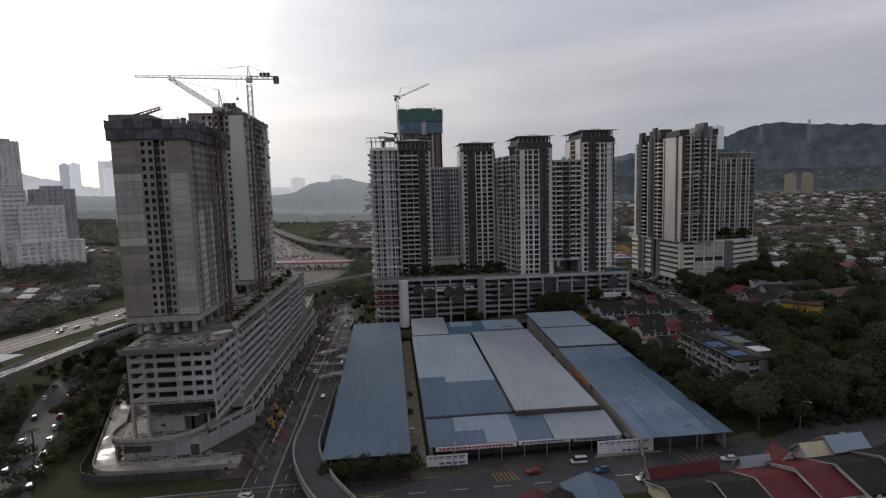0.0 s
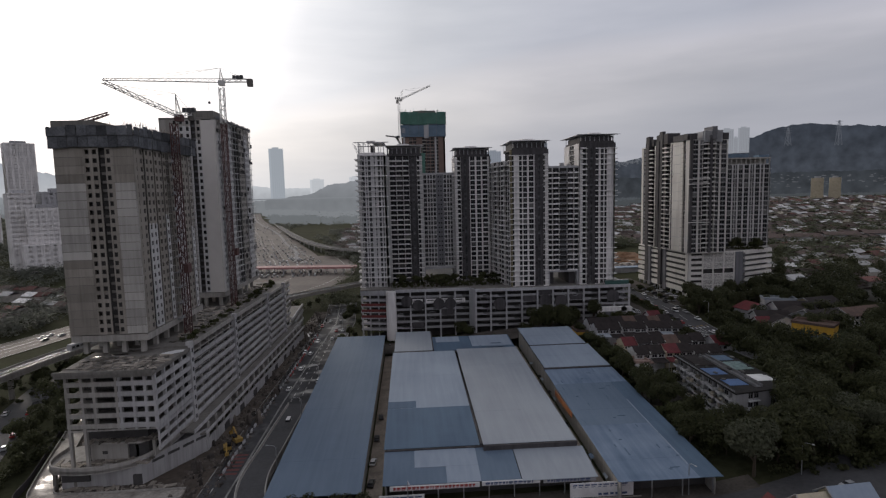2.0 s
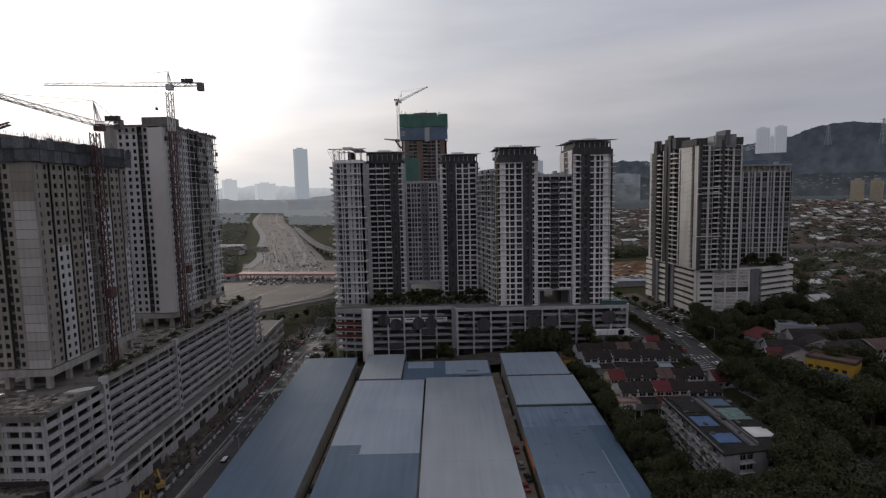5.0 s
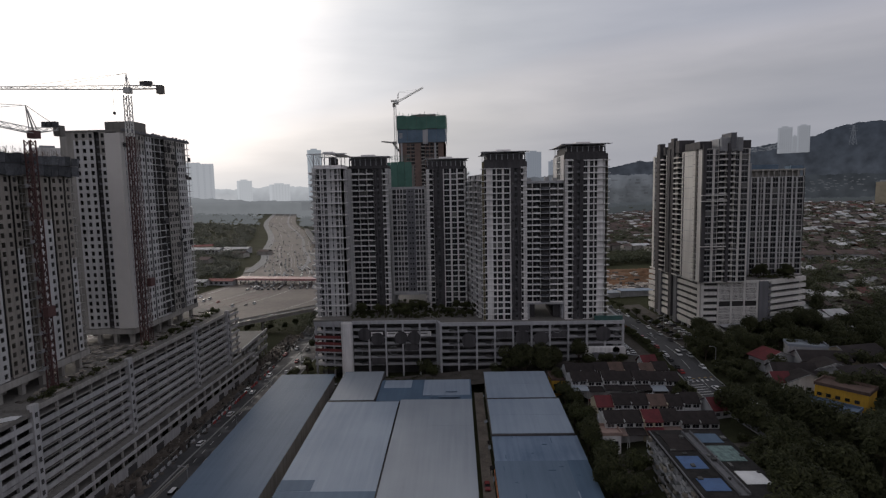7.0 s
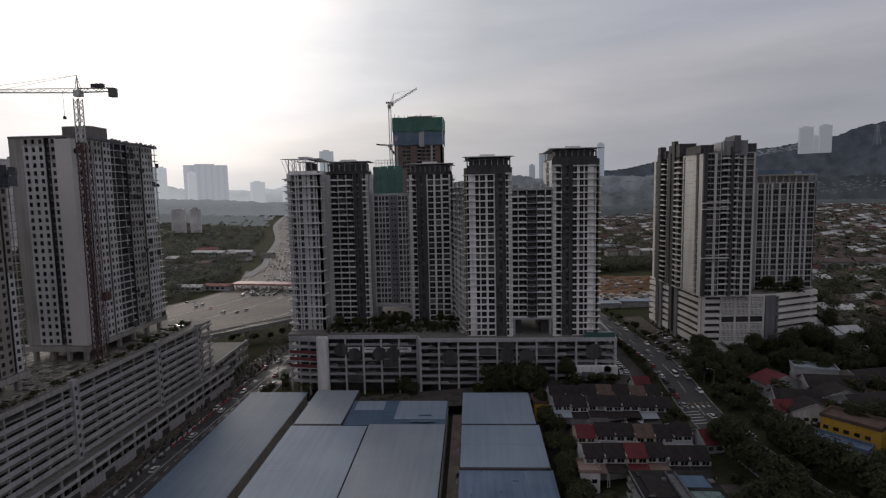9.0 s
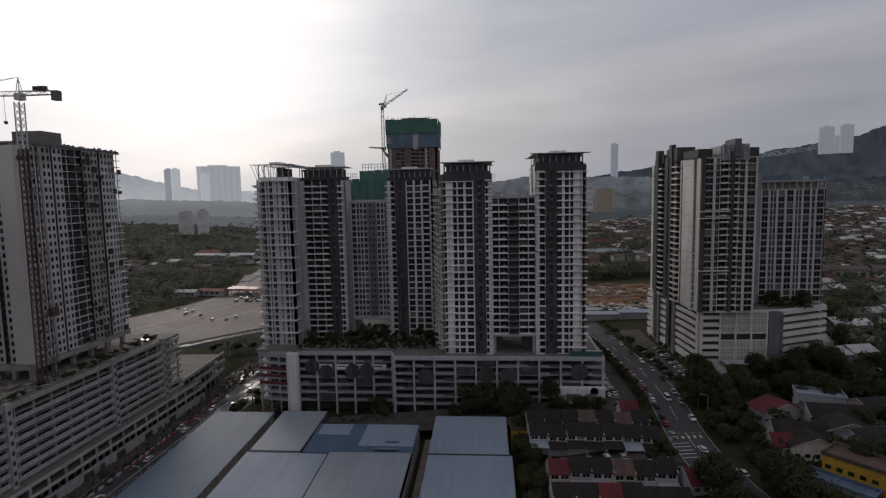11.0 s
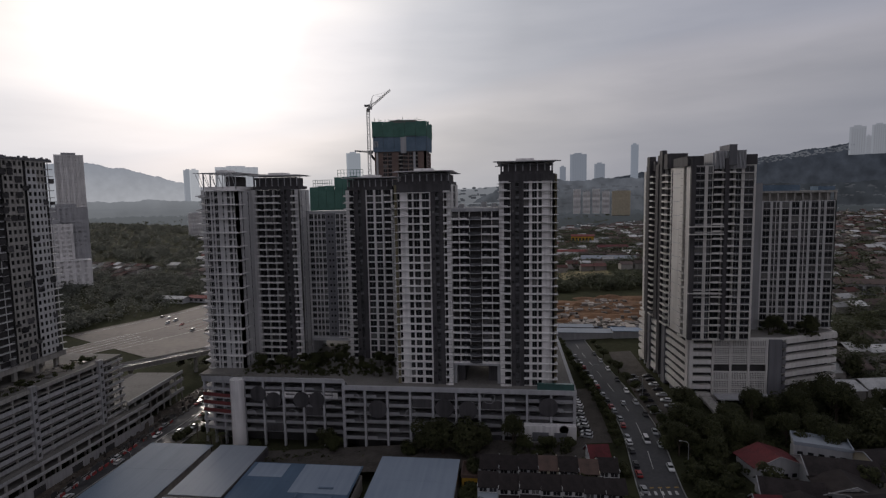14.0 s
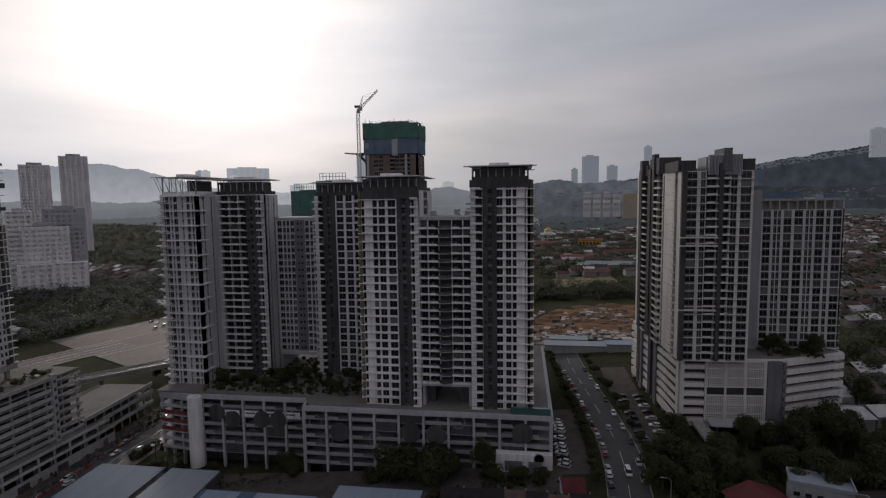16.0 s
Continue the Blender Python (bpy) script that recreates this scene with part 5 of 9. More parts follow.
def crane(label, base, top, jib_root, tip, cw, apex, mast_mat, jib_mat, low_mat=None):
    T = thing("tower_crane", label, "crane", *base)
    m = MB()
    if low_mat:                              # lower mast sections of another colour
        k = Vector(base).lerp(Vector(top), 0.84)
        lattice(m, base, k, 2.0, 2.0, 2.2, 0.09)
        part("lower_mast", m, low_mat, T, "faded red lattice mast")
        m = MB()
        lattice(m, k, top, 2.0, 2.0, 2.2, 0.09)
    else:
        lattice(m, base, top, 2.0, 2.0, 2.2, 0.09)
    part("mast", m, mast_mat, T)
    m = MB()
    lattice(m, jib_root, tip, 1.6, 0.9, 2.2, 0.065, True)
    part("jib", m, jib_mat, T)
    m = MB()
    lattice(m, jib_root, cw, 1.4, 1.2, 2.0, 0.08)
    part("counter_jib", m, jib_mat, T)
    m = MB()
    c = Vector(cw)
    m.box(c.x - 1.1, c.y - 1.1, c.z - 2.6, c.x + 1.1, c.y + 1.1, c.z + 0.6)
    part("counterweight", m, CONC_D, T)
    m = MB()
    j = Vector(jib_root)
    m.box(j.x - 1.2, j.y - 1.2, j.z - 2.2, j.x + 1.2, j.y + 1.2, j.z)
    part("cab", m, mast_mat, T)
    m = MB()
    for q in ((-0.7, -0.7), (0.7, -0.7), (0.7, 0.7), (-0.7, 0.7)):
        m.beam((j.x + q[0], j.y + q[1], j.z), apex, 0.1, 0.08)
    part("apex_frame", m, jib_mat, T)
    m = MB()
    tp = Vector(tip)
    m.beam(apex, j.lerp(tp, 0.62), 0.05)
    m.beam(apex, j.lerp(tp, 0.92), 0.05)
    m.beam(apex, c, 0.05)
    part("tie_rod", m, RAIL, T)
    m = MB()
    k = j.lerp(c, 0.45)
    for q in range(3):
        m.box(k.x - 0.6 + q * 1.6 * (1 if c.x > j.x else -1), k.y - 0.7, k.z + 0.6, k.x + 0.6 + q * 1.6 * (1 if c.x > j.x else -1), k.y + 0.7, k.z + 2.2)
    pieces("winch", m, RAIL, T)
    return T


T = crane("white hammerhead tower crane with long level jib beside the tower", (-98.2, 145, 37.4), (-98.2, 146, 135), (-98.2, 146.5, 138), (-148.4, 145.9, 139), (-86.4, 148.2, 138.2), (-98.6, 146.8, 143.4), CRANE_W, CRANE_W, HOISTR)
m = MB()
m.beam((-104, 146.4, 137.5), (-104, 146.4, 129), 0.04)
m.box(-104.4, 146, 128, -103.6, 146.8, 129)
part("hook", m, RAIL, T)
crane("red and white luffing tower crane rising beside the concrete tower", (-99.8, 97, 37.4), (-99.8, 97, 113.5), (-97.2, 95.5, 116), (-98.4, 49.9, 118.6), (-96.5, 105.2, 118), (-97, 93, 123), HOISTR, CRANE_W)
crane("white luffing tower crane above the netted tower", (-24.5, 417, 0), (-24.5, 417, 172), (-22.5, 417, 174.5), (2.9, 371, 177.5), (-26, 424, 174), (-20.6, 417, 182.6), CRANE_W, CRANE_W)


# --- netted towers behind the centre complex
def netted_tower():
    T = tower("tower_block", "brick infill tower under construction wrapped in green and blue nets",
              [((-23, 428, 18.5, 428), [(5, "S"), (3, "W"), (3, "W"), (4, "S"), (3, "B"), (3, "W"), (3, "W"), (3, "B"), (5, "S")]),
               ((18.5, 428, 18.5, 455), [(5, "S"), (4, "W"), (4, "W"), (5, "S")])],
              rect(-21, 430, 16.5, 453), 0, 140, 44, wall=BRICK, grey=CONC, slab=CONC, limit=120, spandrel=BRICK, ledge=0.15)
    n = MB()
    for F, w in (face(-24, 427, 19.5, 427), face(19.5, 427, 19.5, 456), face(-24, 456, -24, 427)):
        k = int(w / 8)
        for i in range(k):
            a, b = w * i / k, w * (i + 1) / k - 0.15
            n.fbox(F, a, b, 0, 0.3, 152 + random.uniform(-0.5, 0.5), 163.5 + random.uniform(-1.2, 1.2))
    pieces("green_net", n, NET_G, T, "green safety net panel")
    n = MB()
    for F, w in (face(-23.6, 427.4, 19.1, 427.4), face(19.1, 427.4, 19.1, 456), face(-23.6, 456, -23.6, 427.4)):
        k = int(w / 8)
        for i in range(k):
            n.fbox(F, w * i / k, w * (i + 1) / k - 0.15, 0, 0.3, 140.5, 151.8)
    pieces("blue_net", n, NET_B, T, "blue safety net panel")
    c = MB()
    c.box(-22, 429, 140, 17.5, 454, 162)
    c.box(-11, 432, 162, 10, 450, 165.5)
    part("open_storey", c, CONC_D, T)
    sc = MB()
    r9 = random.Random(19)
    for i in range(40):
        x, y = r9.uniform(-23, 18.5), r9.choice((427.2, 455.5, r9.uniform(428, 455)))
        sc.beam((x, y, 160), (x, y, 163.5 + r9.uniform(0.5, 4.0)), 0.12)
    for i in range(14):
        x, y = r9.uniform(-22, 12), r9.uniform(428, 453)
        sc.beam((x, y, 164 + r9.uniform(0, 2)), (x + r9.uniform(2, 7), y, 164.6 + r9.uniform(0, 2)), 0.14)
    part("scaffold", sc, NET_G, T, "ragged green scaffold tubes", "stuff")
    ty = MB()
    for k in range(5):
        ty.box(-22.8 + k * 0.7, 426.9, 144 + k * 0.1, -22.4 + k * 0.7, 427.1, 149)
    for x in (-21.5, 8.5):
        ty.box(x, 426.7, 0, x + 1.6, 428.2, 140)
    pieces("pale_column", ty, GREYW, T)
    bo = thing("placing_boom", "small luffing boom fixed to the side of the netted tower", "crane", -24, 436, 134)
    q = MB()
    lattice(q, (-24, 436, 134), (-28.5, 430, 141), 1.0, 1.0, 1.4, 0.12)
    part("post", q, RAIL, bo)
    q = MB()
    lattice(q, (-28.5, 430, 141), (-38, 424, 141.6), 1.0, 0.6, 1.4, 0.12)
    q.box(-28.0, 429, 139.6, -24.8, 431, 142)
    part("arm", q, RAIL, bo)
    p = MB()
    p.box(-1.5, 426.8, 139, 3, 427.2, 152)
    part("light_panel", p, GREYW, T)
    for label, x0, x1, z in (("lower concrete block under construction with green nets", -40, -24, 112), ("concrete block under construction topped by green scaffold", -24, -4, 118)):
        T = thing("tower_block", label, "building", (x0 + x1) / 2, 338, 0)
        b = MB()
        b.box(x0, 327, 0, x1, 350, z - 2)
        part("concrete_body", b, CONC_D, T)
        s = MB()
        for i in range(1, 36):
            s.box(x0 - 0.3, 326.6, i * 3.05, x1 + 0.3, 327, i * 3.05 + 0.35)
        pieces("floor_edge", s, CONC, T)
        n = MB()
        k = int((x1 - x0) / 5)
        for i in range(k):
            a, c = x0 + (x1 - x0) * i / k, x0 + (x1 - x0) * (i + 1) / k - 0.2
            n.box(a, 325.9, 82, c, 326.3, z + random.uniform(-1, 0.5))
        pieces("green_net", n, NET_G, T, "green safety net panel")
        n = MB()
        for i in range(9):
            x = x0 + 2 + (x1 - x0 - 4) * i / 8
            n.beam((x, 327, z - 2), (x, 327, z + 4), 0.12)
        n.beam((x0 + 2, 327, z + 2), (x1 - 2, 327, z + 2), 0.12)
        n.beam((x0 + 2, 327, z + 4), (x1 - 2, 327, z + 4), 0.12)
        part("scaffold", n, NET_G, T, "", "stuff")


netted_tower()


# ---------------------------------------------------------------- the blue-roofed sheds
def shed_roof(name, T, x0, y0, x1, y1, za, zb, m, label="", lap=12.0):
    """A sheet roof between y0 (height za) and y1 (height zb), built of sheet runs with a lap between them."""
    n = max(1, int(round((y1 - y0) / lap)))
    for i in range(n):
        q = MB()
        a, b = y0 + (y1 - y0) * i / n, y0 + (y1 - y0) * (i + 1) / n + 0.15
        h0, h1 = za + (zb - za) * i / n, za + (zb - za) * (i + 1) / n
        e = 0.02 * (i % 2)
        q.hexa([(x0, a, h0 - 0.12 + e), (x1, a, h0 - 0.12 + e), (x1, b, h1 - 0.12 + e), (x0, b, h1 - 0.12 + e), (x0, a, h0 + e), (x1, a, h0 + e), (x1, b, h1 + e), (x0, b, h1 + e)])
        part(name, q, m, T, label)


def shed_walls(T, x0, y0, x1, y1, za, zb, m=CONC):
    for a, b, c, d in ((x0, y0, x0 + 0.2, y1), (x1 - 0.2, y0, x1, y1)):
        w = MB()
        w.hexa([(a, b, ground(a, b) - 1), (c, b, ground(c, b) - 1), (c, d, ground(c, d) - 1), (a, d, ground(a, d) - 1), (a, b, za - 0.5), (c, b, za - 0.5), (c, d, zb - 0.5), (a, d, zb - 0.5)])
        part("side_wall", w, m, T)
    w = MB()
    w.box(x0, y1 - 0.4, ground(x0, y1) - 1, x1, y1 - 0.2, zb - 0.4)
    pieces("end_wall", w, m, T)
    # solid set-back wall, the shop interior's shade put into its colour
    w = MB()
    w.box(x0 + 0.2, y0 + 5, -0.5, x1 - 0.2, y0 + 5.2, za - 0.2)
    part("shop_front", w, INNER, T, "dark wall standing in for shaded shop interior")
    f = MB()
    k = int((x1 - x0) / 7)
    for i in range(k + 1):
        x = x0 + 0.3 + (x1 - x0 - 0.9) * i / max(1, k)
        f.box(x, y0 + 0.4, ground(x, y0) - 0.5, x + 0.3, y0 + 0.7, za - 0.2)
    pieces("front_post", f, STEEL, T)


def sheds():
    T = thing("market_shed", "long low shed under a plain blue metal sheet roof", "shed", -45, 110, 0)
    shed_walls(T, -58, 36, -33, 188, 6.4, 9.2)
    shed_roof("roof_sheet", T, -58.6, 35, -32.6, 189, 6.6, 9.6, SHEET_B, "", 19)
    T = thing("market_shed", "wide workshop shed with patched blue and grey metal roofs", "shed", 2, 100, 0)
    shed_walls(T, -26.4, 39, 32, 171, 6.2, 10.2)
    shed_roof("roof_sheet", T, -27, 38.5, -9, 53.6, 6.4, 8.8, SHEET_B)
    shed_roof("roof_sheet", T, -18, 45.5, 0.5, 53.4, 7.62, 8.87, SHEET_L, "newer pale blue sheet patch")
    shed_roof("roof_sheet", T, -9, 38.5, 0.5, 45.4, 6.45, 7.6, SHEET_L, "newer pale blue sheet patch")
    shed_roof("roof_sheet", T, 0.5, 38.5, 11.8, 53.6, 6.4, 8.8, SHEET_B)
    shed_roof("roof_sheet", T, 12, 37.5, 33.4, 51.8, 6.4, 8.6, SHEET_G)
    shed_roof("roof_sheet", T, -27.2, 54.2, 2.2, 84, 9.4, 10.0, SHEET_D, "", 30)
    shed_roof("roof_sheet", T, -27.2, 84, 2.2, 149, 10.0, 11.3, SHEET_L, "", 33)
    shed_roof("roof_sheet", T, -27.2, 84.2, -17, 90, 10.08, 10.2, SHEET_D)
    shed_roof("roof_sheet", T, 3.0, 52.6, 31.8, 149, 10.2, 12.0, SHEET_G, "", 24)
    shed_roof("roof_sheet", T, -26.6, 150.6, -8.2, 184, 11.5, 12.3, SHEET_G, "", 33)
    shed_roof("roof_sheet", T, -7.6, 150.4, 32, 173, 11.0, 11.8, SHEET_D, "", 12)
    shed_roof("roof_sheet", T, 11.5, 155.5, 31.4, 172.6, 11.34, 11.92, SHEET_L, "", 17)
    shed_roof("roof_sheet", T, -6, 164, 6, 172.4, 11.6, 11.9, SHEET_L)
    g = MB()
    g.box(2.25, 54, 8.6, 2.95, 149, 9.9)
    g.box(-27, 53.6, 7.6, 3, 54.2, 9.2)
    g.box(3, 51.9, 7.8, 31.8, 52.55, 10.0)
    g.box(-27.2, 149.2, 9.2, -7.8, 150.5, 11.3)
    g.box(-8.1, 150.5, 9.2, -7.7, 184, 11.9)
    g.box(-7.8, 149.2, 9.2, 31.8, 150.3, 10.4)
    pieces("gutter", g, DARK, T)
    sk = MB()
    for x, y, w, l in ((18, 152, 9, 1.6), (21, 158, 5, 0.8), (15, 152, 0.5, 3)):
        z = 10.2 + (y - 52.6) * 0.0187 if x > 3 else 9.5 + (y - 54) * 0.02
        if y > 150:
            z = 11.75
        sk.hexa([(x, y, z - 0.1), (x + w, y, z - 0.1), (x + w, y + l, z - 0.1 + l * 0.0187), (x, y + l, z - 0.1 + l * 0.0187), (x, y, z + 0.06), (x + w, y, z + 0.06), (x + w, y + l, z + 0.06 + l * 0.0187), (x, y + l, z + 0.06 + l * 0.0187)])
    pieces("sheet_lap", sk, SHEET_B, T)
    # signs and shop fronts along the road
    for label, x0, x1, z0, z1, m in (("long red and white shop fascia sign", -25, 0, 5.0, 6.3, SIGN_W), ("pale green shop fascia sign", 0.6, 17, 5.2, 6.4, SIGN_W), ("grey shop fascia sign", 18, 33, 5.0, 6.2, GREYW)):
        S = thing("shop_sign", label, "sign", (x0 + x1) / 2, 38.2, z0)
        q = MB()
        q.box(x0, 38.0, z0, x1, 38.3, z1)
        part("board", q, m, S)
        q = MB()
        x = x0 + 1
        while x < x1 - 2:
            w = random.uniform(0.4, 1.3)
            q.box(x, 37.94, z0 + 0.5, x + w, 37.99, z1 - 0.25)
            q.box(x, 37.94, z0 + 0.2, x + w * 0.8, 37.99, z0 + 0.36)
            x += w + 0.25
        pieces("letter_bar", q, INK_R if "red" in label else INK, S)
    for label, x0, x1, y, z1 in (("white hoarding with blue vehicle adverts", -28, -15.5, 36.5, 4.6), ("wide white hoarding with printed vehicle adverts", 25, 43, 36.2, 5.4)):
        S = thing("billboard", label, "billboard", (x0 + x1) / 2, y, 0)
        q = MB()
        q.box(x0, y, 1.2, x1, y + 0.2, z1)
        part("board", q, SIGN_W, S)
        q = MB()
        for k in range(int((x1 - x0) / 3)):
            q.box(x0 + 0.5 + k * 3, y + 0.2, -0.5, x0 + 0.8 + k * 3, y + 0.5, z1)
        pieces("post", q, STEEL, S)
        q = MB()
        x = x0 + 0.8
        while x < x1 - 1.6:
            w = random.uniform(0.8, 2.0)
            q.box(x, y - 0.05, z1 - 0.8, x + w, y - 0.002, z1 - 0.45)
            q.box(x, y - 0.05, z1 - 1.3, x + w * 0.7, y - 0.002, z1 - 1.12)
            if x > (x0 + x1) / 2 - 3:
                q.box(x, y - 0.05, 1.7, x + w * 0.9, y - 0.002, 2.3)
            x += w + 0.4
        pieces("print_bar", q, INK, S)
    S = thing("boundary_wall", "grey concrete boundary wall below the hoarding", "wall", 34, 35.6, 0)
    q = MB()
    q.box(24, 35.4, -0.5, 45, 35.7, 1.3)
    part("panel", q, CONC, S)
    T = thing("market_shed", "long shed under worn streaky blue metal sheets", "shed", 52, 100, 1)
    shed_walls(T, 38.4, 34, 65.4, 175, 6.6, 13.0)
    for x0, x1, y0, y1, za, zb, m in ((37.6, 66.5, 33, 66, 7.0, 8.5, SHEET_W), (37.6, 67, 66, 101, 8.5, 10.1, SHEET_B), (37.8, 67.2, 101, 117.3, 10.1, 10.84, SHEET_W), (38, 66.5, 117.8, 147, 11.6, 12.7, SHEET_L), (38, 65.5, 147.4, 176.5, 13.1, 14.0, SHEET_L)):
        shed_roof("roof_sheet", T, x0, y0, x1, y1, za, zb, m, "", 12)
    rng = random.Random(3)
    q = MB()
    for k in range(30):
        x, y = rng.uniform(39, 65), rng.uniform(36, 119)
        z = 7.02 + (y - 33) * 0.0455
        w, l = rng.choice(((1.4, 0.35), (2.2, 0.3), (0.3, 1.8), (0.25, 3.2), (0.9, 0.6)))
        w, l = w * rng.uniform(0.6, 1.3), l * rng.uniform(0.6, 1.3)
        q.hexa([(x, y, z), (x + w, y, z), (x + w, y + l, z + l * 0.0455), (x, y + l, z + l * 0.0455), (x, y, z + 0.1), (x + w, y, z + 0.1), (x + w, y + l, z + 0.1 + l * 0.0455), (x, y + l, z + 0.1 + l * 0.0455)])
    pieces("patch_sheet", q, SHEET_D, T)
    shed_roof("roof_sheet", T, 60.6, 33, 67.1, 101, 7.04, 10.14, SHEET_D, "darker worn sheet run", 34)
    shed_roof("sheet_lap", T, 60.3, 40, 60.7, 84, 7.42, 9.42, SHEET_L, "pale lap strip", 44)
    q = MB()
    q.box(37.8, 117.2, 10.2, 66.6, 117.8, 11.42)
    q.box(37.8, 146.9, 12.2, 65.8, 147.4, 12.95)
    pieces("gutter", q, DARK, T)
    awn, sup = [MB(), MB(), MB()], MB()
    for k in range(34):
        y = 37 + k * 4.0 + rng.uniform(-.6, .6)
        w, d, h = rng.uniform(2.0, 3.2), rng.uniform(0.5, 1.2), rng.uniform(3.4, 5.2) + (y - 36) * 0.03
        x = 37.5
        if rng.random() < 0.4:
            rng.choice(awn).hexa([(x - d, y, h - .5), (x, y, h), (x, y + w, h), (x - d, y + w, h - .5), (x - d, y, h - .42), (x, y, h + .08), (x, y + w, h + .08), (x - d, y + w, h - .42)])
            sup.box(x - d, y + .1, ground(36, y) - .2, x - d + .12, y + .22, h - .45)
    for q, m in zip(awn, (SHEET_G, TILE_K, SHEET_W)):
        pieces("awning", q, m, T, "small lean-to awning sheet")
    pieces("awning_post", sup, STEEL, T)
    b = thing("banner", "faded orange banner along the shed eaves", "banner", 38, 84, 8)
    q = MB()
    q.box(37.3, 76, 6.9, 37.5, 98, 8.9)
    part("cloth", q, ORANGE, b)


sheds()


def slab_debris():
    """Timber, sheets, rubble and puddles on the open slabs of the building site."""
    rng = random.Random(77)
    q = MB()
    for x0, y0, x1, y1, z, n in ((-120, 55, -94.5, 71, 36.7, 170), (-117.5, 60, -97, 66, 13.5, 120), (-126, 57, -98, 60.5, 7.4, 90), (-103, 84, -95, 210, 37.4, 260), (-122, 54.5, -92, 58, 0.3, 90), (-128, 62, -124, 78, 0.3, 60), (-122, 120, -104, 145, 37.4, 160)):
        for _ in range(n):
            x, y = rng.uniform(x0, x1), rng.uniform(y0, y1)
            l, w, h = rng.uniform(0.2, 2.2), rng.uniform(0.08, 0.7), rng.uniform(0.05, 0.5)
            a = rng.choice((0.1, 1.65)) + rng.uniform(-.5, .5)
            c, s_ = math.cos(a), math.sin(a)
            p = [(x + c * i * l - s_ * j * w, y + s_ * i * l + c * j * w) for i, j in ((-1, -1), (1, -1), (1, 1), (-1, 1))]
            q.hexa([(*v, z) for v in p] + [(*v, z + h * rng.uniform(.6, 1)) for v in p])
    ob = new("slab_debris", q.mesh("slab_debris", mat("site_debris", (0.26, 0.235, 0.2), (0.12, 0.105, 0.09), 0.9, rnd="island", rvar=0.85)))
    tagged(ob, "loose timber, sheets and rubble on concrete slabs", "rubble", "", "stuff")
    wet = mat("standing_water", (0.05, 0.045, 0.04), (0.03, 0.028, 0.025), 0.22, s2=1.5, bump=0.5)
    for x, y, z, rx, ry in ((-118.5, 72, 36.72, 1.8, 1.0), (-113, 74, 36.72, 3.4, 1.0), (-104, 178, 37.42, 3, 2), (-99, 205, 37.42, 4, 3.4), (-81, 205, 0.4, 2.5, 6), (-82, 232, 0.4, 2.0, 8), (-79.5, 262, 0.4, 2.4, 9), (-83, 150, 0.4, 1.4, 6), (-82, 110, 0.4, 1.2, 5)):
        m = MB()
        z = z if z > 1 else ground(x, y) + 0.34
        m.prism([(x + rx * math.cos(i * math.pi / 9) * rng.uniform(.7, 1.1), y + ry * math.sin(i * math.pi / 9) * rng.uniform(.7, 1.1)) for i in range(18)], z - 0.1, z)
        ob = new("puddle", m.mesh("puddle", wet))
        tagged(ob, "shallow brown puddle of standing water", "puddle", "puddles")
    sh = thing("sheet_stack", "pale roofing sheets lying on the slab", "sheet", -99, 72, 36.7)
    m = MB()
    for k in range(5):
        x, y = -99 + k * 0.8, 71 + k * 0.5
        m.hexa([(x, y, 36.75 + k * .05), (x + 3.2, y + .4, 36.75 + k * .05), (x + 2.8, y + 3, 36.75 + k * .05), (x - .3, y + 2.6, 36.75 + k * .05), (x, y, 36.8 + k * .05), (x + 3.2, y + .4, 36.8 + k * .05), (x + 2.8, y + 3, 36.85 + k * .05), (x - .3, y + 2.6, 36.8 + k * .05)])
    pieces("sheet", m, SIGN_W, sh)


slab_debris()


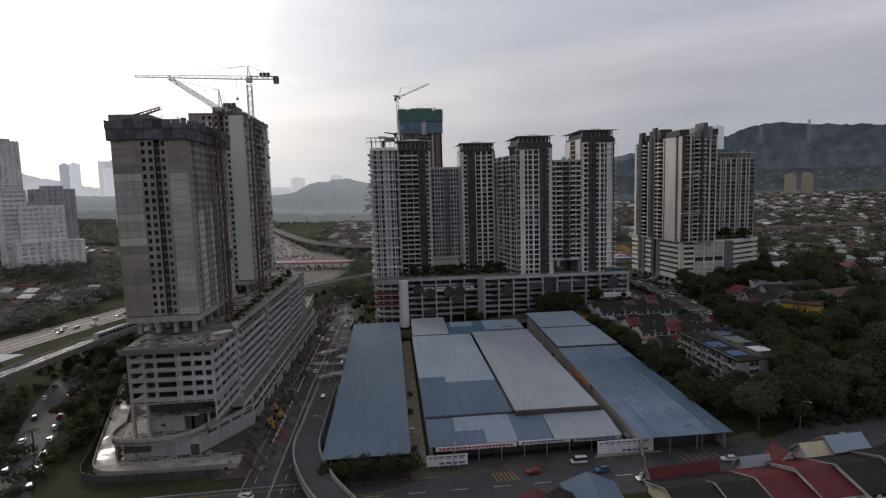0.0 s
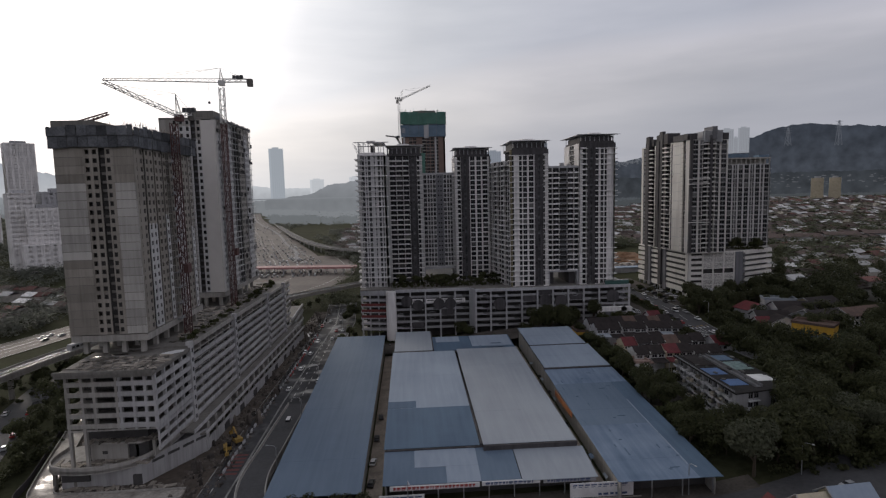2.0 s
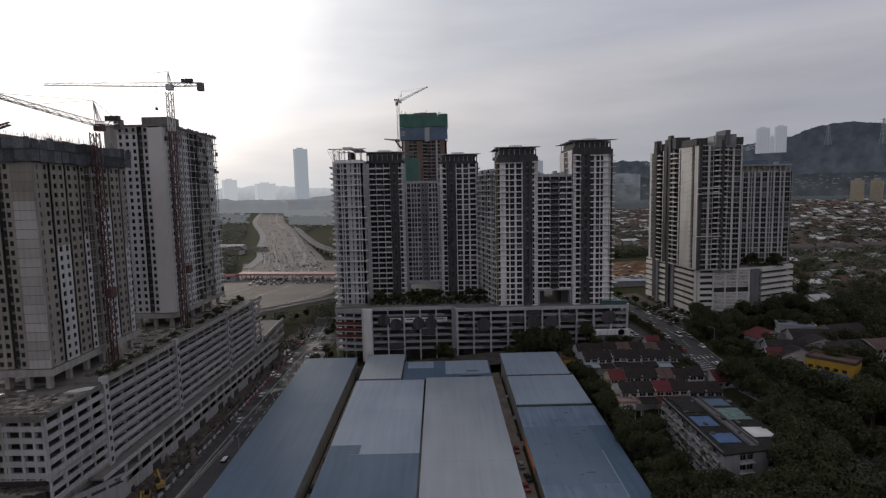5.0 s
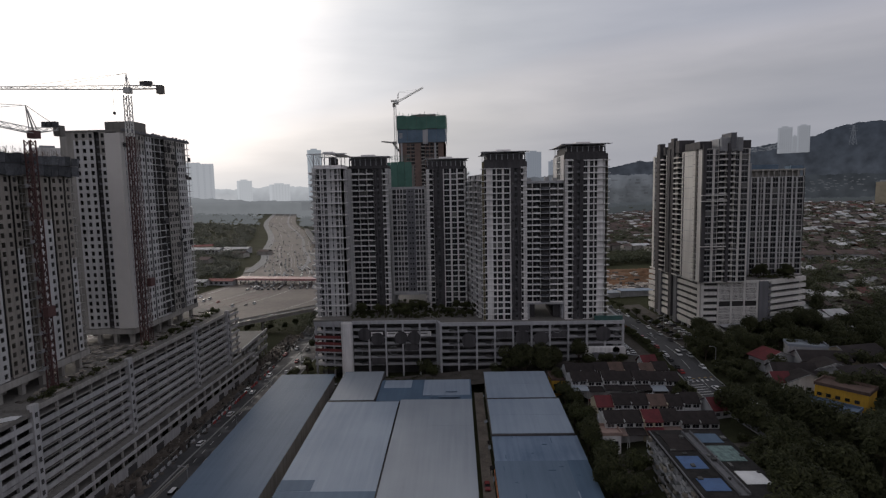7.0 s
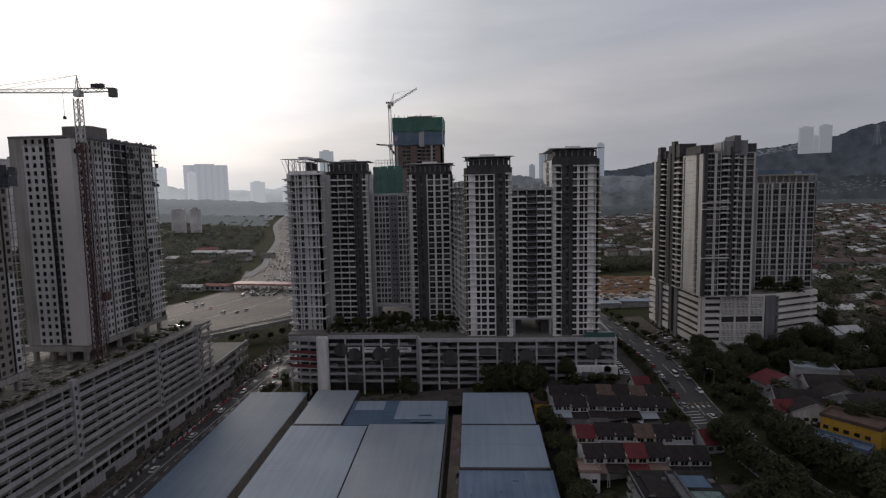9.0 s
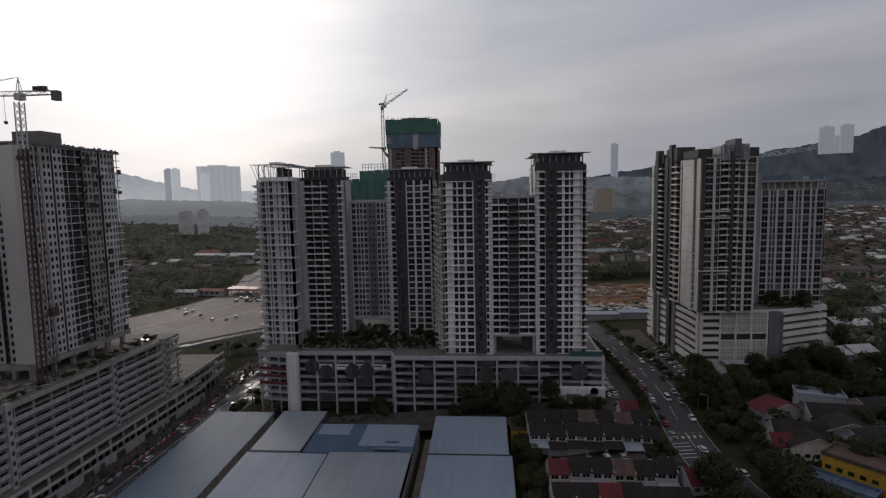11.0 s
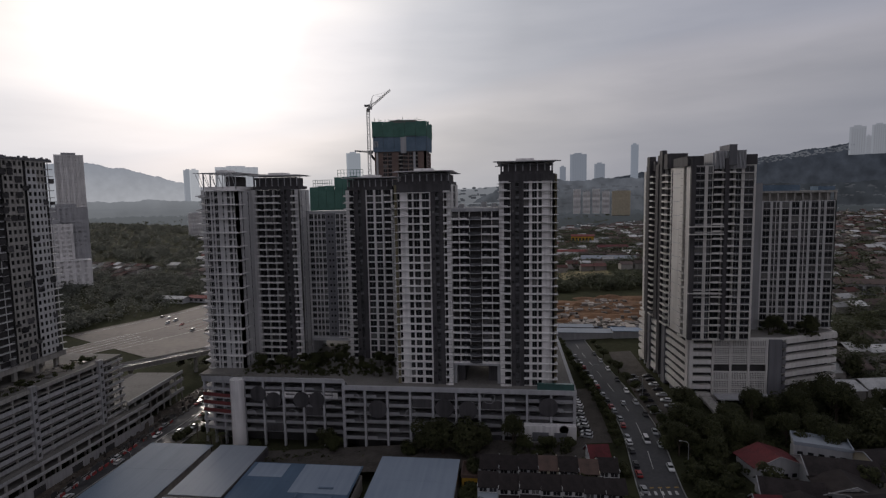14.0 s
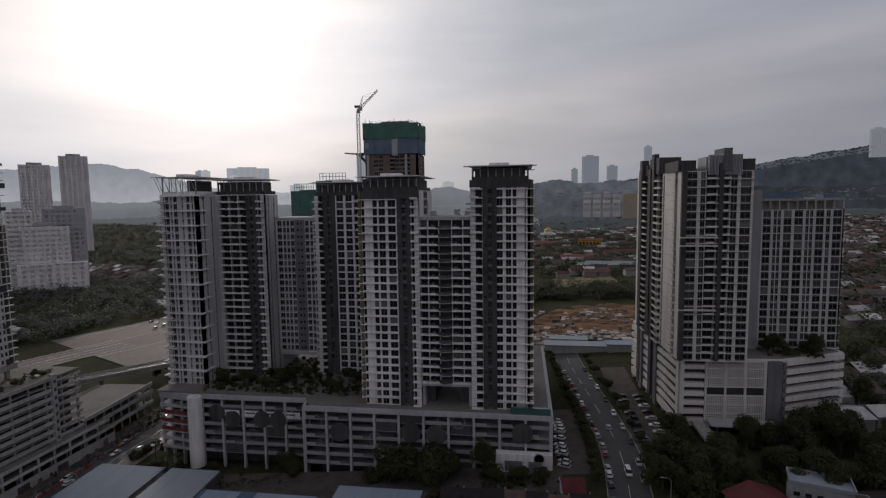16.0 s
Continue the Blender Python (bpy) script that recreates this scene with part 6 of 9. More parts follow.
# ---------------------------------------------------------------- roads
def roads():
    front = smooth([(-140, 22), (-90, 24), (-40, 25), (10, 25), (50, 24), (85, 25), (110, 32), (140, 40), (200, 50)], 5)
    q = MB()
    strip(q, front, 19, lift=0.1)
    strip(q, smooth([(-140, 24), (-150, 42), (-164, 78), (-184, 130), (-196, 180)], 5), 13, lift=0.12)
    setting("road_front", q, ASPH, "dark asphalt road in front of the sheds")
    boul = [(-72, 24), (-72, 120), (-70, 200), (-68, 260), (-74, 330)]
    q = MB()
    strip(q, boul, -10, 12, lift=0.14)
    setting("road_west", q, ASPH_W, "dual carriageway between the podium and the sheds")
    hill = smooth([(150, 30), (140, 70), (132, 110), (127.5, 150), (131, 206), (127, 260), (123, 300), (121, 345)], 5)
    q = MB()
    strip(q, hill, 12.5, lift=0.18)
    setting("road_east", q, ASPH, "asphalt street climbing to the eastern towers")
    ln, ly, kb, rs = MB(), MB(), MB(), MB()
    for k in range(40):
        y = 30 + k * 7
        for off in (-6.5, 2.2, 5.8):
            strip(ln, [(-72 + off, y), (-72 + off, y + 3)], 0.22, lift=0.2)
    for a, b in ((-9.6, -9.3), (11.4, 11.7), (-1.2, -0.6)):
        strip(kb, boul, a, b, lift=0.34, thick=0.3)
    for y in (62, 64.5, 67, 69.5, 72, 74.5):
        strip(rs, [(-79.5, y), (-74, y)], 1.3, lift=0.2)
        strip(rs, [(-69, y + 2), (-63, y + 2)], 1.3, lift=0.2)
    for k in range(24):
        u = -130 + k * 12
        strip(ln, [(u, 24.6), (u + 5, 24.6)], 0.25, lift=0.18)
    strip(ly, [(-95, 31.5), (-40, 32.2), (-24, 32.2)], 0.3, lift=0.18)
    strip(ly, [(-60, 20), (-30, 30)], 0.3, lift=0.19)
    strip(ly, [(-60, 30), (-30, 20)], 0.3, lift=0.19)
    for k in range(6):
        strip(ly, [(50 + k * 2.2, 29), (49 + k * 2.2, 32.5)], 0.4, lift=0.2)
        strip(ly, [(-8 + k * 1.2, 27), (-9 + k * 1.2, 32)], 0.35, lift=0.2)
        strip(ln, [(122 + k * 2.0, 156.6), (122 + k * 2.0, 158.6)], 0.8, lift=0.26)
    for k in range(5):
        strip(ln, [(121.4, 144 + k * 2.4), (126.5, 144 + k * 2.4)], 0.5, lift=0.26)
        strip(ly, [(122.5 + k * 2.4, 160.5), (123.7 + k * 2.4, 160.5)], 0.7, lift=0.26)
    for k in range(len(hill) - 1):
        if k % 2:
            strip(ln, [hill[k], hill[k + 1]], -0.1, 0.1, lift=0.26)
    strip(kb, hill, -6.6, -6.3, lift=0.32, thick=0.3)
    strip(kb, hill, 6.3, 6.6, lift=0.32, thick=0.3)
    strip(kb, front[:9] , -9.9, -9.6, lift=0.25, thick=0.25)
    setting("road_marking_white", ln, LINE, "worn white road markings")
    setting("road_marking_yellow", ly, LINE_Y, "yellow road markings")
    setting("kerb", kb, KERB, "concrete kerbs")
    setting("road_marking_red", rs, RED_S, "red rumble strips")
    # bare strip and yard of the building site
    q = MB()
    strip(q, [(-86, 40), (-84.5, 120), (-83.5, 215), (-84, 300)], -6, 4.6, lift=0.22)
    setting("site_track", q, SOIL, "bare muddy strip beside the podium")
    q = MB()
    strip(q, smooth([(-86, 50), (-105, 50), (-120, 50.2), (-127, 52.5), (-131.5, 62), (-143, 95), (-158, 138), (-174, 180)], 5), 6.5, lift=0.9, thick=0.9)
    pit = MB()
    strip(pit, [(-86, 62), (-126, 62)], 22, lift=0.2)
    strip(pit, smooth([(-128, 60), (-136, 95), (-145, 138), (-150, 180)], 4), -7, 12, lift=0.18)
    setting("site_pit", pit, SOIL, "bare dark soil between the ring road and the building")
    rail_ = MB()
    ring = smooth([(-86, 50), (-105, 50), (-120, 50.2), (-127, 52.5), (-131.5, 62), (-143, 95), (-158, 138), (-174, 180)], 5)
    strip(rail_, ring, -3.3, -3.0, lift=1.9, thick=1.9)
    strip(rail_, ring, 3.0, 3.3, lift=1.4, thick=1.4)
    setting("site_parapet", rail_, CONC, "raw concrete parapets of the ring road")
    setting("site_yard", q, YARD, "wet pale concrete yard round the unfinished building")
    q = MB()
    for x0, x1, y0, y1 in ((-32.4, -27.6, 34, 176), (33.6, 37.4, 34, 176)):
        strip(q, [((x0 + x1) / 2, y0), ((x0 + x1) / 2, y1)], x1 - x0, lift=0.16)
    setting("service_lane", q, LANE_C, "narrow dusty lanes between the sheds")
    q = MB()
    strip(q, [(25, 176), (25, 196)], 170, lift=0.16)
    setting("back_lane", q, LANE, "stained lane behind the sheds")
    q = MB()
    strip(q, [(-60, 36.5), (48, 36.5)], 9, lift=0.17)
    strip(q, [(48, 36), (78, 36)], 6, lift=0.17)
    setting("forecourt", q, LANE, "dusty worn asphalt forecourt before the sheds")
    q = MB()
    strip(q, [(114, 190), (114, 245)], 11, lift=0.2)
    strip(q, [(143, 200), (143, 300)], 12, lift=0.2)
    strip(q, [(95, 148), (118, 148)], 1, lift=0.2)
    strip(q, [(72, 147), (122, 147)], 11, lift=0.2)
    strip(q, [(77, 86), (77.5, 108)], 11, lift=0.2)
    strip(q, [(74, 100), (122, 102)], 8, lift=0.22)
    setting("parking_apron", q, LANE, "grey paved parking aprons")
    q = MB()
    for pts, w in (([(104, 392), (130, 380), (165, 398), (200, 392)], 46), ([(112, 440), (140, 428), (172, 444), (215, 436)], 54), ([(106, 352), (150, 342), (190, 352)], 26)):
        strip(q, smooth(pts, 5), w, lift=0.3, step=8)
    setting("cleared_site", q, CLAY, "cleared orange earthworks")
    rr = random.Random(51)
    q = MB()
    for _ in range(70):
        x, y = rr.uniform(106, 205), rr.uniform(376, 466)
        r, h = rr.uniform(3, 14), rr.uniform(0.5, 2.6)
        g = ground(x, y)
        ps = [(x + r * rr.uniform(.7, 1.3) * math.cos(i * math.pi / 4), y + r * .6 * rr.uniform(.7, 1.3) * math.sin(i * math.pi / 4)) for i in range(8)]
        q.mark()
        k = len(q.v)
        q.v += [(*p, g - 0.3) for p in ps] + [(x + (p[0] - x) * .35, y + (p[1] - y) * .35, g + h * rr.uniform(.8, 1.1)) for p in ps]
        q.f += [(k + i, k + (i + 1) % 8, k + 8 + (i + 1) % 8, k + 8 + i) for i in range(8)] + [tuple(range(k + 8, k + 16))]
    ob = new("earth_mound", q.mesh("earth_mound", CLAY))
    tagged(ob, "heaps of orange and brown earth on a cleared site", "earth", "", "stuff")
    q = MB()
    strip(q, [(104, 366), (162, 360)], 22, lift=0.55, step=6)
    setting("foundation_slab", q, KERB, "pale concrete foundation slab on the earthworks")
    q = MB()
    for _ in range(420):
        x, y = rr.uniform(104, 190), rr.uniform(338, 376) if rr.random() < 0.75 else rr.uniform(376, 450)
        w, l, h = rr.uniform(.4, 3), rr.uniform(.4, 3.5), rr.uniform(.3, 2.2)
        g = ground(x, y) + 0.3
        q.box(x - w, y - l, g, x + w, y + l, g + h)
    ob = new("site_material", q.mesh("site_material", mat("stacked_site_material", (0.3, 0.27, 0.24), (0.14, 0.13, 0.12), 0.9, rnd="island", rvar=0.85, spec=0.1)))
    tagged(ob, "stacked formwork, sheets and rubble on earthworks", "rubble", "", "stuff")
    hb = thing("site_hoarding", "blue sheet hoarding along the earthworks", "fence", 140, 352, ground(140, 352))
    q = MB()
    for k in range(26):
        x = 104 + k * 3.1
        q.box(x, 354 - k * .2, ground(x, 353) - .2, x + 3, 354.1 - k * .2, ground(x, 353) + 2.2 + (k % 3) * .2)
    pieces("hoarding_panel", q, SHEET_W, hb)
    hb = thing("site_hoarding", "dark hoarding with red and white barriers below", "fence", 130, 336, ground(130, 336))
    q = MB()
    for k in range(24):
        x = 104 + k * 3.1
        q.box(x, 332, ground(x, 332) - .2, x + 3, 332.1, ground(x, 332) + 3.0)
    pieces("hoarding_panel", q, DARK, hb)
    q = MB()
    strip(q, [(132, 610), (196, 612)], 62, lift=0.3, step=8)
    setting("playing_field", q, LAWN, "dry grass field")


roads()


def barrier_line(label, pts, m, gap, size, group):
    first = None
    P = smooth(pts, 30)
    d = 0
    last = Vector(P[0])
    for p in P[1:]:
        p = Vector(p)
        d += (p - last).length
        last = p
        if d > gap:
            d = 0
            z = ground(p.x, p.y) + 0.1
            if first is None:
                T = thing("road_barrier", label, "barrier", 0, 0, 0, group)
                b = MB()
                l, w, h = size
                b.hexa([(-w, -l, 0), (w, -l, 0), (w, l, 0), (-w, l, 0), (-w * .4, -l, h), (w * .4, -l, h), (w * .4, l, h), (-w * .4, l, h)])
                part("body", b, m, T)
                first = T
                T.location = (p.x, p.y, z)
            else:
                copy_thing(first, pose(p.x, p.y, z, 0, 0, random.uniform(-6, 6)))


barrier_line("white plastic road barrier along the works", [(-78.5, 60), (-78, 120), (-77.5, 180)], GREYW, 3.4, (1.1, 0.35, 1.0), "road barriers")
barrier_line("red plastic road barrier along the works", [(-77, 150), (-76.5, 230)], INK_R, 3.2, (1.0, 0.35, 1.0), "red barriers")


def clutter():
    rng = random.Random(21)
    q = MB()
    for k in range(1900):
        x, y = rng.uniform(-90, -76.5), rng.uniform(44, 300)
        s = rng.uniform(0.15, 0.8) * (1 if rng.random() < 0.85 else 2)
        z = ground(x, y)
        a = rng.uniform(0, 3)
        c, sn = math.cos(a) * s, math.sin(a) * s
        h = s * rng.uniform(0.3, 0.9) * (1 if rng.random() < 0.9 else 3.5)
        q.hexa([(x - c, y - sn, z), (x + sn, y - c, z), (x + c, y + sn, z), (x - sn, y + c, z), (x - c * .6, y - sn * .6, z + h), (x + sn * .6, y - c * .6, z + h), (x + c * .6, y + sn * .6, z + h * 1.2), (x - sn * .6, y + c * .6, z + h)])
    ob = new("site_rubble", q.mesh("site_rubble", mat("site_rubble", (0.1, 0.086, 0.073), (0.035, 0.03, 0.028), 0.9, rnd="island", rvar=0.7)))
    tagged(ob, "scattered rubble, pipes and timber on muddy ground", "rubble", "", "stuff")
    # hoarding round the site
    H = thing("site_hoarding", "dark sheet hoarding round the building site", "fence", -110, 41, 0)
    p = MB()
    pts = smooth([(-150, 100), (-138, 66), (-134, 51), (-127, 44.5), (-110, 43), (-90, 42.5)], 10)
    for a, b in zip(pts[:-1], pts[1:]):
        v = Vector((b[0] - a[0], b[1] - a[1])).normalized()
        n = Vector((v.y, -v.x)) * 0.06
        p.hexa([(a[0] - n.x, a[1] - n.y, -0.1), (b[0] - n.x, b[1] - n.y, -0.1), (b[0] + n.x, b[1] + n.y, -0.1), (a[0] + n.x, a[1] + n.y, -0.1),
                (a[0] - n.x, a[1] - n.y, 2.4), (b[0] - n.x, b[1] - n.y, 2.4), (b[0] + n.x, b[1] + n.y, 2.4), (a[0] + n.x, a[1] + n.y, 2.4)])
    pieces("hoarding_panel", p, DARK, H)
    H = thing("site_hoarding", "dark patched hoarding along the road works", "fence", -78.6, 150, 0)
    p = MB()
    for k in range(64):
        y = 58 + k * 3.6
        if rng.random() < 0.8:
            x = -79.0 + rng.uniform(-.5, .5)
            p.box(x, y, ground(x, y) - 0.1, x + 0.1, y + rng.uniform(2.0, 3.4), ground(x, y) + rng.uniform(1.2, 2.4))
    pieces("hoarding_panel", p, mat("patched_hoarding", (0.09, 0.09, 0.09), (0.04, 0.045, 0.045), 0.8, rnd="object", rvar=0.8), H)
    # yellow excavators
    for x, y, a in ((-80.5, 84, 40), (-82, 78, 200)):
        T = thing("excavator", "yellow tracked excavator parked on mud", "excavator", x, y, ground(x, y) + 0.2, "excavators")
        for nm, m, boxes in (("track", TYRE, [(-1.4, -2, 0, -0.7, 2, 0.9), (0.7, -2, 0, 1.4, 2, 0.9)]), ("body", LINE_Y, [(-1.3, -1.8, 0.9, 1.3, 1.4, 2.1)]), ("cab", GLASS, [(-1.2, 0, 2.1, 0, 1.4, 3.2)])):
            for bx in boxes:
                b = MB()
                b.box(*bx)
                ob = new(nm, b.mesh(nm, m))
                ob.parent = T
        b = MB()
        b.beam((0.4, 1, 2), (0.4, 4, 4.6), 0.25)
        b.beam((0.4, 4, 4.6), (0.4, 6.2, 2.2), 0.2)
        b.box(-0.2, 5.9, 1.3, 1.0, 6.8, 2.3)
        ob = new("arm", b.mesh("arm", LINE_Y))
        ob.parent = T
        T.rotation_euler = (0, 0, radians(a))


clutter()


# ---------------------------------------------------------------- viaducts, highway, toll plaza
def viaduct(name, label, pts, zs, width, m, parapet=1.1, pier=28, rails=False):
    T = thing(name, label, "viaduct", pts[0][0], pts[0][1], 0)
    P3 = smooth([(*p, z) for p, z in zip(pts, zs)], 8)
    P, Z = [p[:2] for p in P3], [p[2] for p in P3]
    d = MB()
    strip(d, P, width, lift=0, z=Z, thick=1.6)
    part("deck", d, m, T)
    s = MB()
    strip(s, P, width - 1.2, lift=0.06, z=Z)
    part("roadway", s, ASPH if not rails else CONC_D, T)
    for w0, w1 in ((-width / 2, -width / 2 + 0.35), (width / 2 - 0.35, width / 2)):
        q = MB()
        strip(q, P, w0, w1, lift=parapet, z=Z, thick=parapet + 0.6)
        part("parapet", q, CONC, T)
    if rails:
        for w in (-2.8, -1.4, 1.4, 2.8):
            q = MB()
            strip(q, P, w - 0.1, w + 0.1, lift=0.35, z=Z, thick=0.25)
            part("rail", q, STEEL, T)
    c = MB()
    acc = 0
    for k in range(1, len(P)):
        acc += (Vector(P[k]) - Vector(P[k - 1])).length
        g = ground(*P[k])
        if acc > pier and Z[k] - g > 3.5:
            acc = 0
            x, y = P[k]
            c.prism([(x + 1.1 * math.cos(i * math.pi / 5), y + 1.1 * math.sin(i * math.pi / 5)) for i in range(10)], g - 1, Z[k] - 2.6)
            v = (Vector(P[k]) - Vector(P[k - 1])).normalized()
            r = Vector((v.y, -v.x)) * width * 0.4
            c.beam((x - r.x, y - r.y, Z[k] - 2.2), (x + r.x, y + r.y, Z[k] - 2.2), 0.8)
    pieces("pier", c, CONC, T)
    return P3


RAILP = [(-235, -40), (-212, 60), (-199, 125), (-187, 185), (-168, 235), (-132, 276), (-64, 352), (0, 405), (70, 450)]
rail = viaduct("rail_viaduct", "grey concrete elevated railway on round piers", RAILP, [12, 12, 12, 12, 12, 12, 12, 12, 12], 10, CONC, rails=True)
viaduct("highway_flyover", "concrete highway flyover curving past the toll plaza", [(150, 540), (60, 562), (0, 590), (-63, 622), (-118, 664), (-163, 745), (-205, 850), (-281, 1077), (-340, 1270), (-440, 1620)], [12] * 10, 12, CONC, pier=34)
viaduct("flyover_ramp", "asphalt flyover ramp with pale parapets descending to the road", [(-30, -40), (-46, 0), (-58, 24), (-65, 48), (-66, 75), (-66, 118)], [7.5, 7, 6, 4.2, 2.2, 0.4], 8.4, CONC, 0.9)


def train():
    T = thing("train", "white metro train with dark window band on the viaduct", "train", -188, 175, 12.4)
    P = [Vector(p) for p in rail]
    start = 0
    for k, p in enumerate(P):
        if p.y > 165:
            start = k
            break
    pts = []
    for k in range(start, len(P) - 1):
        for i in range(20):
            pts.append(P[k].lerp(P[k + 1], i / 20))
    acc, last, marks = 0, pts[0], [pts[0]]
    for p in pts:
        acc += (p - last).length
        last = p
        if acc >= 20.6:
            marks.append(p)
            acc = 0
        if len(marks) > 4:
            break
    for a, b in zip(marks[:-1], marks[1:]):
        d = (b - a).normalized()
        r = Vector((d.y, -d.x, 0)).normalized()
        a2, b2 = a + d * 0.4 + r * 2.1, b - d * 0.4 + r * 2.1
        def slab(w, z0, z1, w1=None):
            w1 = w if w1 is None else w1
            return [a2 - r * w + Vector((0, 0, z0)), b2 - r * w + Vector((0, 0, z0)), b2 + r * w + Vector((0, 0, z0)), a2 + r * w + Vector((0, 0, z0)),
                    a2 - r * w1 + Vector((0, 0, z1)), b2 - r * w1 + Vector((0, 0, z1)), b2 + r * w1 + Vector((0, 0, z1)), a2 + r * w1 + Vector((0, 0, z1))]
        q = MB()
        q.hexa(slab(1.35, 0.6, 3.4))
        q.hexa(slab(1.35, 3.4, 3.9, 0.9))
        c = part("carriage", q, TRAIN_M, T)
        n = 8
        g = MB()
        for i in range(n):
            u0, u1 = a2.lerp(b2, (i + 0.12) / n), a2.lerp(b2, (i + 0.82) / n)
            for s in (-1, 1):
                o = r * 1.38 * s
                p = [u0 + o - r * .03, u1 + o - r * .03, u1 + o + r * .03, u0 + o + r * .03]
                g.hexa([v + Vector((0, 0, 1.7)) for v in p] + [v + Vector((0, 0, 2.8)) for v in p])
        pieces("carriage_window", g, GLASS, T)


train()


def station():
    T = thing("station_canopy", "pale metal station canopy beside the railway viaduct", "canopy", -213, 128, 0)
    q = MB()
    q.hexa([(-232, 100, 14.6), (-214, 97, 14.6), (-204, 140, 14.6), (-220, 143, 14.6), (-232, 100, 15.1), (-214, 97, 15.1), (-204, 140, 15.1), (-220, 143, 15.1)])
    part("roof", q, SHEET_G, T)
    q = MB()
    for i in range(5):
        q.box(-226 + i * 3.2, 102 + i * 9, -0.5, -225.2 + i * 3.2, 102.8 + i * 9, 14.6)
    pieces("post", q, STEEL, T)


station()


def highway():
    q = MB()
    strip(q, smooth([(-330, -60), (-300, 60), (-268, 190), (-238, 290), (-196, 390)], 6), 30, lift=0.3, step=8)
    setting("highway_south", q, HWAY, "worn grey motorway")
    q = MB()
    plaza = [(-205, 350), (-168, 430), (-155, 500), (-165, 580), (-190, 660)]
    strip(q, smooth(plaza, 4), -64, 74, lift=0.36, step=10)
    setting("toll_plaza", q, HWAY, "broad worn toll plaza pavement")
    q = MB()
    strip(q, smooth([(-188, 640), (-212, 720), (-255, 850), (-330, 1100), (-500, 1560), (-700, 2260), (-1000, 3300)], 5), -42, 46, lift=0.5, step=14)
    setting("highway_north", q, HWAY, "wide motorway running to the horizon")
    ln = MB()
    for off in (-56, -20, 14, 62):
        strip(ln, smooth(plaza, 4), off - 0.25, off + 0.25, lift=0.55, step=10)
    for off in (-34, -18, -2, 2, 18, 32):
        strip(ln, smooth([(-188, 640), (-212, 720), (-255, 850), (-330, 1100), (-500, 1560), (-700, 2260)], 5), off - 0.14, off + 0.14, lift=0.7, step=14)
    for off in (-14.5, -7, -0.4, 0.4, 7, 14.5):
        strip(ln, smooth([(-330, -60), (-300, 60), (-268, 190), (-238, 290), (-200, 380)], 6), off - 0.18, off + 0.18, lift=0.5, step=8)
    rb = MB()
    for w0, w1 in ((-46, -34), (20, 25)):
        strip(rb, smooth([(-190, 600), (-212, 720), (-255, 850), (-330, 1100), (-500, 1560), (-700, 2260)], 5), w0, w1, lift=1.0, step=14)
    setting("highway_ramp", rb, KERB, "pale concrete slip road beside the motorway")
    cones = MB()
    for r in range(4):
        for k in range(26):
            x, y = -200 + r * 9 + k * 0.9, 402 + k * 3.2
            cones.hexa([(x - .5, y - .9, .3), (x + .5, y - .9, .3), (x + .5, y + .9, .3), (x - .5, y + .9, .3), (x - .2, y - .9, 1.3), (x + .2, y - .9, 1.3), (x + .2, y + .9, 1.3), (x - .2, y + .9, 1.3)])
    ob = new("lane_divider", cones.mesh("lane_divider", RED_S))
    tagged(ob, "rows of red lane dividers on the toll plaza", "barrier", "", "stuff")
    r3 = random.Random(88)
    jam = MB()
    mid = [Vector(p) for p in smooth([(-150, 480), (-165, 580), (-188, 640), (-212, 720), (-255, 850), (-330, 1100), (-500, 1560)], 30)]
    for k in range(330):
        i = int(r3.random() ** 1.6 * (len(mid) - 2))
        d = (mid[i + 1] - mid[i]).normalized()
        side = Vector((d.y, -d.x))
        p = mid[i].lerp(mid[i + 1], r3.random()) + side * r3.choice((-36, -31, -26, -21, -15, -10, -5, 6, 11, 17, 23, 29, 35))
        z = ground(p.x, p.y) + 0.6
        big = 1.0 if r3.random() < 0.88 else 1.9
        for l, w, z0, z1 in ((2.2 * big, 0.95, 0.2, 1.0 * big), (1.3 * big, 0.85, 1.0 * big, 1.55 * big)):
            c = [p + d * (l * a) + side * (w * b) for a, b in ((-1, -1), (-1, 1), (1, 1), (1, -1))]
            jam.hexa([(v.x, v.y, z + z0) for v in c] + [(v.x, v.y, z + z1) for v in c])
    ob = new("motorway_traffic", jam.mesh("motorway_traffic", mat("traffic_paint", (0.4, 0.4, 0.4), (0.06, 0.06, 0.062), 0.4, s1=0.02, s2=0.05, rnd="island", rvar=0.9)))
    tagged(ob, "small distant cars and lorries queueing on the motorway", "traffic", "", "stuff")
    setting("highway_marking", ln, LINE, "white lane lines of the motorway")
    T = thing("toll_canopy", "long pink toll plaza canopy over many booths", "canopy", -145, 510, 0)
    q = MB()
    x0, y0, x1, y1 = -212, 520, -78, 500
    n = 14
    for i in range(n):
        a, b = i / n, (i + 1) / n
        p0, p1 = (x0 + (x1 - x0) * a, y0 + (y1 - y0) * a), (x0 + (x1 - x0) * b, y0 + (y1 - y0) * b)
        q.hexa([(p0[0], p0[1] - 9, 6.6), (p1[0], p1[1] - 9, 6.6), (p1[0], p1[1] + 9, 6.6), (p0[0], p0[1] + 9, 6.6),
                (p0[0], p0[1] - 8, 8.4), (p1[0], p1[1] - 8, 8.4), (p1[0], p1[1] + 8, 8.4), (p0[0], p0[1] + 8, 8.4)])
    pieces("roof_bay", q, CANOPY, T)
    b, c = MB(), MB()
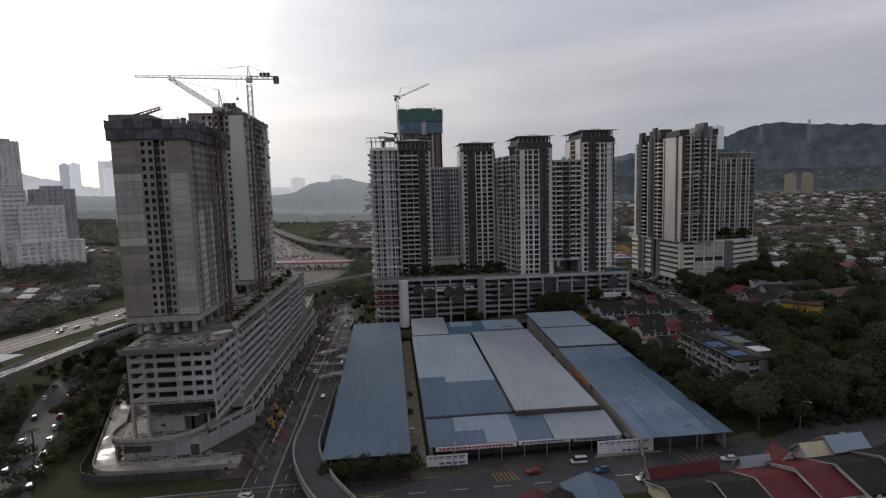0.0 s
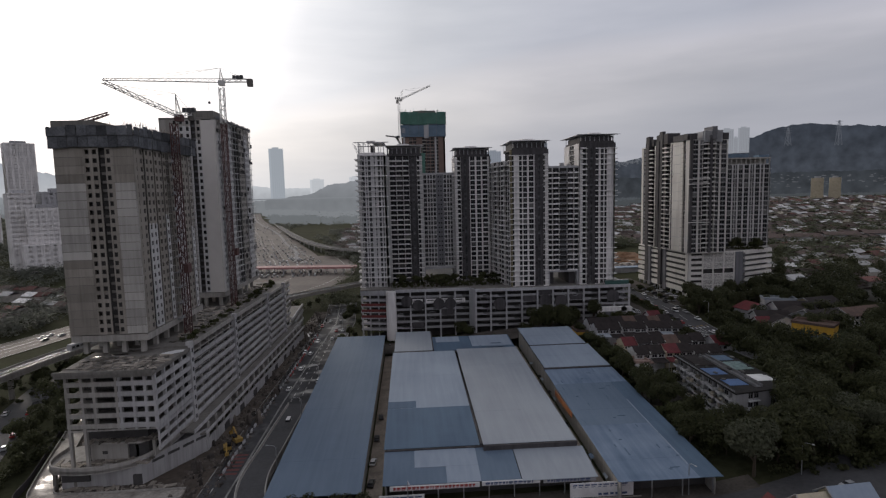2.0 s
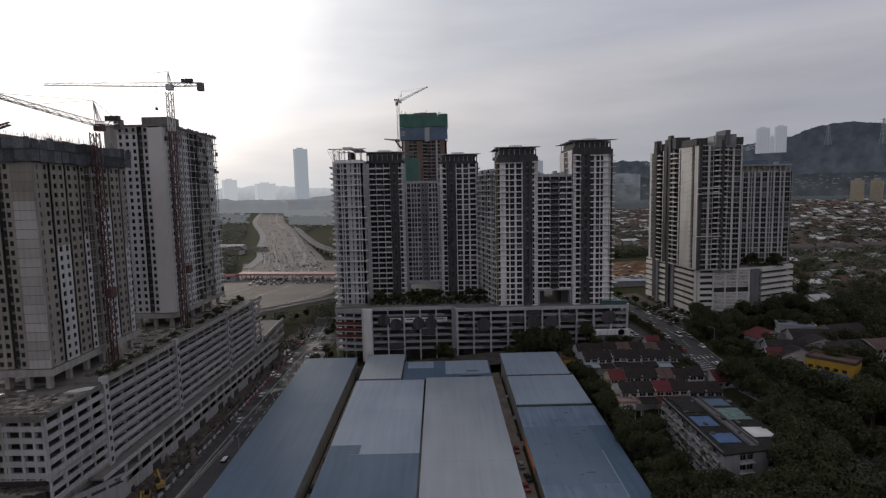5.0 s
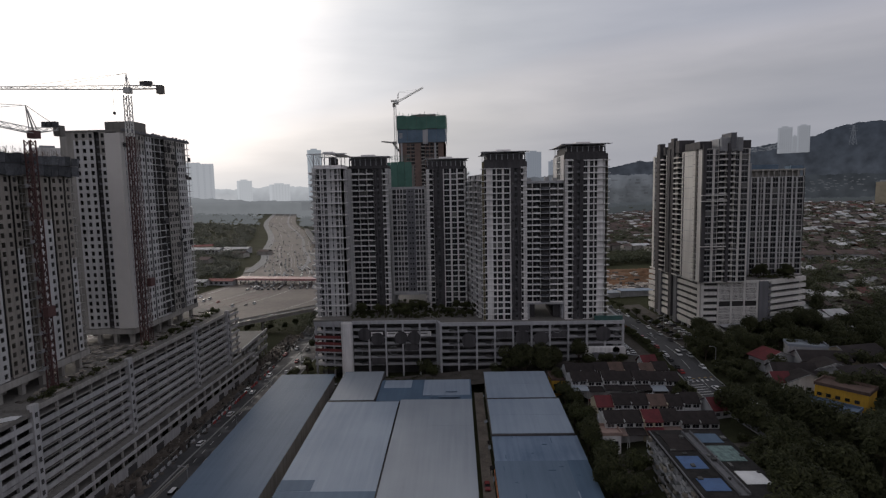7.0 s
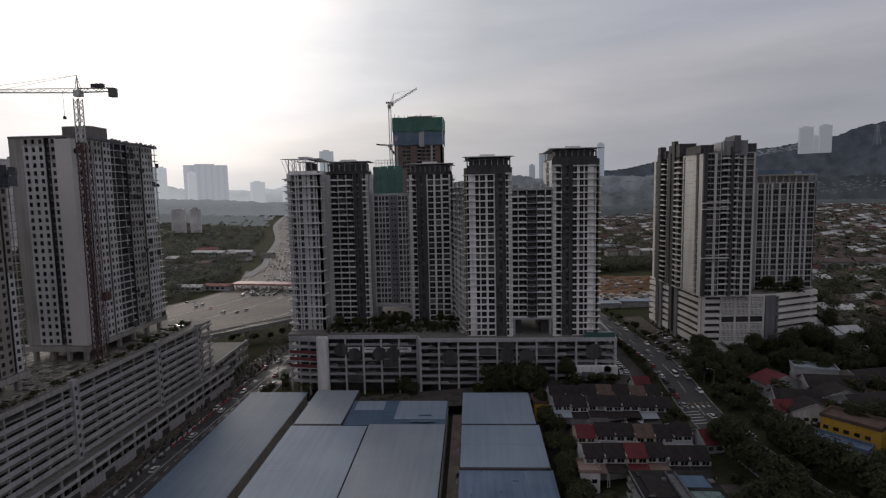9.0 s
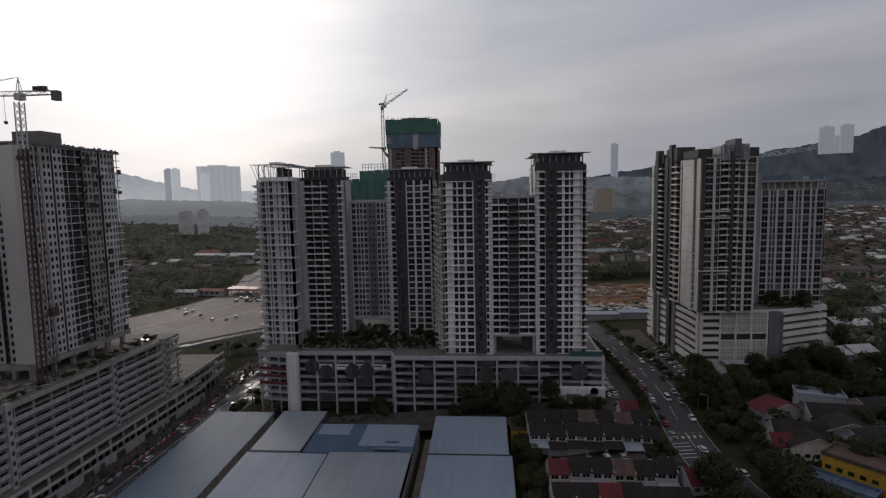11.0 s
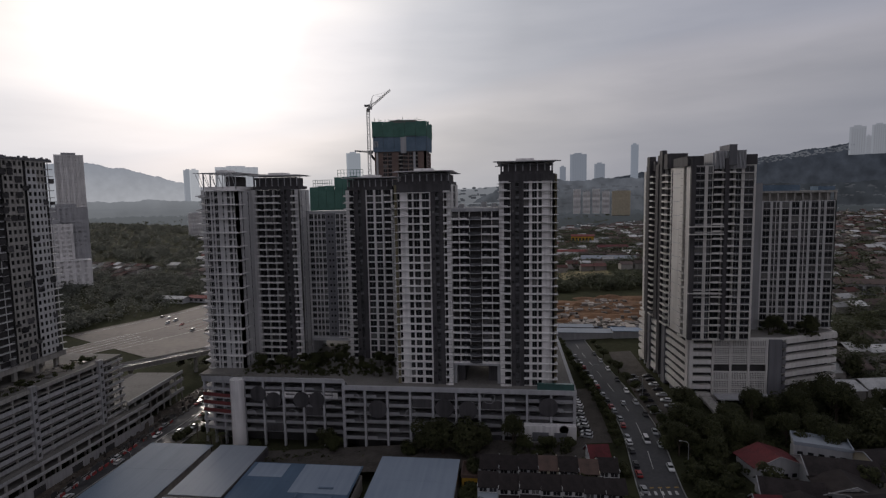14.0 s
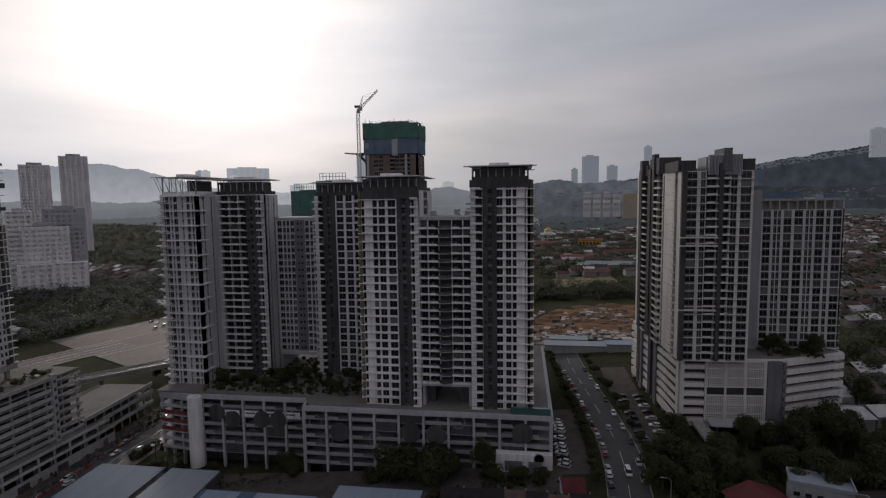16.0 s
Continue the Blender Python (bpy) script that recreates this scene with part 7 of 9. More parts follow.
    for i in range(n):
        x, y = x0 + (x1 - x0) * (i + 0.5) / n, y0 + (y1 - y0) * (i + 0.5) / n
        b.box(x - 0.8, y - 2.2, 0, x + 0.8, y + 2.2, 2.8)
        c.box(x - 0.4, y - 7, 0, x + 0.4, y - 6.2, 6.7)
        c.box(x - 0.4, y + 6.2, 0, x + 0.4, y + 7, 6.7)
    pieces("booth", b, WHITE, T)
    pieces("post", c, STEEL, T)


highway()


# ---------------------------------------------------------------- houses
def gable(mb, x0, y0, x1, y1, z, h, over=0.5, along="x", t=0.18):
    """Two roof slopes with thickness; the ridge runs along x or y."""
    if along == "x":
        ym = (y0 + y1) / 2
        for ya, s in ((y0 - over, 1), (y1 + over, -1)):
            a, b = (x0 - over, x1 + over)
            lo = z - over * h / ((y1 - y0) / 2)
            p = [(a, ya, lo), (b, ya, lo), (b, ym, z + h), (a, ym, z + h)]
            if s < 0:
                p = [p[1], p[0], p[3], p[2]]
            mb.hexa([(q[0], q[1], q[2]) for q in p] + [(q[0], q[1], q[2] + t) for q in p])
    else:
        xm = (x0 + x1) / 2
        for xa, s in ((x0 - over, 1), (x1 + over, -1)):
            lo = z - over * h / ((x1 - x0) / 2)
            p = [(xa, y1 + over, lo), (xa, y0 - over, lo), (xm, y0 - over, z + h), (xm, y1 + over, z + h)]
            if s < 0:
                p = [p[1], p[0], p[3], p[2]]
            mb.hexa([(q[0], q[1], q[2]) for q in p] + [(q[0], q[1], q[2] + t) for q in p])


def house_unit(label, roofm, wallm, porchm, w=6.3, d=9.0):
    T = thing("terrace_house", label, "house", 0, 0, 0, "terrace houses")
    def add(nm, mb, m, lab=""):
        ob = new(nm, mb.mesh(nm, m))
        ob.parent = T
        return tagged(ob, lab)
    q = MB()
    q.box(-w / 2, -d / 2, -2, w / 2, d / 2, 5.3)
    for s in (-1, 1):
        k = len(q.v)
        q.v += [(s * (w / 2 - 0.05), -d / 2, 5.3), (s * (w / 2 - 0.05), d / 2, 5.3), (s * (w / 2 - 0.05), 0, 7.6)]
        q.f.append((k, k + 1, k + 2))
    add("wall", q, wallm)
    q = MB()
    gable(q, -w / 2 + 0.45, -d / 2, w / 2 - 0.45, d / 2, 5.3, 2.4, 0.5)
    add("roof", q, roofm)
    q = MB()
    q.box(-w / 2 - 0.1, -d / 2 - 0.3, 4.9, -w / 2 + 0.12, d / 2 + 0.3, 5.9)
    add("party_wall", q, wallm)
    for s in (-1, 1):
        for x0, x1 in ((-2.5, -0.4), (0.5, 2.6)):
            g = MB()
            g.box(x0, s * d / 2 - 0.05, 3.6, x1, s * d / 2 + 0.05, 4.75)
            wdw = add("window", g, GLASS)
            f = MB()
            f.box(x0 - 0.1, s * d / 2 - 0.08, 3.45, x1 + 0.1, s * d / 2 + 0.12, 3.58)
            f.box((x0 + x1) / 2 - 0.04, s * d / 2 - 0.07, 3.6, (x0 + x1) / 2 + 0.04, s * d / 2 + 0.08, 4.75)
            ob = new("sill", f.mesh("sill", WHITE))
            ob.parent = wdw
    q = MB()
    q.hexa([(-w / 2 + 0.1, -d / 2 - 4.6, 2.5), (w / 2 - 0.1, -d / 2 - 4.6, 2.5), (w / 2 - 0.1, -d / 2, 3.2), (-w / 2 + 0.1, -d / 2, 3.2),
            (-w / 2 + 0.1, -d / 2 - 4.6, 2.65), (w / 2 - 0.1, -d / 2 - 4.6, 2.65), (w / 2 - 0.1, -d / 2, 3.35), (-w / 2 + 0.1, -d / 2, 3.35)])
    add("porch_roof", q, porchm)
    for x in (-w / 2 + 0.2, w / 2 - 0.4):
        q = MB()
        q.box(x, -d / 2 - 4.5, -2, x + 0.2, -d / 2 - 4.3, 2.5)
        add("porch_post", q, wallm)
    q = MB()
    q.box(-w / 2, d / 2, -2, w / 2, d / 2 + 2.6, 2.6)
    add("kitchen_wing", q, GREYW)
    return T


CREAM = mat("cream_plaster", (0.5, 0.44, 0.32), (0.34, 0.3, 0.22), 0.8, streak=0.2)
H_KINDS = [house_unit("white terrace house with a dark tiled roof", TILE_K, PLASTER, TILE_K), house_unit("grey terrace house with a dark roof and pale porch", TILE_K, GREYW, SHEET_G),
           house_unit("cream terrace house with a red metal roof", TILE_R, CREAM, TILE_R), house_unit("white terrace house with a blue porch sheet", TILE_K, PLASTER, SHEET_W),
           house_unit("cream terrace house with a brown tiled roof", TILE_T, CREAM, TILE_K), house_unit("white terrace house with a faded red porch", TILE_K, PLASTER, BRICK)]
rng = random.Random(8)
made = [False] * 6
for x0, x1, y, rot, reds in ((76, 116, 169, 180, ()), (76, 120, 157, 0, ()), (80, 114, 132.5, 180, (0,)), (79.5, 117, 118.5, 0, (2,))):
    n = int((x1 - x0) / 6.3)
    zr = ground((x0 + x1) / 2, y)
    for i in range(n + 1):
        x = x0 + i * 6.3
        k = 2 if i in reds else rng.choice((0, 0, 0, 1, 3, 0, 4, 1, 5))
        m = pose(x, y + rng.uniform(-0.8, 0.8), zr + rng.uniform(-0.5, 0.5), 0, 0, rot)
        if not made[k]:
            H_KINDS[k].matrix_world = m
            made[k] = True
        else:
            copy_thing(H_KINDS[k], m)


def villa(label, x, y, w, d, h, rot, roofm, wallm, along="x", flat=False):
    g = ground(x, y)
    T = thing("house", label, "house", x, y, g)
    def add(nm, mb, m):
        ob = new(nm, mb.mesh(nm, m))
        ob.parent = T
    q = MB()
    q.box(-w / 2, -d / 2, -2, w / 2, d / 2, h)
    if not flat:
        k = len(q.v)
        if along == "x":
            q.v += [(-w / 2, -d / 2, h), (-w / 2, d / 2, h), (-w / 2, 0, h + 2.6), (w / 2, -d / 2, h), (w / 2, d / 2, h), (w / 2, 0, h + 2.6)]
        else:
            q.v += [(-w / 2, -d / 2, h), (w / 2, -d / 2, h), (0, -d / 2, h + 2.6), (-w / 2, d / 2, h), (w / 2, d / 2, h), (0, d / 2, h + 2.6)]
        q.f += [(k, k + 1, k + 2), (k + 3, k + 5, k + 4)]
    add("wall", q, wallm)
    q = MB()
    if flat:
        q.box(-w / 2 - 0.3, -d / 2 - 0.3, h, w / 2 + 0.3, d / 2 + 0.3, h + 0.2)
        for a in ((-w / 2 - .3, -d / 2 - .3, w / 2 + .3, -d / 2), (-w / 2 - .3, d / 2, w / 2 + .3, d / 2 + .3), (-w / 2 - .3, -d / 2, -w / 2, d / 2), (w / 2, -d / 2, w / 2 + .3, d / 2)):
            q.box(a[0], a[1], h + 0.2, a[2], a[3], h + 1.1)
    else:
        gable(q, -w / 2, -d / 2, w / 2, d / 2, h, 2.7, 0.8, along)
    add("roof", q, roofm)
    if not flat:
        q = MB()
        for s in (-1, 1):
            if along == "y":
                q.beam((s * (w / 2 + 0.8), -d / 2 - 0.85, h - 0.3), (0, -d / 2 - 0.85, h + 2.9), 0.14)
            else:
                q.beam((-w / 2 - 0.85, s * (d / 2 + 0.8), h - 0.3), (-w / 2 - 0.85, 0, h + 2.9), 0.14)
        add("fascia", q, SPAND)
    for x0 in np.arange(-w / 2 + 0.8, w / 2 - 1.8, 2.8):
        for z in ((0.9, 3.8) if h > 5 else (0.9,)):
            for yy in (-d / 2, d / 2):
                b = MB()
                b.box(x0, yy - 0.05, z, x0 + 1.5, yy + 0.05, z + 1.2)
                add("window", b, GLASS)
    T.rotation_euler = (0, 0, radians(rot))
    return T


villa("house with a faded red metal gable roof", 162, 168, 15, 9, 5.0, 12, TILE_R, GREYW, "y")
villa("white house with a blue metal shed roof", 180, 174, 15, 8, 7, -18, SHEET_G, GREYW, flat=True)
villa("house with dark tiled gable roof", 178, 161, 18, 11, 6, -8, TILE_K, GREYW)
villa("house with a dark tiled roof and white end gable", 175, 151, 15, 9, 5.5, -8, TILE_K, WHITE, "y")
villa("house with dark tiled roof and cream walls", 196, 166, 18, 13, 6, 12, TILE_K, CREAM)
villa("low house with dark tiled gable and white fascia", 160, 151, 15, 9, 5, -10, TILE_K, GREYW, "x")
villa("low house with dark tiled gable and white fascia", 160, 142.5, 14, 7, 4.5, -6, TILE_K, WHITE, "y")
villa("small house with red lean-to roof", 151.5, 145, 6, 6, 4, 0, TILE_R, WHITE)
villa("house with dark tiled roof among trees", 181, 143, 22, 13, 6, 12, TILE_K, GREYW)
villa("house with a long brown roof", 200, 145, 22, 11, 5.5, 12, TILE_T, WHITE)
T = villa("yellow flat-roofed building with terracotta deck", 164, 126, 16, 9.5, 7.5, -50, TILE_T, YELLOW, flat=True)
villa("low blue metal lean-to shed", 155.8, 121.5, 17, 5.5, 3.0, -50, SHEET_W, GREYW, flat=True)
villa("small pavilion with a red hipped roof", 112, 178, 6, 6, 3, 10, TILE_R, WHITE)
villa("shop house with yellow end wall and blue awning", 70.5, 170, 7, 9, 6.5, 0, TILE_T, YELLOW, flat=True)
villa("white end house with pink roof terrace", 77, 112.5, 6, 7, 7, 0, mat("pink_roof_screed", (0.34, 0.24, 0.2), (0.24, 0.17, 0.15), 0.8), WHITE, flat=True)
villa("end house with a wide red metal roof", 119.5, 128, 7, 9, 3.4, 8, TILE_R, GREYW)
# houses beside the front road
for a in (("house with dark tiled roof behind a hedge", 38, 6.5, 13, 18, 3.2, 4, TILE_K, CREAM, "x"), ("house with a dark metal roof", 50.5, 6.5, 10.5, 18, 3.2, 4, TILE_K, GREYW, "x"),
          ("house under a bright red metal roof", 62, 7.5, 10.5, 18, 3.2, 4, TILE_R, WHITE, "x"), ("house under a red corrugated roof", 72.8, 8, 9.5, 18, 3.4, 4, TILE_R, WHITE, "x"),
          ("house with dark roof and white wall", 85, 7, 12, 18, 2.4, 4, TILE_K, WHITE, "x"), ("house with a dark tiled roof and cream walls", 99, 7.5, 13, 18, 2.0, 4, TILE_K, CREAM, "x"),
          ("low lean-to with pink red roof", 42, 17.6, 20, 3.2, 3, 4, TILE_R, GREYW, "x"), ("low shed with pale green roof", 64, 18.6, 8, 3.6, 3, 4, SHEET_G, GREYW, "x"),
          ("shop under a blue metal roof", 13, 8, 13, 12, 5, -6, SHEET_B, GREYW, "y"), ("small house with a faded red roof", -2, 5, 10, 9, 4.5, 0, TILE_R, GREYW, "y"), ("house with a dark tiled roof", 4, 2, 10, 12, 5, 0, TILE_K, GREYW, "y"),
          ("small house with a lavender metal roof", 92, 20, 11, 6, 3, 4, SHEET_L, CREAM, "x"), ("small house with a beige flat roof", 82, 19, 8, 5, 3, 4, CREAM, GREYW, "x"), ("small house with a red roof", 73, 19.5, 6, 5, 3, 4, TILE_R, WHITE, "y")):
    villa(*a)


def flats():
    """The four-storey walk-up block with a cluttered roof."""
    T = thing("apartment_block", "weathered four-storey white flats with cluttered balconies and patched roof", "building", 95.5, 74, 9)
    M = {k: MB() for k in ("wall", "dark", "grey", "slab", "rail", "louvre", "mullion", "spandrel", "paint")}
    glass = []
    z0, z1 = 11, 25.4
    for line, bays in (((85.5, 94, 85.5, 54), [(3, "B"), (3, "W"), (3, "B"), (1.4, "S")] * 4), ((85.5, 54, 105.5, 58), [(4, "S"), (2, "W"), (2, "W"), (4, "S"), (2, "W"), (4, "S")]),
                       ((105.5, 58, 105.5, 94), [(3, "B"), (3, "W"), (3, "B"), (1.4, "S")] * 3)):
        F, w = face(*line)
        facade(F, w, z0, z1, 5, bays, M, glass)
    c = MB()
    c.prism([(87.2, 56), (104, 59.6), (104, 93), (87.2, 93)], 6, z1)
    part("inner_body", c, INNER, T)
    b = MB()
    b.prism([(85.6, 54.2), (105.4, 58.2), (105.4, 93.9), (85.6, 93.9)], 5, z0)
    part("base_wall", b, GREYW, T)
    pieces("wall", M["wall"], SPAND, T, "", 30)
    pieces("balcony_slab", M["slab"], GREYW, T, "", 60)
    part("spandrel", M["spandrel"], GREYW, T, "", "stuff")
    part("window_frame", M["mullion"], WINF, T, "", "stuff")
    part("balcony_rail", M["rail"], RAIL, T, "", "stuff")
    panes(T, glass, 120)
    rr = random.Random(5)
    q = MB()
    for k in range(44):
        y, z = rr.uniform(55, 92), z0 + 2.88 * rr.randrange(5) + rr.uniform(0.3, 1.4)
        q.box(84.3, y, z, 85.0, y + rr.uniform(0.6, 2.2), z + rr.uniform(0.4, 1.3))
    pieces("balcony_clutter", q, mat("balcony_clutter", (0.3, 0.26, 0.22), (0.12, 0.13, 0.1), 0.8, rnd="object", rvar=0.8), T)
    r = MB()
    r.prism([(84.6, 53), (106.4, 57), (106.4, 95), (84.6, 95)], z1, z1 + 0.5)
    part("roof", r, mat("black_roof_felt", (0.035, 0.033, 0.032), (0.015, 0.015, 0.015), 0.9, s1=0.3, s2=1.2, bump=0.4, spec=0.1), T)
    gap = MB()
    gap.box(94.2, 58, z1 + .5, 94.5, 93, z1 + 1.3)
    gap.box(96.6, 58, z1 + .5, 96.9, 93, z1 + 1.3)
    gap.box(84.7, 54, z1 + .5, 85.0, 94, z1 + .9)
    pieces("roof_kerb", gap, MIDG, T)
    tarp = mat("faded_blue_tarpaulin", (0.06, 0.125, 0.27), (0.04, 0.08, 0.18), 0.6, s1=0.4, s2=3, bump=0.4)
    teal = mat("patched_teal_sheet", (0.15, 0.23, 0.22), (0.04, 0.06, 0.06), 0.7, s1=0.9, s2=2.5, runs=True)
    for nm, m, x0, y0, x1, y1, h in (("blue_sheet", tarp, 87, 60, 93.4, 66, .12), ("blue_sheet", tarp, 86.5, 71, 92.8, 78, .12), ("white_sheet", SIGN_W, 98.5, 63, 105, 69.5, .16), ("teal_sheet", teal, 97.6, 75, 105, 84, .2),
                                     ("teal_sheet", SHEET_D, 97.4, 86, 104, 92, .2), ("yellow_beam", LINE_Y, 96.9, 60, 97.2, 88, .7), ("dark_sheet", TILE_K, 87, 81, 93.8, 92, .25), ("dark_sheet", MIDG, 94.6, 58, 96.5, 93, .05)):
        s = MB()
        s.hexa([(x0, y0, z1 + .5), (x1, y0, z1 + .5), (x1, y1, z1 + .5), (x0, y1, z1 + .5), (x0, y0, z1 + .5 + h), (x1, y0, z1 + .5 + h * .6), (x1, y1, z1 + .5 + h * .6), (x0, y1, z1 + .5 + h)])
        part(nm, s, m, T)
    q = MB()
    for k in range(14):
        x, y = rr.uniform(86, 105), rr.uniform(58, 93)
        q.box(x, y, z1 + .62, x + rr.uniform(.4, 1.6), y + rr.uniform(.4, 2.2), z1 + .8 + rr.uniform(0, .5))
    pieces("roof_clutter", q, mat("roof_clutter", (0.1, 0.1, 0.095), (0.03, 0.03, 0.03), 0.8, rnd="object", rvar=0.8), T)
    T.location = Vector(T.location) + Vector((0.5, 4.5, -5.4))


flats()


# ---------------------------------------------------------------- vehicles
def car_kind(label, paint, van=False):
    T = thing("car", label, "car", 0, 0, 0, "cars")
    L, W = (4.4, 1.75) if not van else (4.9, 1.85)
    def add(nm, mb, m, par=None):
        ob = new(nm, mb.mesh(nm, m))
        ob.parent = par or T
        return ob
    prof = [(-L / 2, 0.35), (-L / 2, 0.85), (-L / 2 + 0.15, 1.0), (L / 2 - 1.2, 0.98), (L / 2 - 0.15, 0.78), (L / 2, 0.6), (L / 2, 0.35)]
    q = MB()
    k = len(prof)
    q.v = [(-W / 2, y, z) for y, z in prof] + [(W / 2, y, z) for y, z in prof]
    q.f = [tuple(range(k - 1, -1, -1)), tuple(range(k, 2 * k))] + [(i, (i + 1) % k, k + (i + 1) % k, k + i) for i in range(k)]
    body = add("body", q, paint)
    hz = 1.48 if not van else 1.95
    a, b, c, d = (-L / 2 + 0.2, L / 2 - 1.1, -L / 2 + 0.65, L / 2 - 2.0) if not van else (-L / 2 + 0.05, L / 2 - 0.7, -L / 2 + 0.15, L / 2 - 1.4)
    q = MB()
    q.hexa([(-W / 2 + .06, a, .97), (W / 2 - .06, a, .97), (W / 2 - .06, b, .95), (-W / 2 + .06, b, .95), (-W / 2 + .25, c, hz - .08), (W / 2 - .25, c, hz - .08), (W / 2 - .25, d, hz - .08), (-W / 2 + .25, d, hz - .08)])
    add("window", q, GLASS)
    q = MB()
    q.box(-W / 2 + .22, c - 0.05, hz - .08, W / 2 - .22, d + 0.05, hz)
    add("roof", q, paint)
    for x in (-W / 2 + 0.02, W / 2 - 0.22):
        for y in (-L / 2 + 0.85, L / 2 - 0.85):
            q = MB()
            n = 10
            q.v = [(x, y + .32 * math.cos(2 * math.pi * i / n), .32 + .32 * math.sin(2 * math.pi * i / n)) for i in range(n)] + [(x + .2, y + .32 * math.cos(2 * math.pi * i / n), .32 + .32 * math.sin(2 * math.pi * i / n)) for i in range(n)]
            q.f = [tuple(range(n)), tuple(range(2 * n - 1, n - 1, -1))] + [(i, n + i, n + (i + 1) % n, (i + 1) % n) for i in range(n)]
            add("wheel", q, TYRE)
    return T


CARS = [car_kind("white saloon car on grey asphalt", CARP[0]), car_kind("silver saloon car on grey asphalt", CARP[1]), car_kind("black saloon car on grey asphalt", CARP[2]), car_kind("dark red hatchback on asphalt", CARP[3]), car_kind("blue hatchback car on asphalt", CARP[4]), car_kind("white panel van on asphalt", CARP[0], True)]
used = set()


def put_car(k, x, y, a, lift=0.2, z=None):
    m = pose(x, y, (ground(x, y) if z is None else z) + lift, 0, 0, a)
    if k not in used:
        CARS[k].matrix_world = m
        used.add(k)
    else:
        copy_thing(CARS[k], m)


rng = random.Random(12)
for k, x, y, a in ((0, -93, 27, 92), (4, -101, 27, 88), (0, -112, 24, 90), (4, 23, 27.5, 95), (5, 18, 33.5, 90), (0, 62, 27, 85), (5, 33, 21, 92), (1, 98, 27, 100), (5, -66, 100, 0), (0, -79, 29, 60), (3, 3, 30, 92)):
    put_car(k, x, y, a)
for k in range(8):
    y = 40 + k * 8.3 + rng.uniform(-2, 2)
    put_car(rng.choice((0, 1, 2, 2, 3)), 35 + rng.uniform(-0.9, 1.2), y, rng.choice((0, 180)) + rng.uniform(-15, 15))
    if k % 2:
        put_car(rng.choice((0, 1, 2)), -31 + rng.uniform(-0.3, 0.6), y, rng.uniform(-8, 8))
for k in range(13):
    put_car(rng.choice((0, 0, 1, 2)), 111 + rng.uniform(-0.4, 0.4), 195 + k * 3.1, 70)
for k in range(20):
    y = 160 + k * 7 + rng.uniform(-2, 2)
    x = float(np.interp(y, [150, 206, 260, 300], [127.5, 131, 127, 123]))
    put_car(rng.choice((0, 0, 1, 2, 3)), x - 5.2, y, rng.uniform(-5, 5))
    if k % 2:
        put_car(rng.choice((0, 1, 2)), x + 5.3, y + 3, 180 + rng.uniform(-5, 5))
for k, x, y, a in ((0, 129, 148, 5), (5, 131, 190, 180), (0, 135, 133, 10), (2, 132, 120, 12), (1, 130, 225, 0), (0, 92, 147, 0), (0, 98, 147, 5), (1, 103, 146, -4), (0, 84, 148, 3), (0, 88, 99, 80), (1, 108, 99, 85)):
    put_car(k, x, y, a)
for k in range(9):
    t = k / 8
    put_car(rng.choice((1, 2, 2, 3)), -149 - 36 * t + 4.6, 44 + 88 * t, 22)
    if k % 2:
        put_car(rng.choice((0, 1, 2)), -149 - 36 * t - 4.6, 44 + 88 * t, 22)
for k in range(9):
    x, y = rng.uniform(-225, -110), rng.uniform(390, 535)
    put_car(rng.choice((0, 1, 2, 3, 5)), x, y, rng.choice((0, 180)), 0.45)
for k in range(14):
    t = rng.random()
    x, y = -268 + 40 * t, 190 + 130 * t
    put_car(rng.choice((0, 1, 2)), x + rng.choice((-11, -4, 4, 11)), y, -18 + rng.choice((0, 180)), 0.4)
for k in range(18):
    put_car(rng.choice((0, 1, 2, 3)), -70 + rng.choice((-7, -3.5, 4, 8)), rng.uniform(130, 300), rng.choice((0, 180)))
for k in range(16):
    put_car(rng.choice((0, 0, 1, 2, 2)), 140.5 + (k % 2) * 7, 214 + (k // 2) * 6.2 + rng.uniform(-.6, .6), 90 + rng.uniform(-8, 8), 0.1)
for k in range(16):
    put_car(rng.choice((0, 1, 2, 3)), -44 + k * 3.4, 193 + rng.uniform(-.5, .5), rng.uniform(-6, 6))


def street_lamp(x, y, a, h=9):
    T = thing("street_lamp", "tall grey steel street lamp with a curved arm", "lamp", x, y, ground(x, y), "street lamps")
    q = MB()
    q.beam((0, 0, -0.5), (0, 0, h), 0.13, 0.08)
    ob = new("pole", q.mesh("pole", STEEL))
    ob.parent = T
    q = MB()
    q.beam((0, 0, h), (0.7, 0, h + 0.7), 0.07)
    q.beam((0.7, 0, h + 0.7), (2.4, 0, h + 0.9), 0.06)
    ob = new("arm", q.mesh("arm", STEEL))
    ob.parent = T
    q = MB()
    q.box(2.2, -0.15, h + 0.8, 3.0, 0.15, h + 0.95)
    ob = new("lamp_head", q.mesh("lamp_head", GREYW))
    ob.parent = T
    T.rotation_euler = (0, 0, radians(a))
    return T


L0 = street_lamp(91, 35, -60)
for x, y, a in ((58, 34.5, -80), (-20, 35, -80), (-61, 60, 180), (-61, 100, 180), (-61, 140, 180), (-61, 180, 180), (-61, 230, 180), (139, 170, 180), (139, 230, 180), (121, 250, 0), (30, 15, 80)):
    copy_thing(L0, pose(x, y, ground(x, y), 0, 0, a))


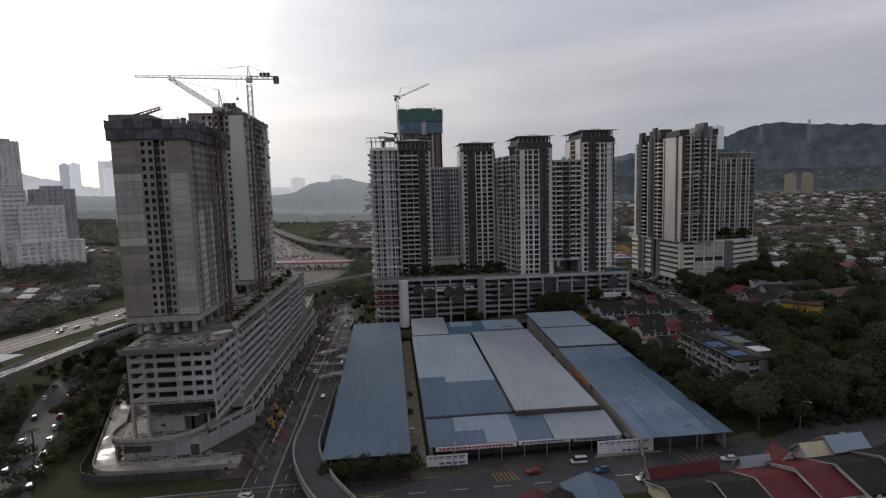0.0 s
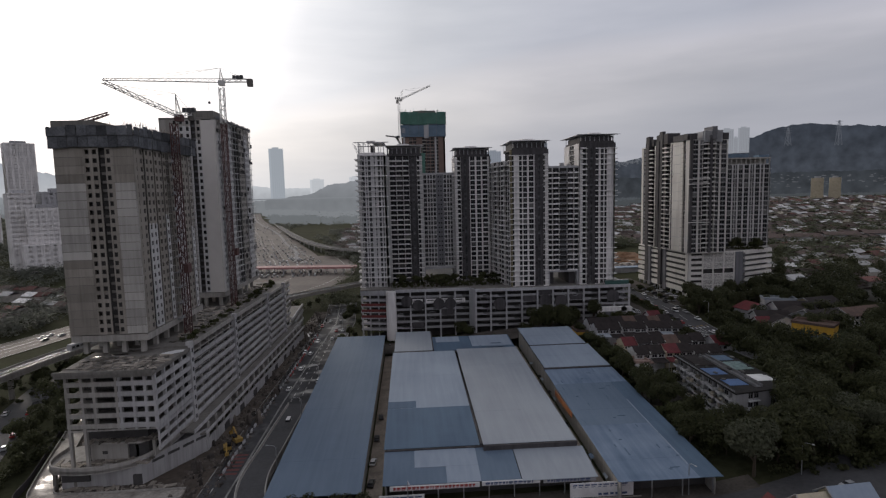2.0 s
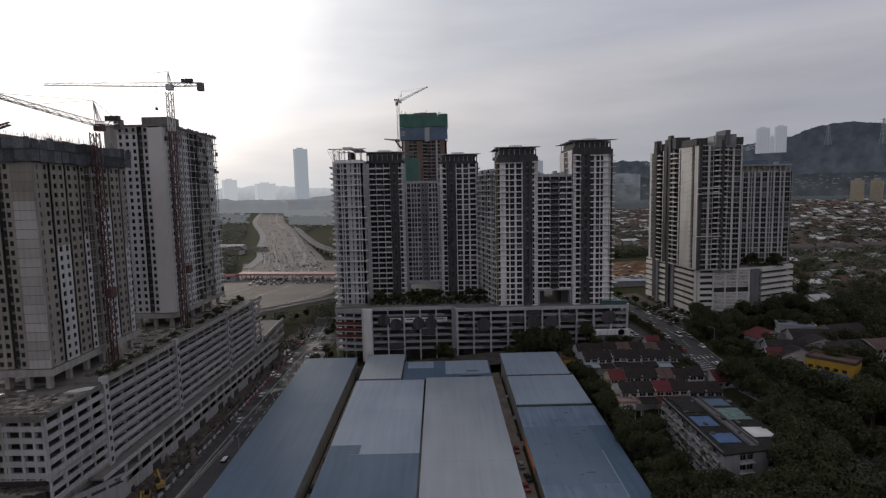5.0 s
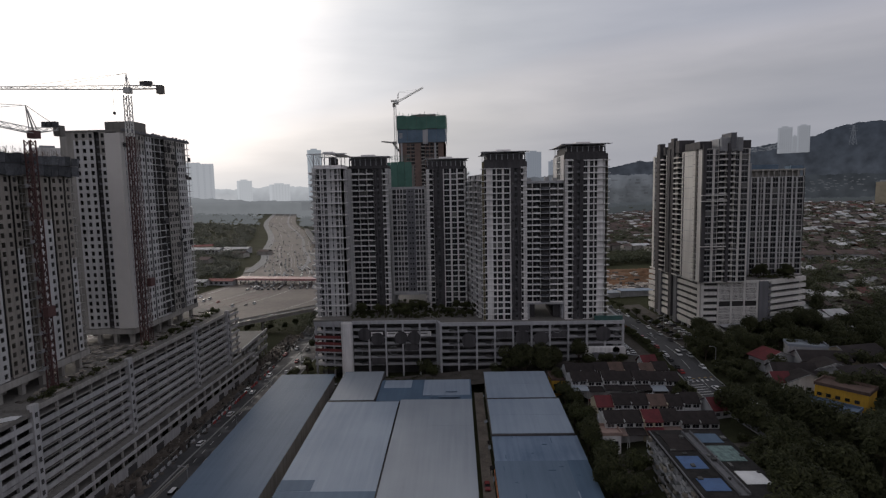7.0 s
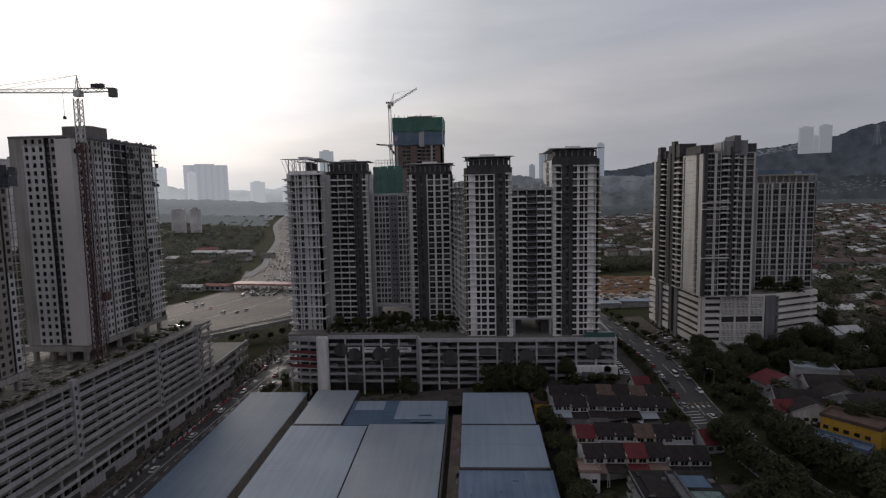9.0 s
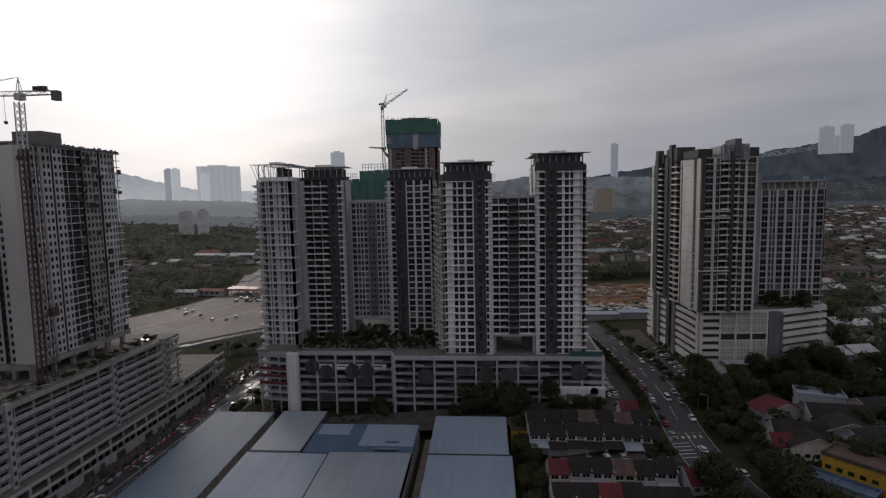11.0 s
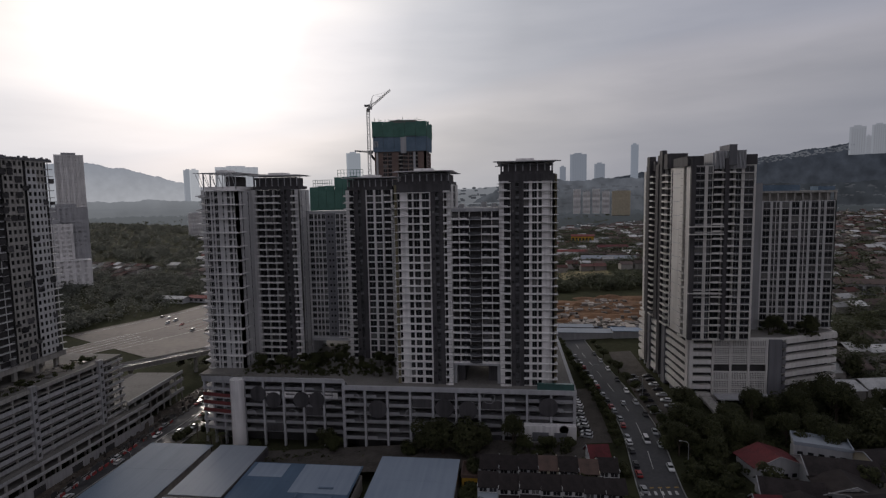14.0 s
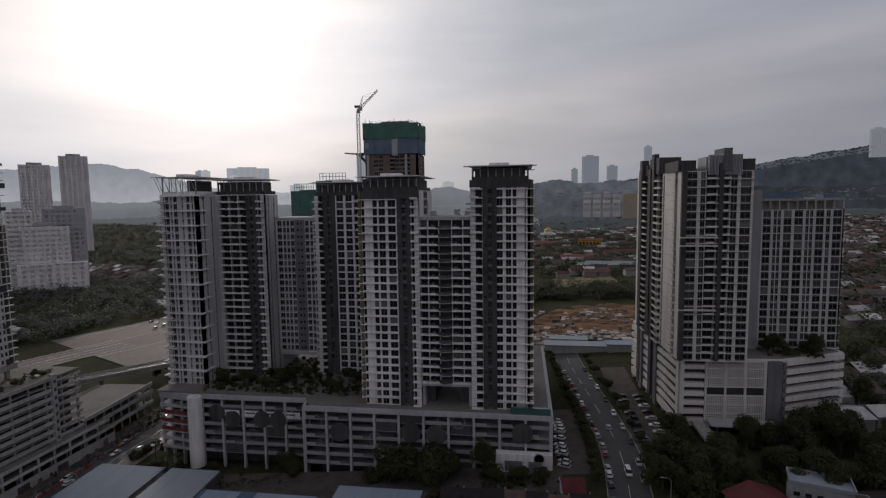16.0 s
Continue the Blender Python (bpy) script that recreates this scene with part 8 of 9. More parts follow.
# ---------------------------------------------------------------- trees
def leaf_cloud(mb, rng, cx, cy, cz, rx, ry, rz, n, size, up=0.0):
    """Leaf sprays as bent quads on and inside an uneven crown of lobes."""
    lobes = [(rng.uniform(-.5, .5), rng.uniform(-.5, .5), rng.uniform(-.35, .5), rng.uniform(.38, .62)) for _ in range(9)]
    for _ in range(n):
        a, b, c, r = rng.choice(lobes)
        th, u = rng.uniform(0, 2 * math.pi), rng.uniform(-0.75, 1)
        rr = r * rng.uniform(0.7, 1.0)
        s = math.sqrt(1 - u * u)
        x, y, z = cx + rx * (a + rr * s * math.cos(th)), cy + ry * (b + rr * s * math.sin(th)), cz + rz * (c + rr * u)
        t = size * rng.uniform(0.6, 1.4)
        n1 = Vector((s * math.cos(th) + rng.uniform(-.7, .7), s * math.sin(th) + rng.uniform(-.7, .7), u + up + rng.uniform(-.3, .9))).normalized()
        p = n1.orthogonal().normalized()
        p = (Matrix.Rotation(rng.uniform(0, 6.28), 3, n1) @ p)
        q = n1.cross(p)
        o = Vector((x, y, z))
        k = len(mb.v)
        mb.v += [tuple(o - p * t), tuple(o - q * t * .6 - n1 * t * .15), tuple(o + p * t), tuple(o + q * t * .6 - n1 * t * .15)]
        mb.f.append((k, k + 1, k + 2, k + 3))


def tree_kind(seed, label, h, r, m, n=900, size=0.5, palm=False):
    rng = random.Random(seed)
    T = thing("tree", label, "tree", 0, 0, 0, "trees")
    q = MB()
    q.beam((0, 0, -1), (rng.uniform(-.3, .3), rng.uniform(-.3, .3), h * 0.5), 0.3 * h / 10, 0.2 * h / 10)
    if not palm:
        for k in range(6):
            a = k * 1.05 + rng.uniform(-.3, .3)
            q.beam((0, 0, h * rng.uniform(.28, .45)), (r * .62 * math.cos(a), r * .62 * math.sin(a), h * rng.uniform(.55, .8)), 0.13 * h / 10, 0.05)
    else:
        q.beam((0, 0, h * 0.5), (0, 0, h * 0.95), 0.2 * h / 10, 0.14)
    ob = new("trunk", q.mesh("trunk", BARK))
    ob.parent = T
    q = MB()
    if palm:
        for k in range(16):
            a, d = k * 0.39 + rng.uniform(-.1, .1), rng.uniform(0.1, 1)
            prev = Vector((0, 0, h * .95))
            for i in range(1, 6):
                t = i / 5
                cur = Vector((math.cos(a) * r * t, math.sin(a) * r * t, h * .95 + r * (0.55 * t * d - 0.75 * t * t)))
                s = Vector((-math.sin(a), math.cos(a), 0)) * r * 0.16 * (1.1 - t)
                q.quad(prev - s - Vector((0, 0, .1)), prev, cur, cur - s - Vector((0, 0, .1)))
                q.quad(prev, prev + s - Vector((0, 0, .1)), cur + s - Vector((0, 0, .1)), cur)
                prev = cur
    else:
        leaf_cloud(q, rng, 0, 0, h * .66, r, r, h * .42, n, size)
    ob = new("crown", q.mesh("crown", m))
    ob.parent = T
    return T


TREES = [tree_kind(1, "broad dark green tree with a dense crown", 12, 6.2, LEAF[0], 3000, 0.4), tree_kind(2, "rounded mid green street tree", 9, 4.4, LEAF[1], 2000, 0.33),
         tree_kind(3, "spreading olive green rain tree", 13, 8.0, LEAF[2], 3800, 0.42), tree_kind(4, "tall dark green tree with an uneven crown", 15, 6.0, LEAF[0], 3000, 0.4),
         tree_kind(5, "small clipped dark green tree", 5.5, 2.4, LEAF[0], 1000, 0.24), tree_kind(6, "palm tree with arching fronds", 8, 3.0, LEAF[1], palm=True), tree_kind(7, "bushy mid green garden tree", 7, 4.2, LEAF[1], 1800, 0.32)]
tused = set()


grove, tcount = MB(), [0]


def put_tree(k, x, y, s=1.0, z=None, far=False):
    g = ground(x, y) if z is None else z
    if far or tcount[0] >= 290:
        h, r = (12, 9, 13, 15, 6, 8, 7)[k] * s, (6, 4.4, 7, 6, 2.4, 3, 4.2)[k] * s
        leaf_cloud(grove, rng, x, y, g + h * .62, r, r, h * .45, 620, 0.5)
        return
    tcount[0] += 1
    m = pose(x, y, g, 0, 0, rng.uniform(0, 360))
    if k in tused:
        ob = copy_thing(TREES[k], m)
    else:
        ob = TREES[k]
        ob.matrix_world = m
        tused.add(k)
    ob.scale = (s, s, s * rng.uniform(0.9, 1.1))


rng = random.Random(31)
for i in range(8):                                    # clipped trees in front of the first shed
    put_tree(4, -57.5 + i * 3.5, 31.5 + rng.uniform(-.5, .5), rng.uniform(1.3, 1.6))
y = 56
while y < 176:                                        # belt along the eastern shed
    put_tree(rng.choice((0, 1, 6, 0)), 71.5 + rng.uniform(-2, 2.5), y, rng.uniform(0.75, 1.05))
    y += rng.uniform(4.5, 7)
for k, x, y, s in ((0, 89, 47, 1.12), (3, 98, 49, 1.0), (0, 107, 51, 1.15), (3, 82, 52, 0.85), (1, 80.5, 60, 1.0), (0, 92, 38, 1.0), (2, 103, 40, 0.9), (3, 114, 56, 0.95)):
    put_tree(k, x, y, s)
for x, y, k, s in ((79, 38, 2, 1.15), (89, 42, 0, 1.1), (98, 40, 3, 1.0), (107, 44, 0, 1.2), (117, 46, 2, 1.0), (126, 52, 0, 1.15), (112, 56, 3, 1.0), (120, 64, 0, 1.1), (113, 70, 0, 1.1), (118, 80, 3, .9), (122, 90, 0, 1.0), (78, 50, 6, .8), (75, 84, 0, .8), (80, 92, 1, 1.0), (110, 86, 1, 1.0), (143, 80, 3, 1.1), (150, 92, 0, 1.2), (146, 62, 0, 1.2), (156, 70, 2, 1.2), (165, 84, 3, 1.1), (172, 100, 0, 1.2), (137, 44, 3, .9), (66, 44, 6, .7), (100, 50, 0, .9), (134, 60, 3, .9)):
    put_tree(k, x, y, s)
for x, y, k, s in ((97, 52, 0, 1.0), (103, 57, 3, .95), (108, 62, 0, 1.1), (109, 72, 3, .8), (110, 84, 0, .9), (104, 52, 2, 1.0)):
    put_tree(k, x, y, s)
for i in range(75):                                   # woods below the eastern towers
    x, y = rng.uniform(139, 235), rng.uniform(176, 218)
    if y > 196 and x < 148 or (155 < x < 172 and y > 202):
        continue
    put_tree(rng.choice((0, 0, 3, 6)), x, y, rng.uniform(0.6, 0.95))
for i in range(75):
    x, y = rng.uniform(200, 300), rng.uniform(100, 330)
    put_tree(rng.choice((0, 3, 2, 0)), x, y, rng.uniform(0.8, 1.15), far=True)
for i in range(26):
    x, y = rng.uniform(140, 215), rng.uniform(96, 178)
    if min((x - a) ** 2 + (y - b) ** 2 for a, b in ((161, 167), (183, 183), (178, 163), (196, 166), (160, 147), (149, 141), (181, 143), (200, 145), (161, 121), (148, 113), (155, 120), (150, 116), (144, 105), (151, 108))) > 110:
        put_tree(rng.choice((0, 6, 1)), x, y, rng.uniform(0.5, 0.85))
for x, y, k, s in ((52, 188, 0, 1.25), (58, 187, 3, 1.1), (65, 188, 0, 1.35), (71, 187, 0, 1.2), (46, 190, 1, 1.0), (84, 190, 3, .85), (88, 187, 1, .8), (96, 186, 1, .8), (10, 198, 0, .75), (14, 195, 1, .9), (-20, 199, 1, .6), (-40, 200, 5, 1.0), (-36, 201, 5, .9), (-44, 198, 6, .8), (104, 186, 6, .6), (92, 181, 6, .6), (-52, 210, 5, 1.1), (-56, 222, 5, 1.0), (-50, 236, 5, 1.0)):
    put_tree(k, x, y, s)
for i in range(22):                                   # trees along the eastern street
    y = 186 + i * 6.5
    x = float(np.interp(y, [150, 206, 260, 300, 340], [127.5, 131, 127, 123, 121]))
    put_tree(6, x - 9.5, y, rng.uniform(.5, .75))
    if i % 2 == 0:
        put_tree(rng.choice((1, 6)), x + 9, y, rng.uniform(.5, .7))
for i in range(34):                                   # garden on the podium deck
    x, y = rng.uniform(-27, 38), rng.uniform(212, 243)
    if y > 226:
        y = rng.uniform(207, 226)
    put_tree(rng.choice((6, 1, 4, 5)), x, y, rng.uniform(.45, .8), 32.2)
for i in range(9):
    put_tree(rng.choice((6, 0)), rng.uniform(189, 208), rng.uniform(229, 236.5), rng.uniform(.5, .75), 46)
for i in range(12):
    put_tree(6, -95 + rng.uniform(-1, 1), 90 + i * 10, rng.uniform(.3, .5), 37.4)
for i in range(40):                                   # western verge
    x, y = rng.uniform(-196, -150), rng.uniform(20, 230)
    if x > -156 and y < 120:
        continue
    put_tree(rng.choice((0, 6, 1, 5)), x, y, rng.uniform(.6, 1.0))
for i in range(60):                                   # dense cover round the eastern houses
    x, y = rng.uniform(74, 150), rng.uniform(34, 104)
    if 78 < x < 109 and 48 < y < 98 or abs(x - (150 - (y - 30) * 0.22)) < 9 or (y > 94 and x < 124):
        continue
    put_tree(rng.choice((0, 0, 3, 2)), x, y, rng.uniform(.7, 1.1))
for i in range(14):
    put_tree(rng.choice((5, 1, 6)), rng.uniform(-62, -50), rng.uniform(195, 300), rng.uniform(.6, .95))
for i in range(10):
    put_tree(rng.choice((5, 6)), rng.uniform(-125, -60), rng.uniform(300, 345), rng.uniform(.7, 1.0))
for i in range(150):                                  # more cover on the slopes and the verge
    x, y = rng.uniform(138, 240), rng.uniform(60, 218)
    if min((x - a) ** 2 + (y - b) ** 2 for a, b in ((161, 167), (183, 183), (178, 163), (196, 166), (160, 147), (149, 141), (181, 143), (200, 145), (161, 121), (148, 113), (155, 120), (150, 116), (144, 105), (151, 108))) > 75 and not (y > 198 and x < 175) and abs(x - 140) > 6:
        put_tree(rng.choice((0, 3, 6)), x, y, rng.uniform(.5, .85), far=True)
for i in range(170):
    x, y = rng.uniform(-205, -143), rng.uniform(15, 280)
    cx = float(np.interp(y, [24, 42, 78, 130, 180], [-140, -150, -164, -184, -196]))
    if abs(x - cx) > 9 and abs(x - cx + 18) > 6:
        put_tree(rng.choice((0, 6, 3)), x, y, rng.uniform(.45, .85), far=True)
for i in range(90):
    x, y = rng.uniform(133, 153), rng.uniform(52, 116)
    if x > 150 - (y - 30) * 0.2 + 8 and (x - 146) ** 2 + (y - 108) ** 2 > 150:
        put_tree(rng.choice((0, 3, 6, 1)), x, y, rng.uniform(.5, .85), far=True)
for i in range(46):
    x, y = rng.uniform(134.5, 150), rng.uniform(112, 200)
    if x > 139 or y > 150:
        put_tree(rng.choice((6, 1)), x + 1.5, y, rng.uniform(.5, .8), far=True)
for i in range(40):
    x, y = rng.uniform(104, 123), rng.uniform(100, 180)
    if not (118.5 - 12 < y < 140 and x < 119) and x < 120:
        put_tree(6, x, y, rng.uniform(.35, .6), far=True)
for i in range(34):
    y = 46 + i * 2.4
    x = float(np.interp(y, [30, 70, 110, 150], [150, 140, 132, 127.5]))
    put_tree(rng.choice((0, 3)), x - 8.5, y, rng.uniform(.7, .95), far=True)
    put_tree(rng.choice((0, 3)), x + 9, y, rng.uniform(.75, 1.0), far=True)
ob = new("hillside_grove", grove.mesh("hillside_grove", LEAF[0]))
tagged(ob, "dense dark green trees covering the slopes and verges", "trees", "", "stuff")


# ---------------------------------------------------------------- middle distance
CLEAR = ((165, 42, 610, 46), (-616, 60, 1170, 50), (-365, 62, 806, 26), (-232, 34, 512, 20), (176, 34, 812, 18), (220, 34, 1022, 20), (140, 34, 1060, 20), (206, 44, 712, 22), (157, 30, 1308, 30))     # open plots among the woods: x, half width, y, half depth


def woods(name, label, areas, m, seed, per=64, size=1.05):
    rr = random.Random(seed)
    q = MB()
    for x0, x1, y0, y1, n in areas:
        for _ in range(n):
            x, y = rr.uniform(x0, x1), rr.uniform(y0, y1)
            if min((x - a) ** 2 / b ** 2 + (y - c) ** 2 / d ** 2 for a, b, c, d in CLEAR) < 1:
                continue
            if (-75 < x - float(np.interp(y, [300, 430, 500, 580, 720, 850, 1100, 1560, 2260], [-225, -168, -155, -165, -212, -255, -330, -500, -700])) < (76 if y < 620 else 52)) and y > 330 or abs(x - (-268 + (y - 190) * 0.3)) < 26 and y < 420:
                continue
            if (-540 < x < -330 and 290 < y < 500 or -590 < x < -390 and 640 < y < 775) and rr.random() < 0.8:
                continue
            h = rr.uniform(7, 13)
            w = rr.uniform(.6, 1.0)
            leaf_cloud(q, rr, x, y, ground(x, y) + h * 0.5, h * w, h * w, h * .6, per if y < 1400 else 34, size * (1 + y / 2500), 1.6)
    ob = new(name, q.mesh(name, m))
    tagged(ob, label, "trees", "", "stuff")


def scrub(name, label, areas, m, seed):
    rr = random.Random(seed)
    q = MB()
    for x0, x1, y0, y1, n, z in areas:
        for _ in range(n):
            x, y = rr.uniform(x0, x1), rr.uniform(y0, y1)
            h = rr.uniform(1.2, 4.0) * (0.45 if z else 1)
            leaf_cloud(q, rr, x, y, (z or ground(x, y)) + h * .5, h * .9, h * .9, h * .7, 60, 0.3 if z else 0.5)
    ob = new(name, q.mesh(name, m))
    tagged(ob, label, "shrubs", "", "stuff")


scrub("verge_scrub", "dark overgrown scrub on the verge", [(-200, -188, 20, 240, 110, 0), (-178, -150, 130, 260, 160, 0), (-152, -144, 20, 120, 60, 0), (-175, -158, 20, 70, 60, 0), (-137, -128, 170, 290, 50, 0)], LEAF[0], 41)
scrub("hillside_scrub", "dark undergrowth below the hillside trees", [(71, 76, 50, 178, 60, 0), (108, 122, 34, 96, 130, 0), (140, 215, 100, 215, 420, 0), (200, 300, 100, 330, 320, 0), (84, 150, 34, 52, 110, 0), (46, 104, 183, 192, 70, 0), (-26, 46, 186, 196, 60, 0)], LEAF[0], 42)
scrub("deck_garden", "dense planting on the podium garden deck", [(-28, 36, 207, 213, 70, 32.2), (-29, 36, 213, 226, 150, 32.2), (-8, 10, 226, 237, 70, 32.2), (-8, 10, 238, 254, 30, 32.2), (188, 209, 228, 237, 40, 46), (-98, -94, 84, 210, 60, 37.4)], LEAF[1], 43)


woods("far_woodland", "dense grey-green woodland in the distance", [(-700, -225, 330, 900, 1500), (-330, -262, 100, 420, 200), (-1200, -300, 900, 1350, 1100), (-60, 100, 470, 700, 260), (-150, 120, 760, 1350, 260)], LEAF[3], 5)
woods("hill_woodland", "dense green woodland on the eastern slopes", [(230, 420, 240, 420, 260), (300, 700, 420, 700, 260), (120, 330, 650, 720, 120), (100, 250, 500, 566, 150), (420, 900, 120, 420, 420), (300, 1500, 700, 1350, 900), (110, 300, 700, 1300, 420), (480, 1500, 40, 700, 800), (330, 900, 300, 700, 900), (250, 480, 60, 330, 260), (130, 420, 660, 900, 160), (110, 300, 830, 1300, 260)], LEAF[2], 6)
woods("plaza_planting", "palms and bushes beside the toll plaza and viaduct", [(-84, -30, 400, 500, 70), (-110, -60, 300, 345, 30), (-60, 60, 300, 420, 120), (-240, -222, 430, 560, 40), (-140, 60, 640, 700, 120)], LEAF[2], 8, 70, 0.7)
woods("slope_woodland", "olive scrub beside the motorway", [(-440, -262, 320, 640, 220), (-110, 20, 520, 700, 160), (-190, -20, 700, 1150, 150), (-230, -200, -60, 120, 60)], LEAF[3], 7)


def suburb(name, label, areas, seed):
    """Rows of small roofs, as far as they can be told apart."""
    rr = random.Random(seed)
    kinds, wall = [MB(), MB(), MB()], MB()
    for x0, x1, y0, y1, dx, dy, rot, keep in areas:
        y = y0
        while y < y1:
            x = x0
            shift = rr.uniform(-8, 8)
            while x < x1:
                if rr.random() < keep:
                    c, s = math.cos(radians(rot)), math.sin(radians(rot))
                    px, py = x0 + (x - x0) * c - (y - y0) * s + shift, y0 + (x - x0) * s + (y - y0) * c
                    roof = rr.choice((kinds[0], kinds[0], kinds[0], kinds[0], kinds[1], kinds[2], kinds[2]))
                    g = ground(px, py)
                    w, d, h = dx * rr.uniform(.38, .5), dy * rr.uniform(.2, .28), rr.uniform(4.5, 7)
                    def L(a, b, z):
                        return (px + a * c - b * s, py + a * s + b * c, z)
                    wall.hexa([L(-w, -d, g - 1), L(w, -d, g - 1), L(w, d, g - 1), L(-w, d, g - 1), L(-w, -d, g + h), L(w, -d, g + h), L(w, d, g + h), L(-w, d, g + h)])
                    t = rr.uniform(1.6, 2.8)
                    for sg in (-1, 1):
                        p = [L(-w - .4, sg * (d + .6), g + h - .3), L(w + .4, sg * (d + .6), g + h - .3), L(w + .4, 0, g + h + t), L(-w - .4, 0, g + h + t)]
                        if sg > 0:
                            p = [p[1], p[0], p[3], p[2]]
                        roof.hexa(p + [(q[0], q[1], q[2] + .2) for q in p])
                x += dx
            y += dy
    ob = new(name + "_wall", wall.mesh(name + "_wall", mat("far_house_wall", (0.36, 0.34, 0.31), (0.22, 0.21, 0.19), 0.85, rnd="island", rvar=0.45)))
    tagged(ob, "pale walls of distant terrace houses", "houses", "", "stuff")
    for roof, m, what in ((kinds[0], TILE_F, label), (kinds[1], TILE_FR, "dull red roofs of distant terrace houses"), (kinds[2], TILE_FP, "pale metal roofs of distant terrace houses")):
        ob = new(name + "_roof", roof.mesh(name + "_roof", m))
        tagged(ob, what, "houses", "", "stuff")


suburb("eastern_suburb", "brown and red roofs of a distant suburb", [(330, 800, 300, 700, 13, 23, 14, .62), (420, 1250, 720, 1500, 15, 28, 8, .55), (130, 420, 640, 900, 15, 28, 4, .6), (620, 1300, 330, 720, 15, 28, 20, .55), (250, 470, 60, 320, 12, 24, 10, .7), (120, 500, 900, 1500, 17, 32, 0, .55)], 3)
suburb("western_suburb", "dark roofs of a low settlement beside the motorway", [(-520, -320, 300, 470, 14, 22, -20, .7), (-560, -400, 690, 760, 10, 26, -14, .9), (-420, -290, 640, 900, 22, 34, -12, .35), (-130, 100, 690, 1340, 15, 28, 3, .75)], 4)


def plain_block(label, x, y, w, d, z0, z1, rot, wallm, fl=3.2, cols=8, name="apartment_block"):
    """A distant slab block: floor bands, window bays and a roof house."""
    T = thing(name, label, "building", x, y, z0)
    def add(nm, mb, m, kind=""):
        ob = new(nm, mb.mesh(nm, m))
        ob.parent = T
        tagged(ob, "", "", "", kind)
    h = z1 - z0
    q = MB()
    q.box(-w / 2 + 1.6, -d / 2 + 1.6, -3, w / 2 - 1.6, d / 2 - 1.6, h)
    add("inner_body", q, INNER)
    q = MB()
    n = int(h / fl)
    for i in range(n + 1):
        q.box(-w / 2, -d / 2, i * fl - fl * 0.24, w / 2, d / 2, i * fl + fl * 0.24)
    add("floor_band", q, wallm, "stuff")
    q = MB()
    for i in range(cols + 1):
        a = -w / 2 + (w - w * .06) * i / cols
        q.box(a, -d / 2 - .2, -1, a + w * .06, d / 2 + .2, h)
    k = max(2, int(cols * d / w))
    for i in range(k + 1):
        a = -d / 2 + (d - d * .08) * i / k
        q.box(-w / 2 - .2, a, -1, w / 2 + .2, a + d * .08, h)
    add("pier", q, wallm, "stuff")
    q = MB()
    q.box(-w / 4, -d / 4, h, w / 4, d / 4, h + 4)
    add("roof_house", q, GREYW)
    T.rotation_euler = (0, 0, radians(rot))


def polar(az, dist, ox=30, oy=-50):
    return ox + dist * math.sin(radians(az)), oy + dist * math.cos(radians(az))


plain_block("grey apartment wing behind the white complex", -448, 600, 42, 30, 10, 99, 43, GREYW, 5.4, 7)
plain_block("white stepped apartment complex across the motorway", -474, 566, 24, 30, 10, 97, 43, WHITE, 5.4, 4)
plain_block("white lower wing of the apartment complex", -452, 578, 44, 34, 10, 80, 43, WHITE, 5.4, 7)
plain_block("long low white base of the apartment complex", -446, 578, 66, 44, 8, 37, 43, WHITE, 5.6, 8)
plain_block("tall grey apartment tower on the far slope", -716, 836, 42, 30, 20, 170, 42, WHITE, 5.4, 5, name="apartment_tower")
plain_block("tall grey twin apartment tower on the far slope", -676, 874, 42, 30, 20, 186, 42, WHITE, 5.4, 5, name="apartment_tower")
plain_block("white pair of apartment slabs among trees", -632, 1180, 30, 20, 10, 73, 26, WHITE, 9, 2)
plain_block("white pair of apartment slabs among trees", -600, 1196, 24, 20, 10, 75, 26, WHITE, 9, 2)
x, y = polar(38.0, 1500)
plain_block("cream twin apartment block in the suburb", x - 14, y, 24, 20, 50, 100, -38, CREAM, cols=5)
plain_block("cream twin apartment block in the suburb", x + 20, y - 12, 22, 20, 50, 100, -38, CREAM, cols=5)
for k in range(4):
    plain_block("white slab apartment block with dark window strips beyond the suburb", 284 + k * 27, 1652 - k * 4, 20, 18, 48, 112 - (k % 2) * 4, -8, WHITE, 16, 3)
plain_block("buff slab apartment block beyond the suburb", 408, 1640, 50, 20, 40, 108, -8, CREAM, 7.5, 6)


def long_hall(label, x, y, w, d, h, rot, roofm, wallm):
    """A low hall with a shallow gabled roof and a row of openings."""
    T = thing("hall", label, "building", x, y, ground(x, y))
    q = MB()
    q.box(-w / 2, -d / 2, -2, w / 2, d / 2, h)
    ob = new("wall", q.mesh("wall", wallm))
    ob.parent = T
    q = MB()
    gable(q, -w / 2, -d / 2, w / 2, d / 2, h, d * 0.16, 1.2, "x", 0.3)
    ob = new("roof", q.mesh("roof", roofm))
    ob.parent = T
    for k in range(int(w / 6)):
        q = MB()
        q.box(-w / 2 + 1.5 + k * 6, -d / 2 - 0.1, h * 0.3, -w / 2 + 5 + k * 6, -d / 2 + 0.1, h * 0.75)
        ob = new("window", q.mesh("window", GLASS))
        ob.parent = T
    T.rotation_euler = (0, 0, radians(rot))


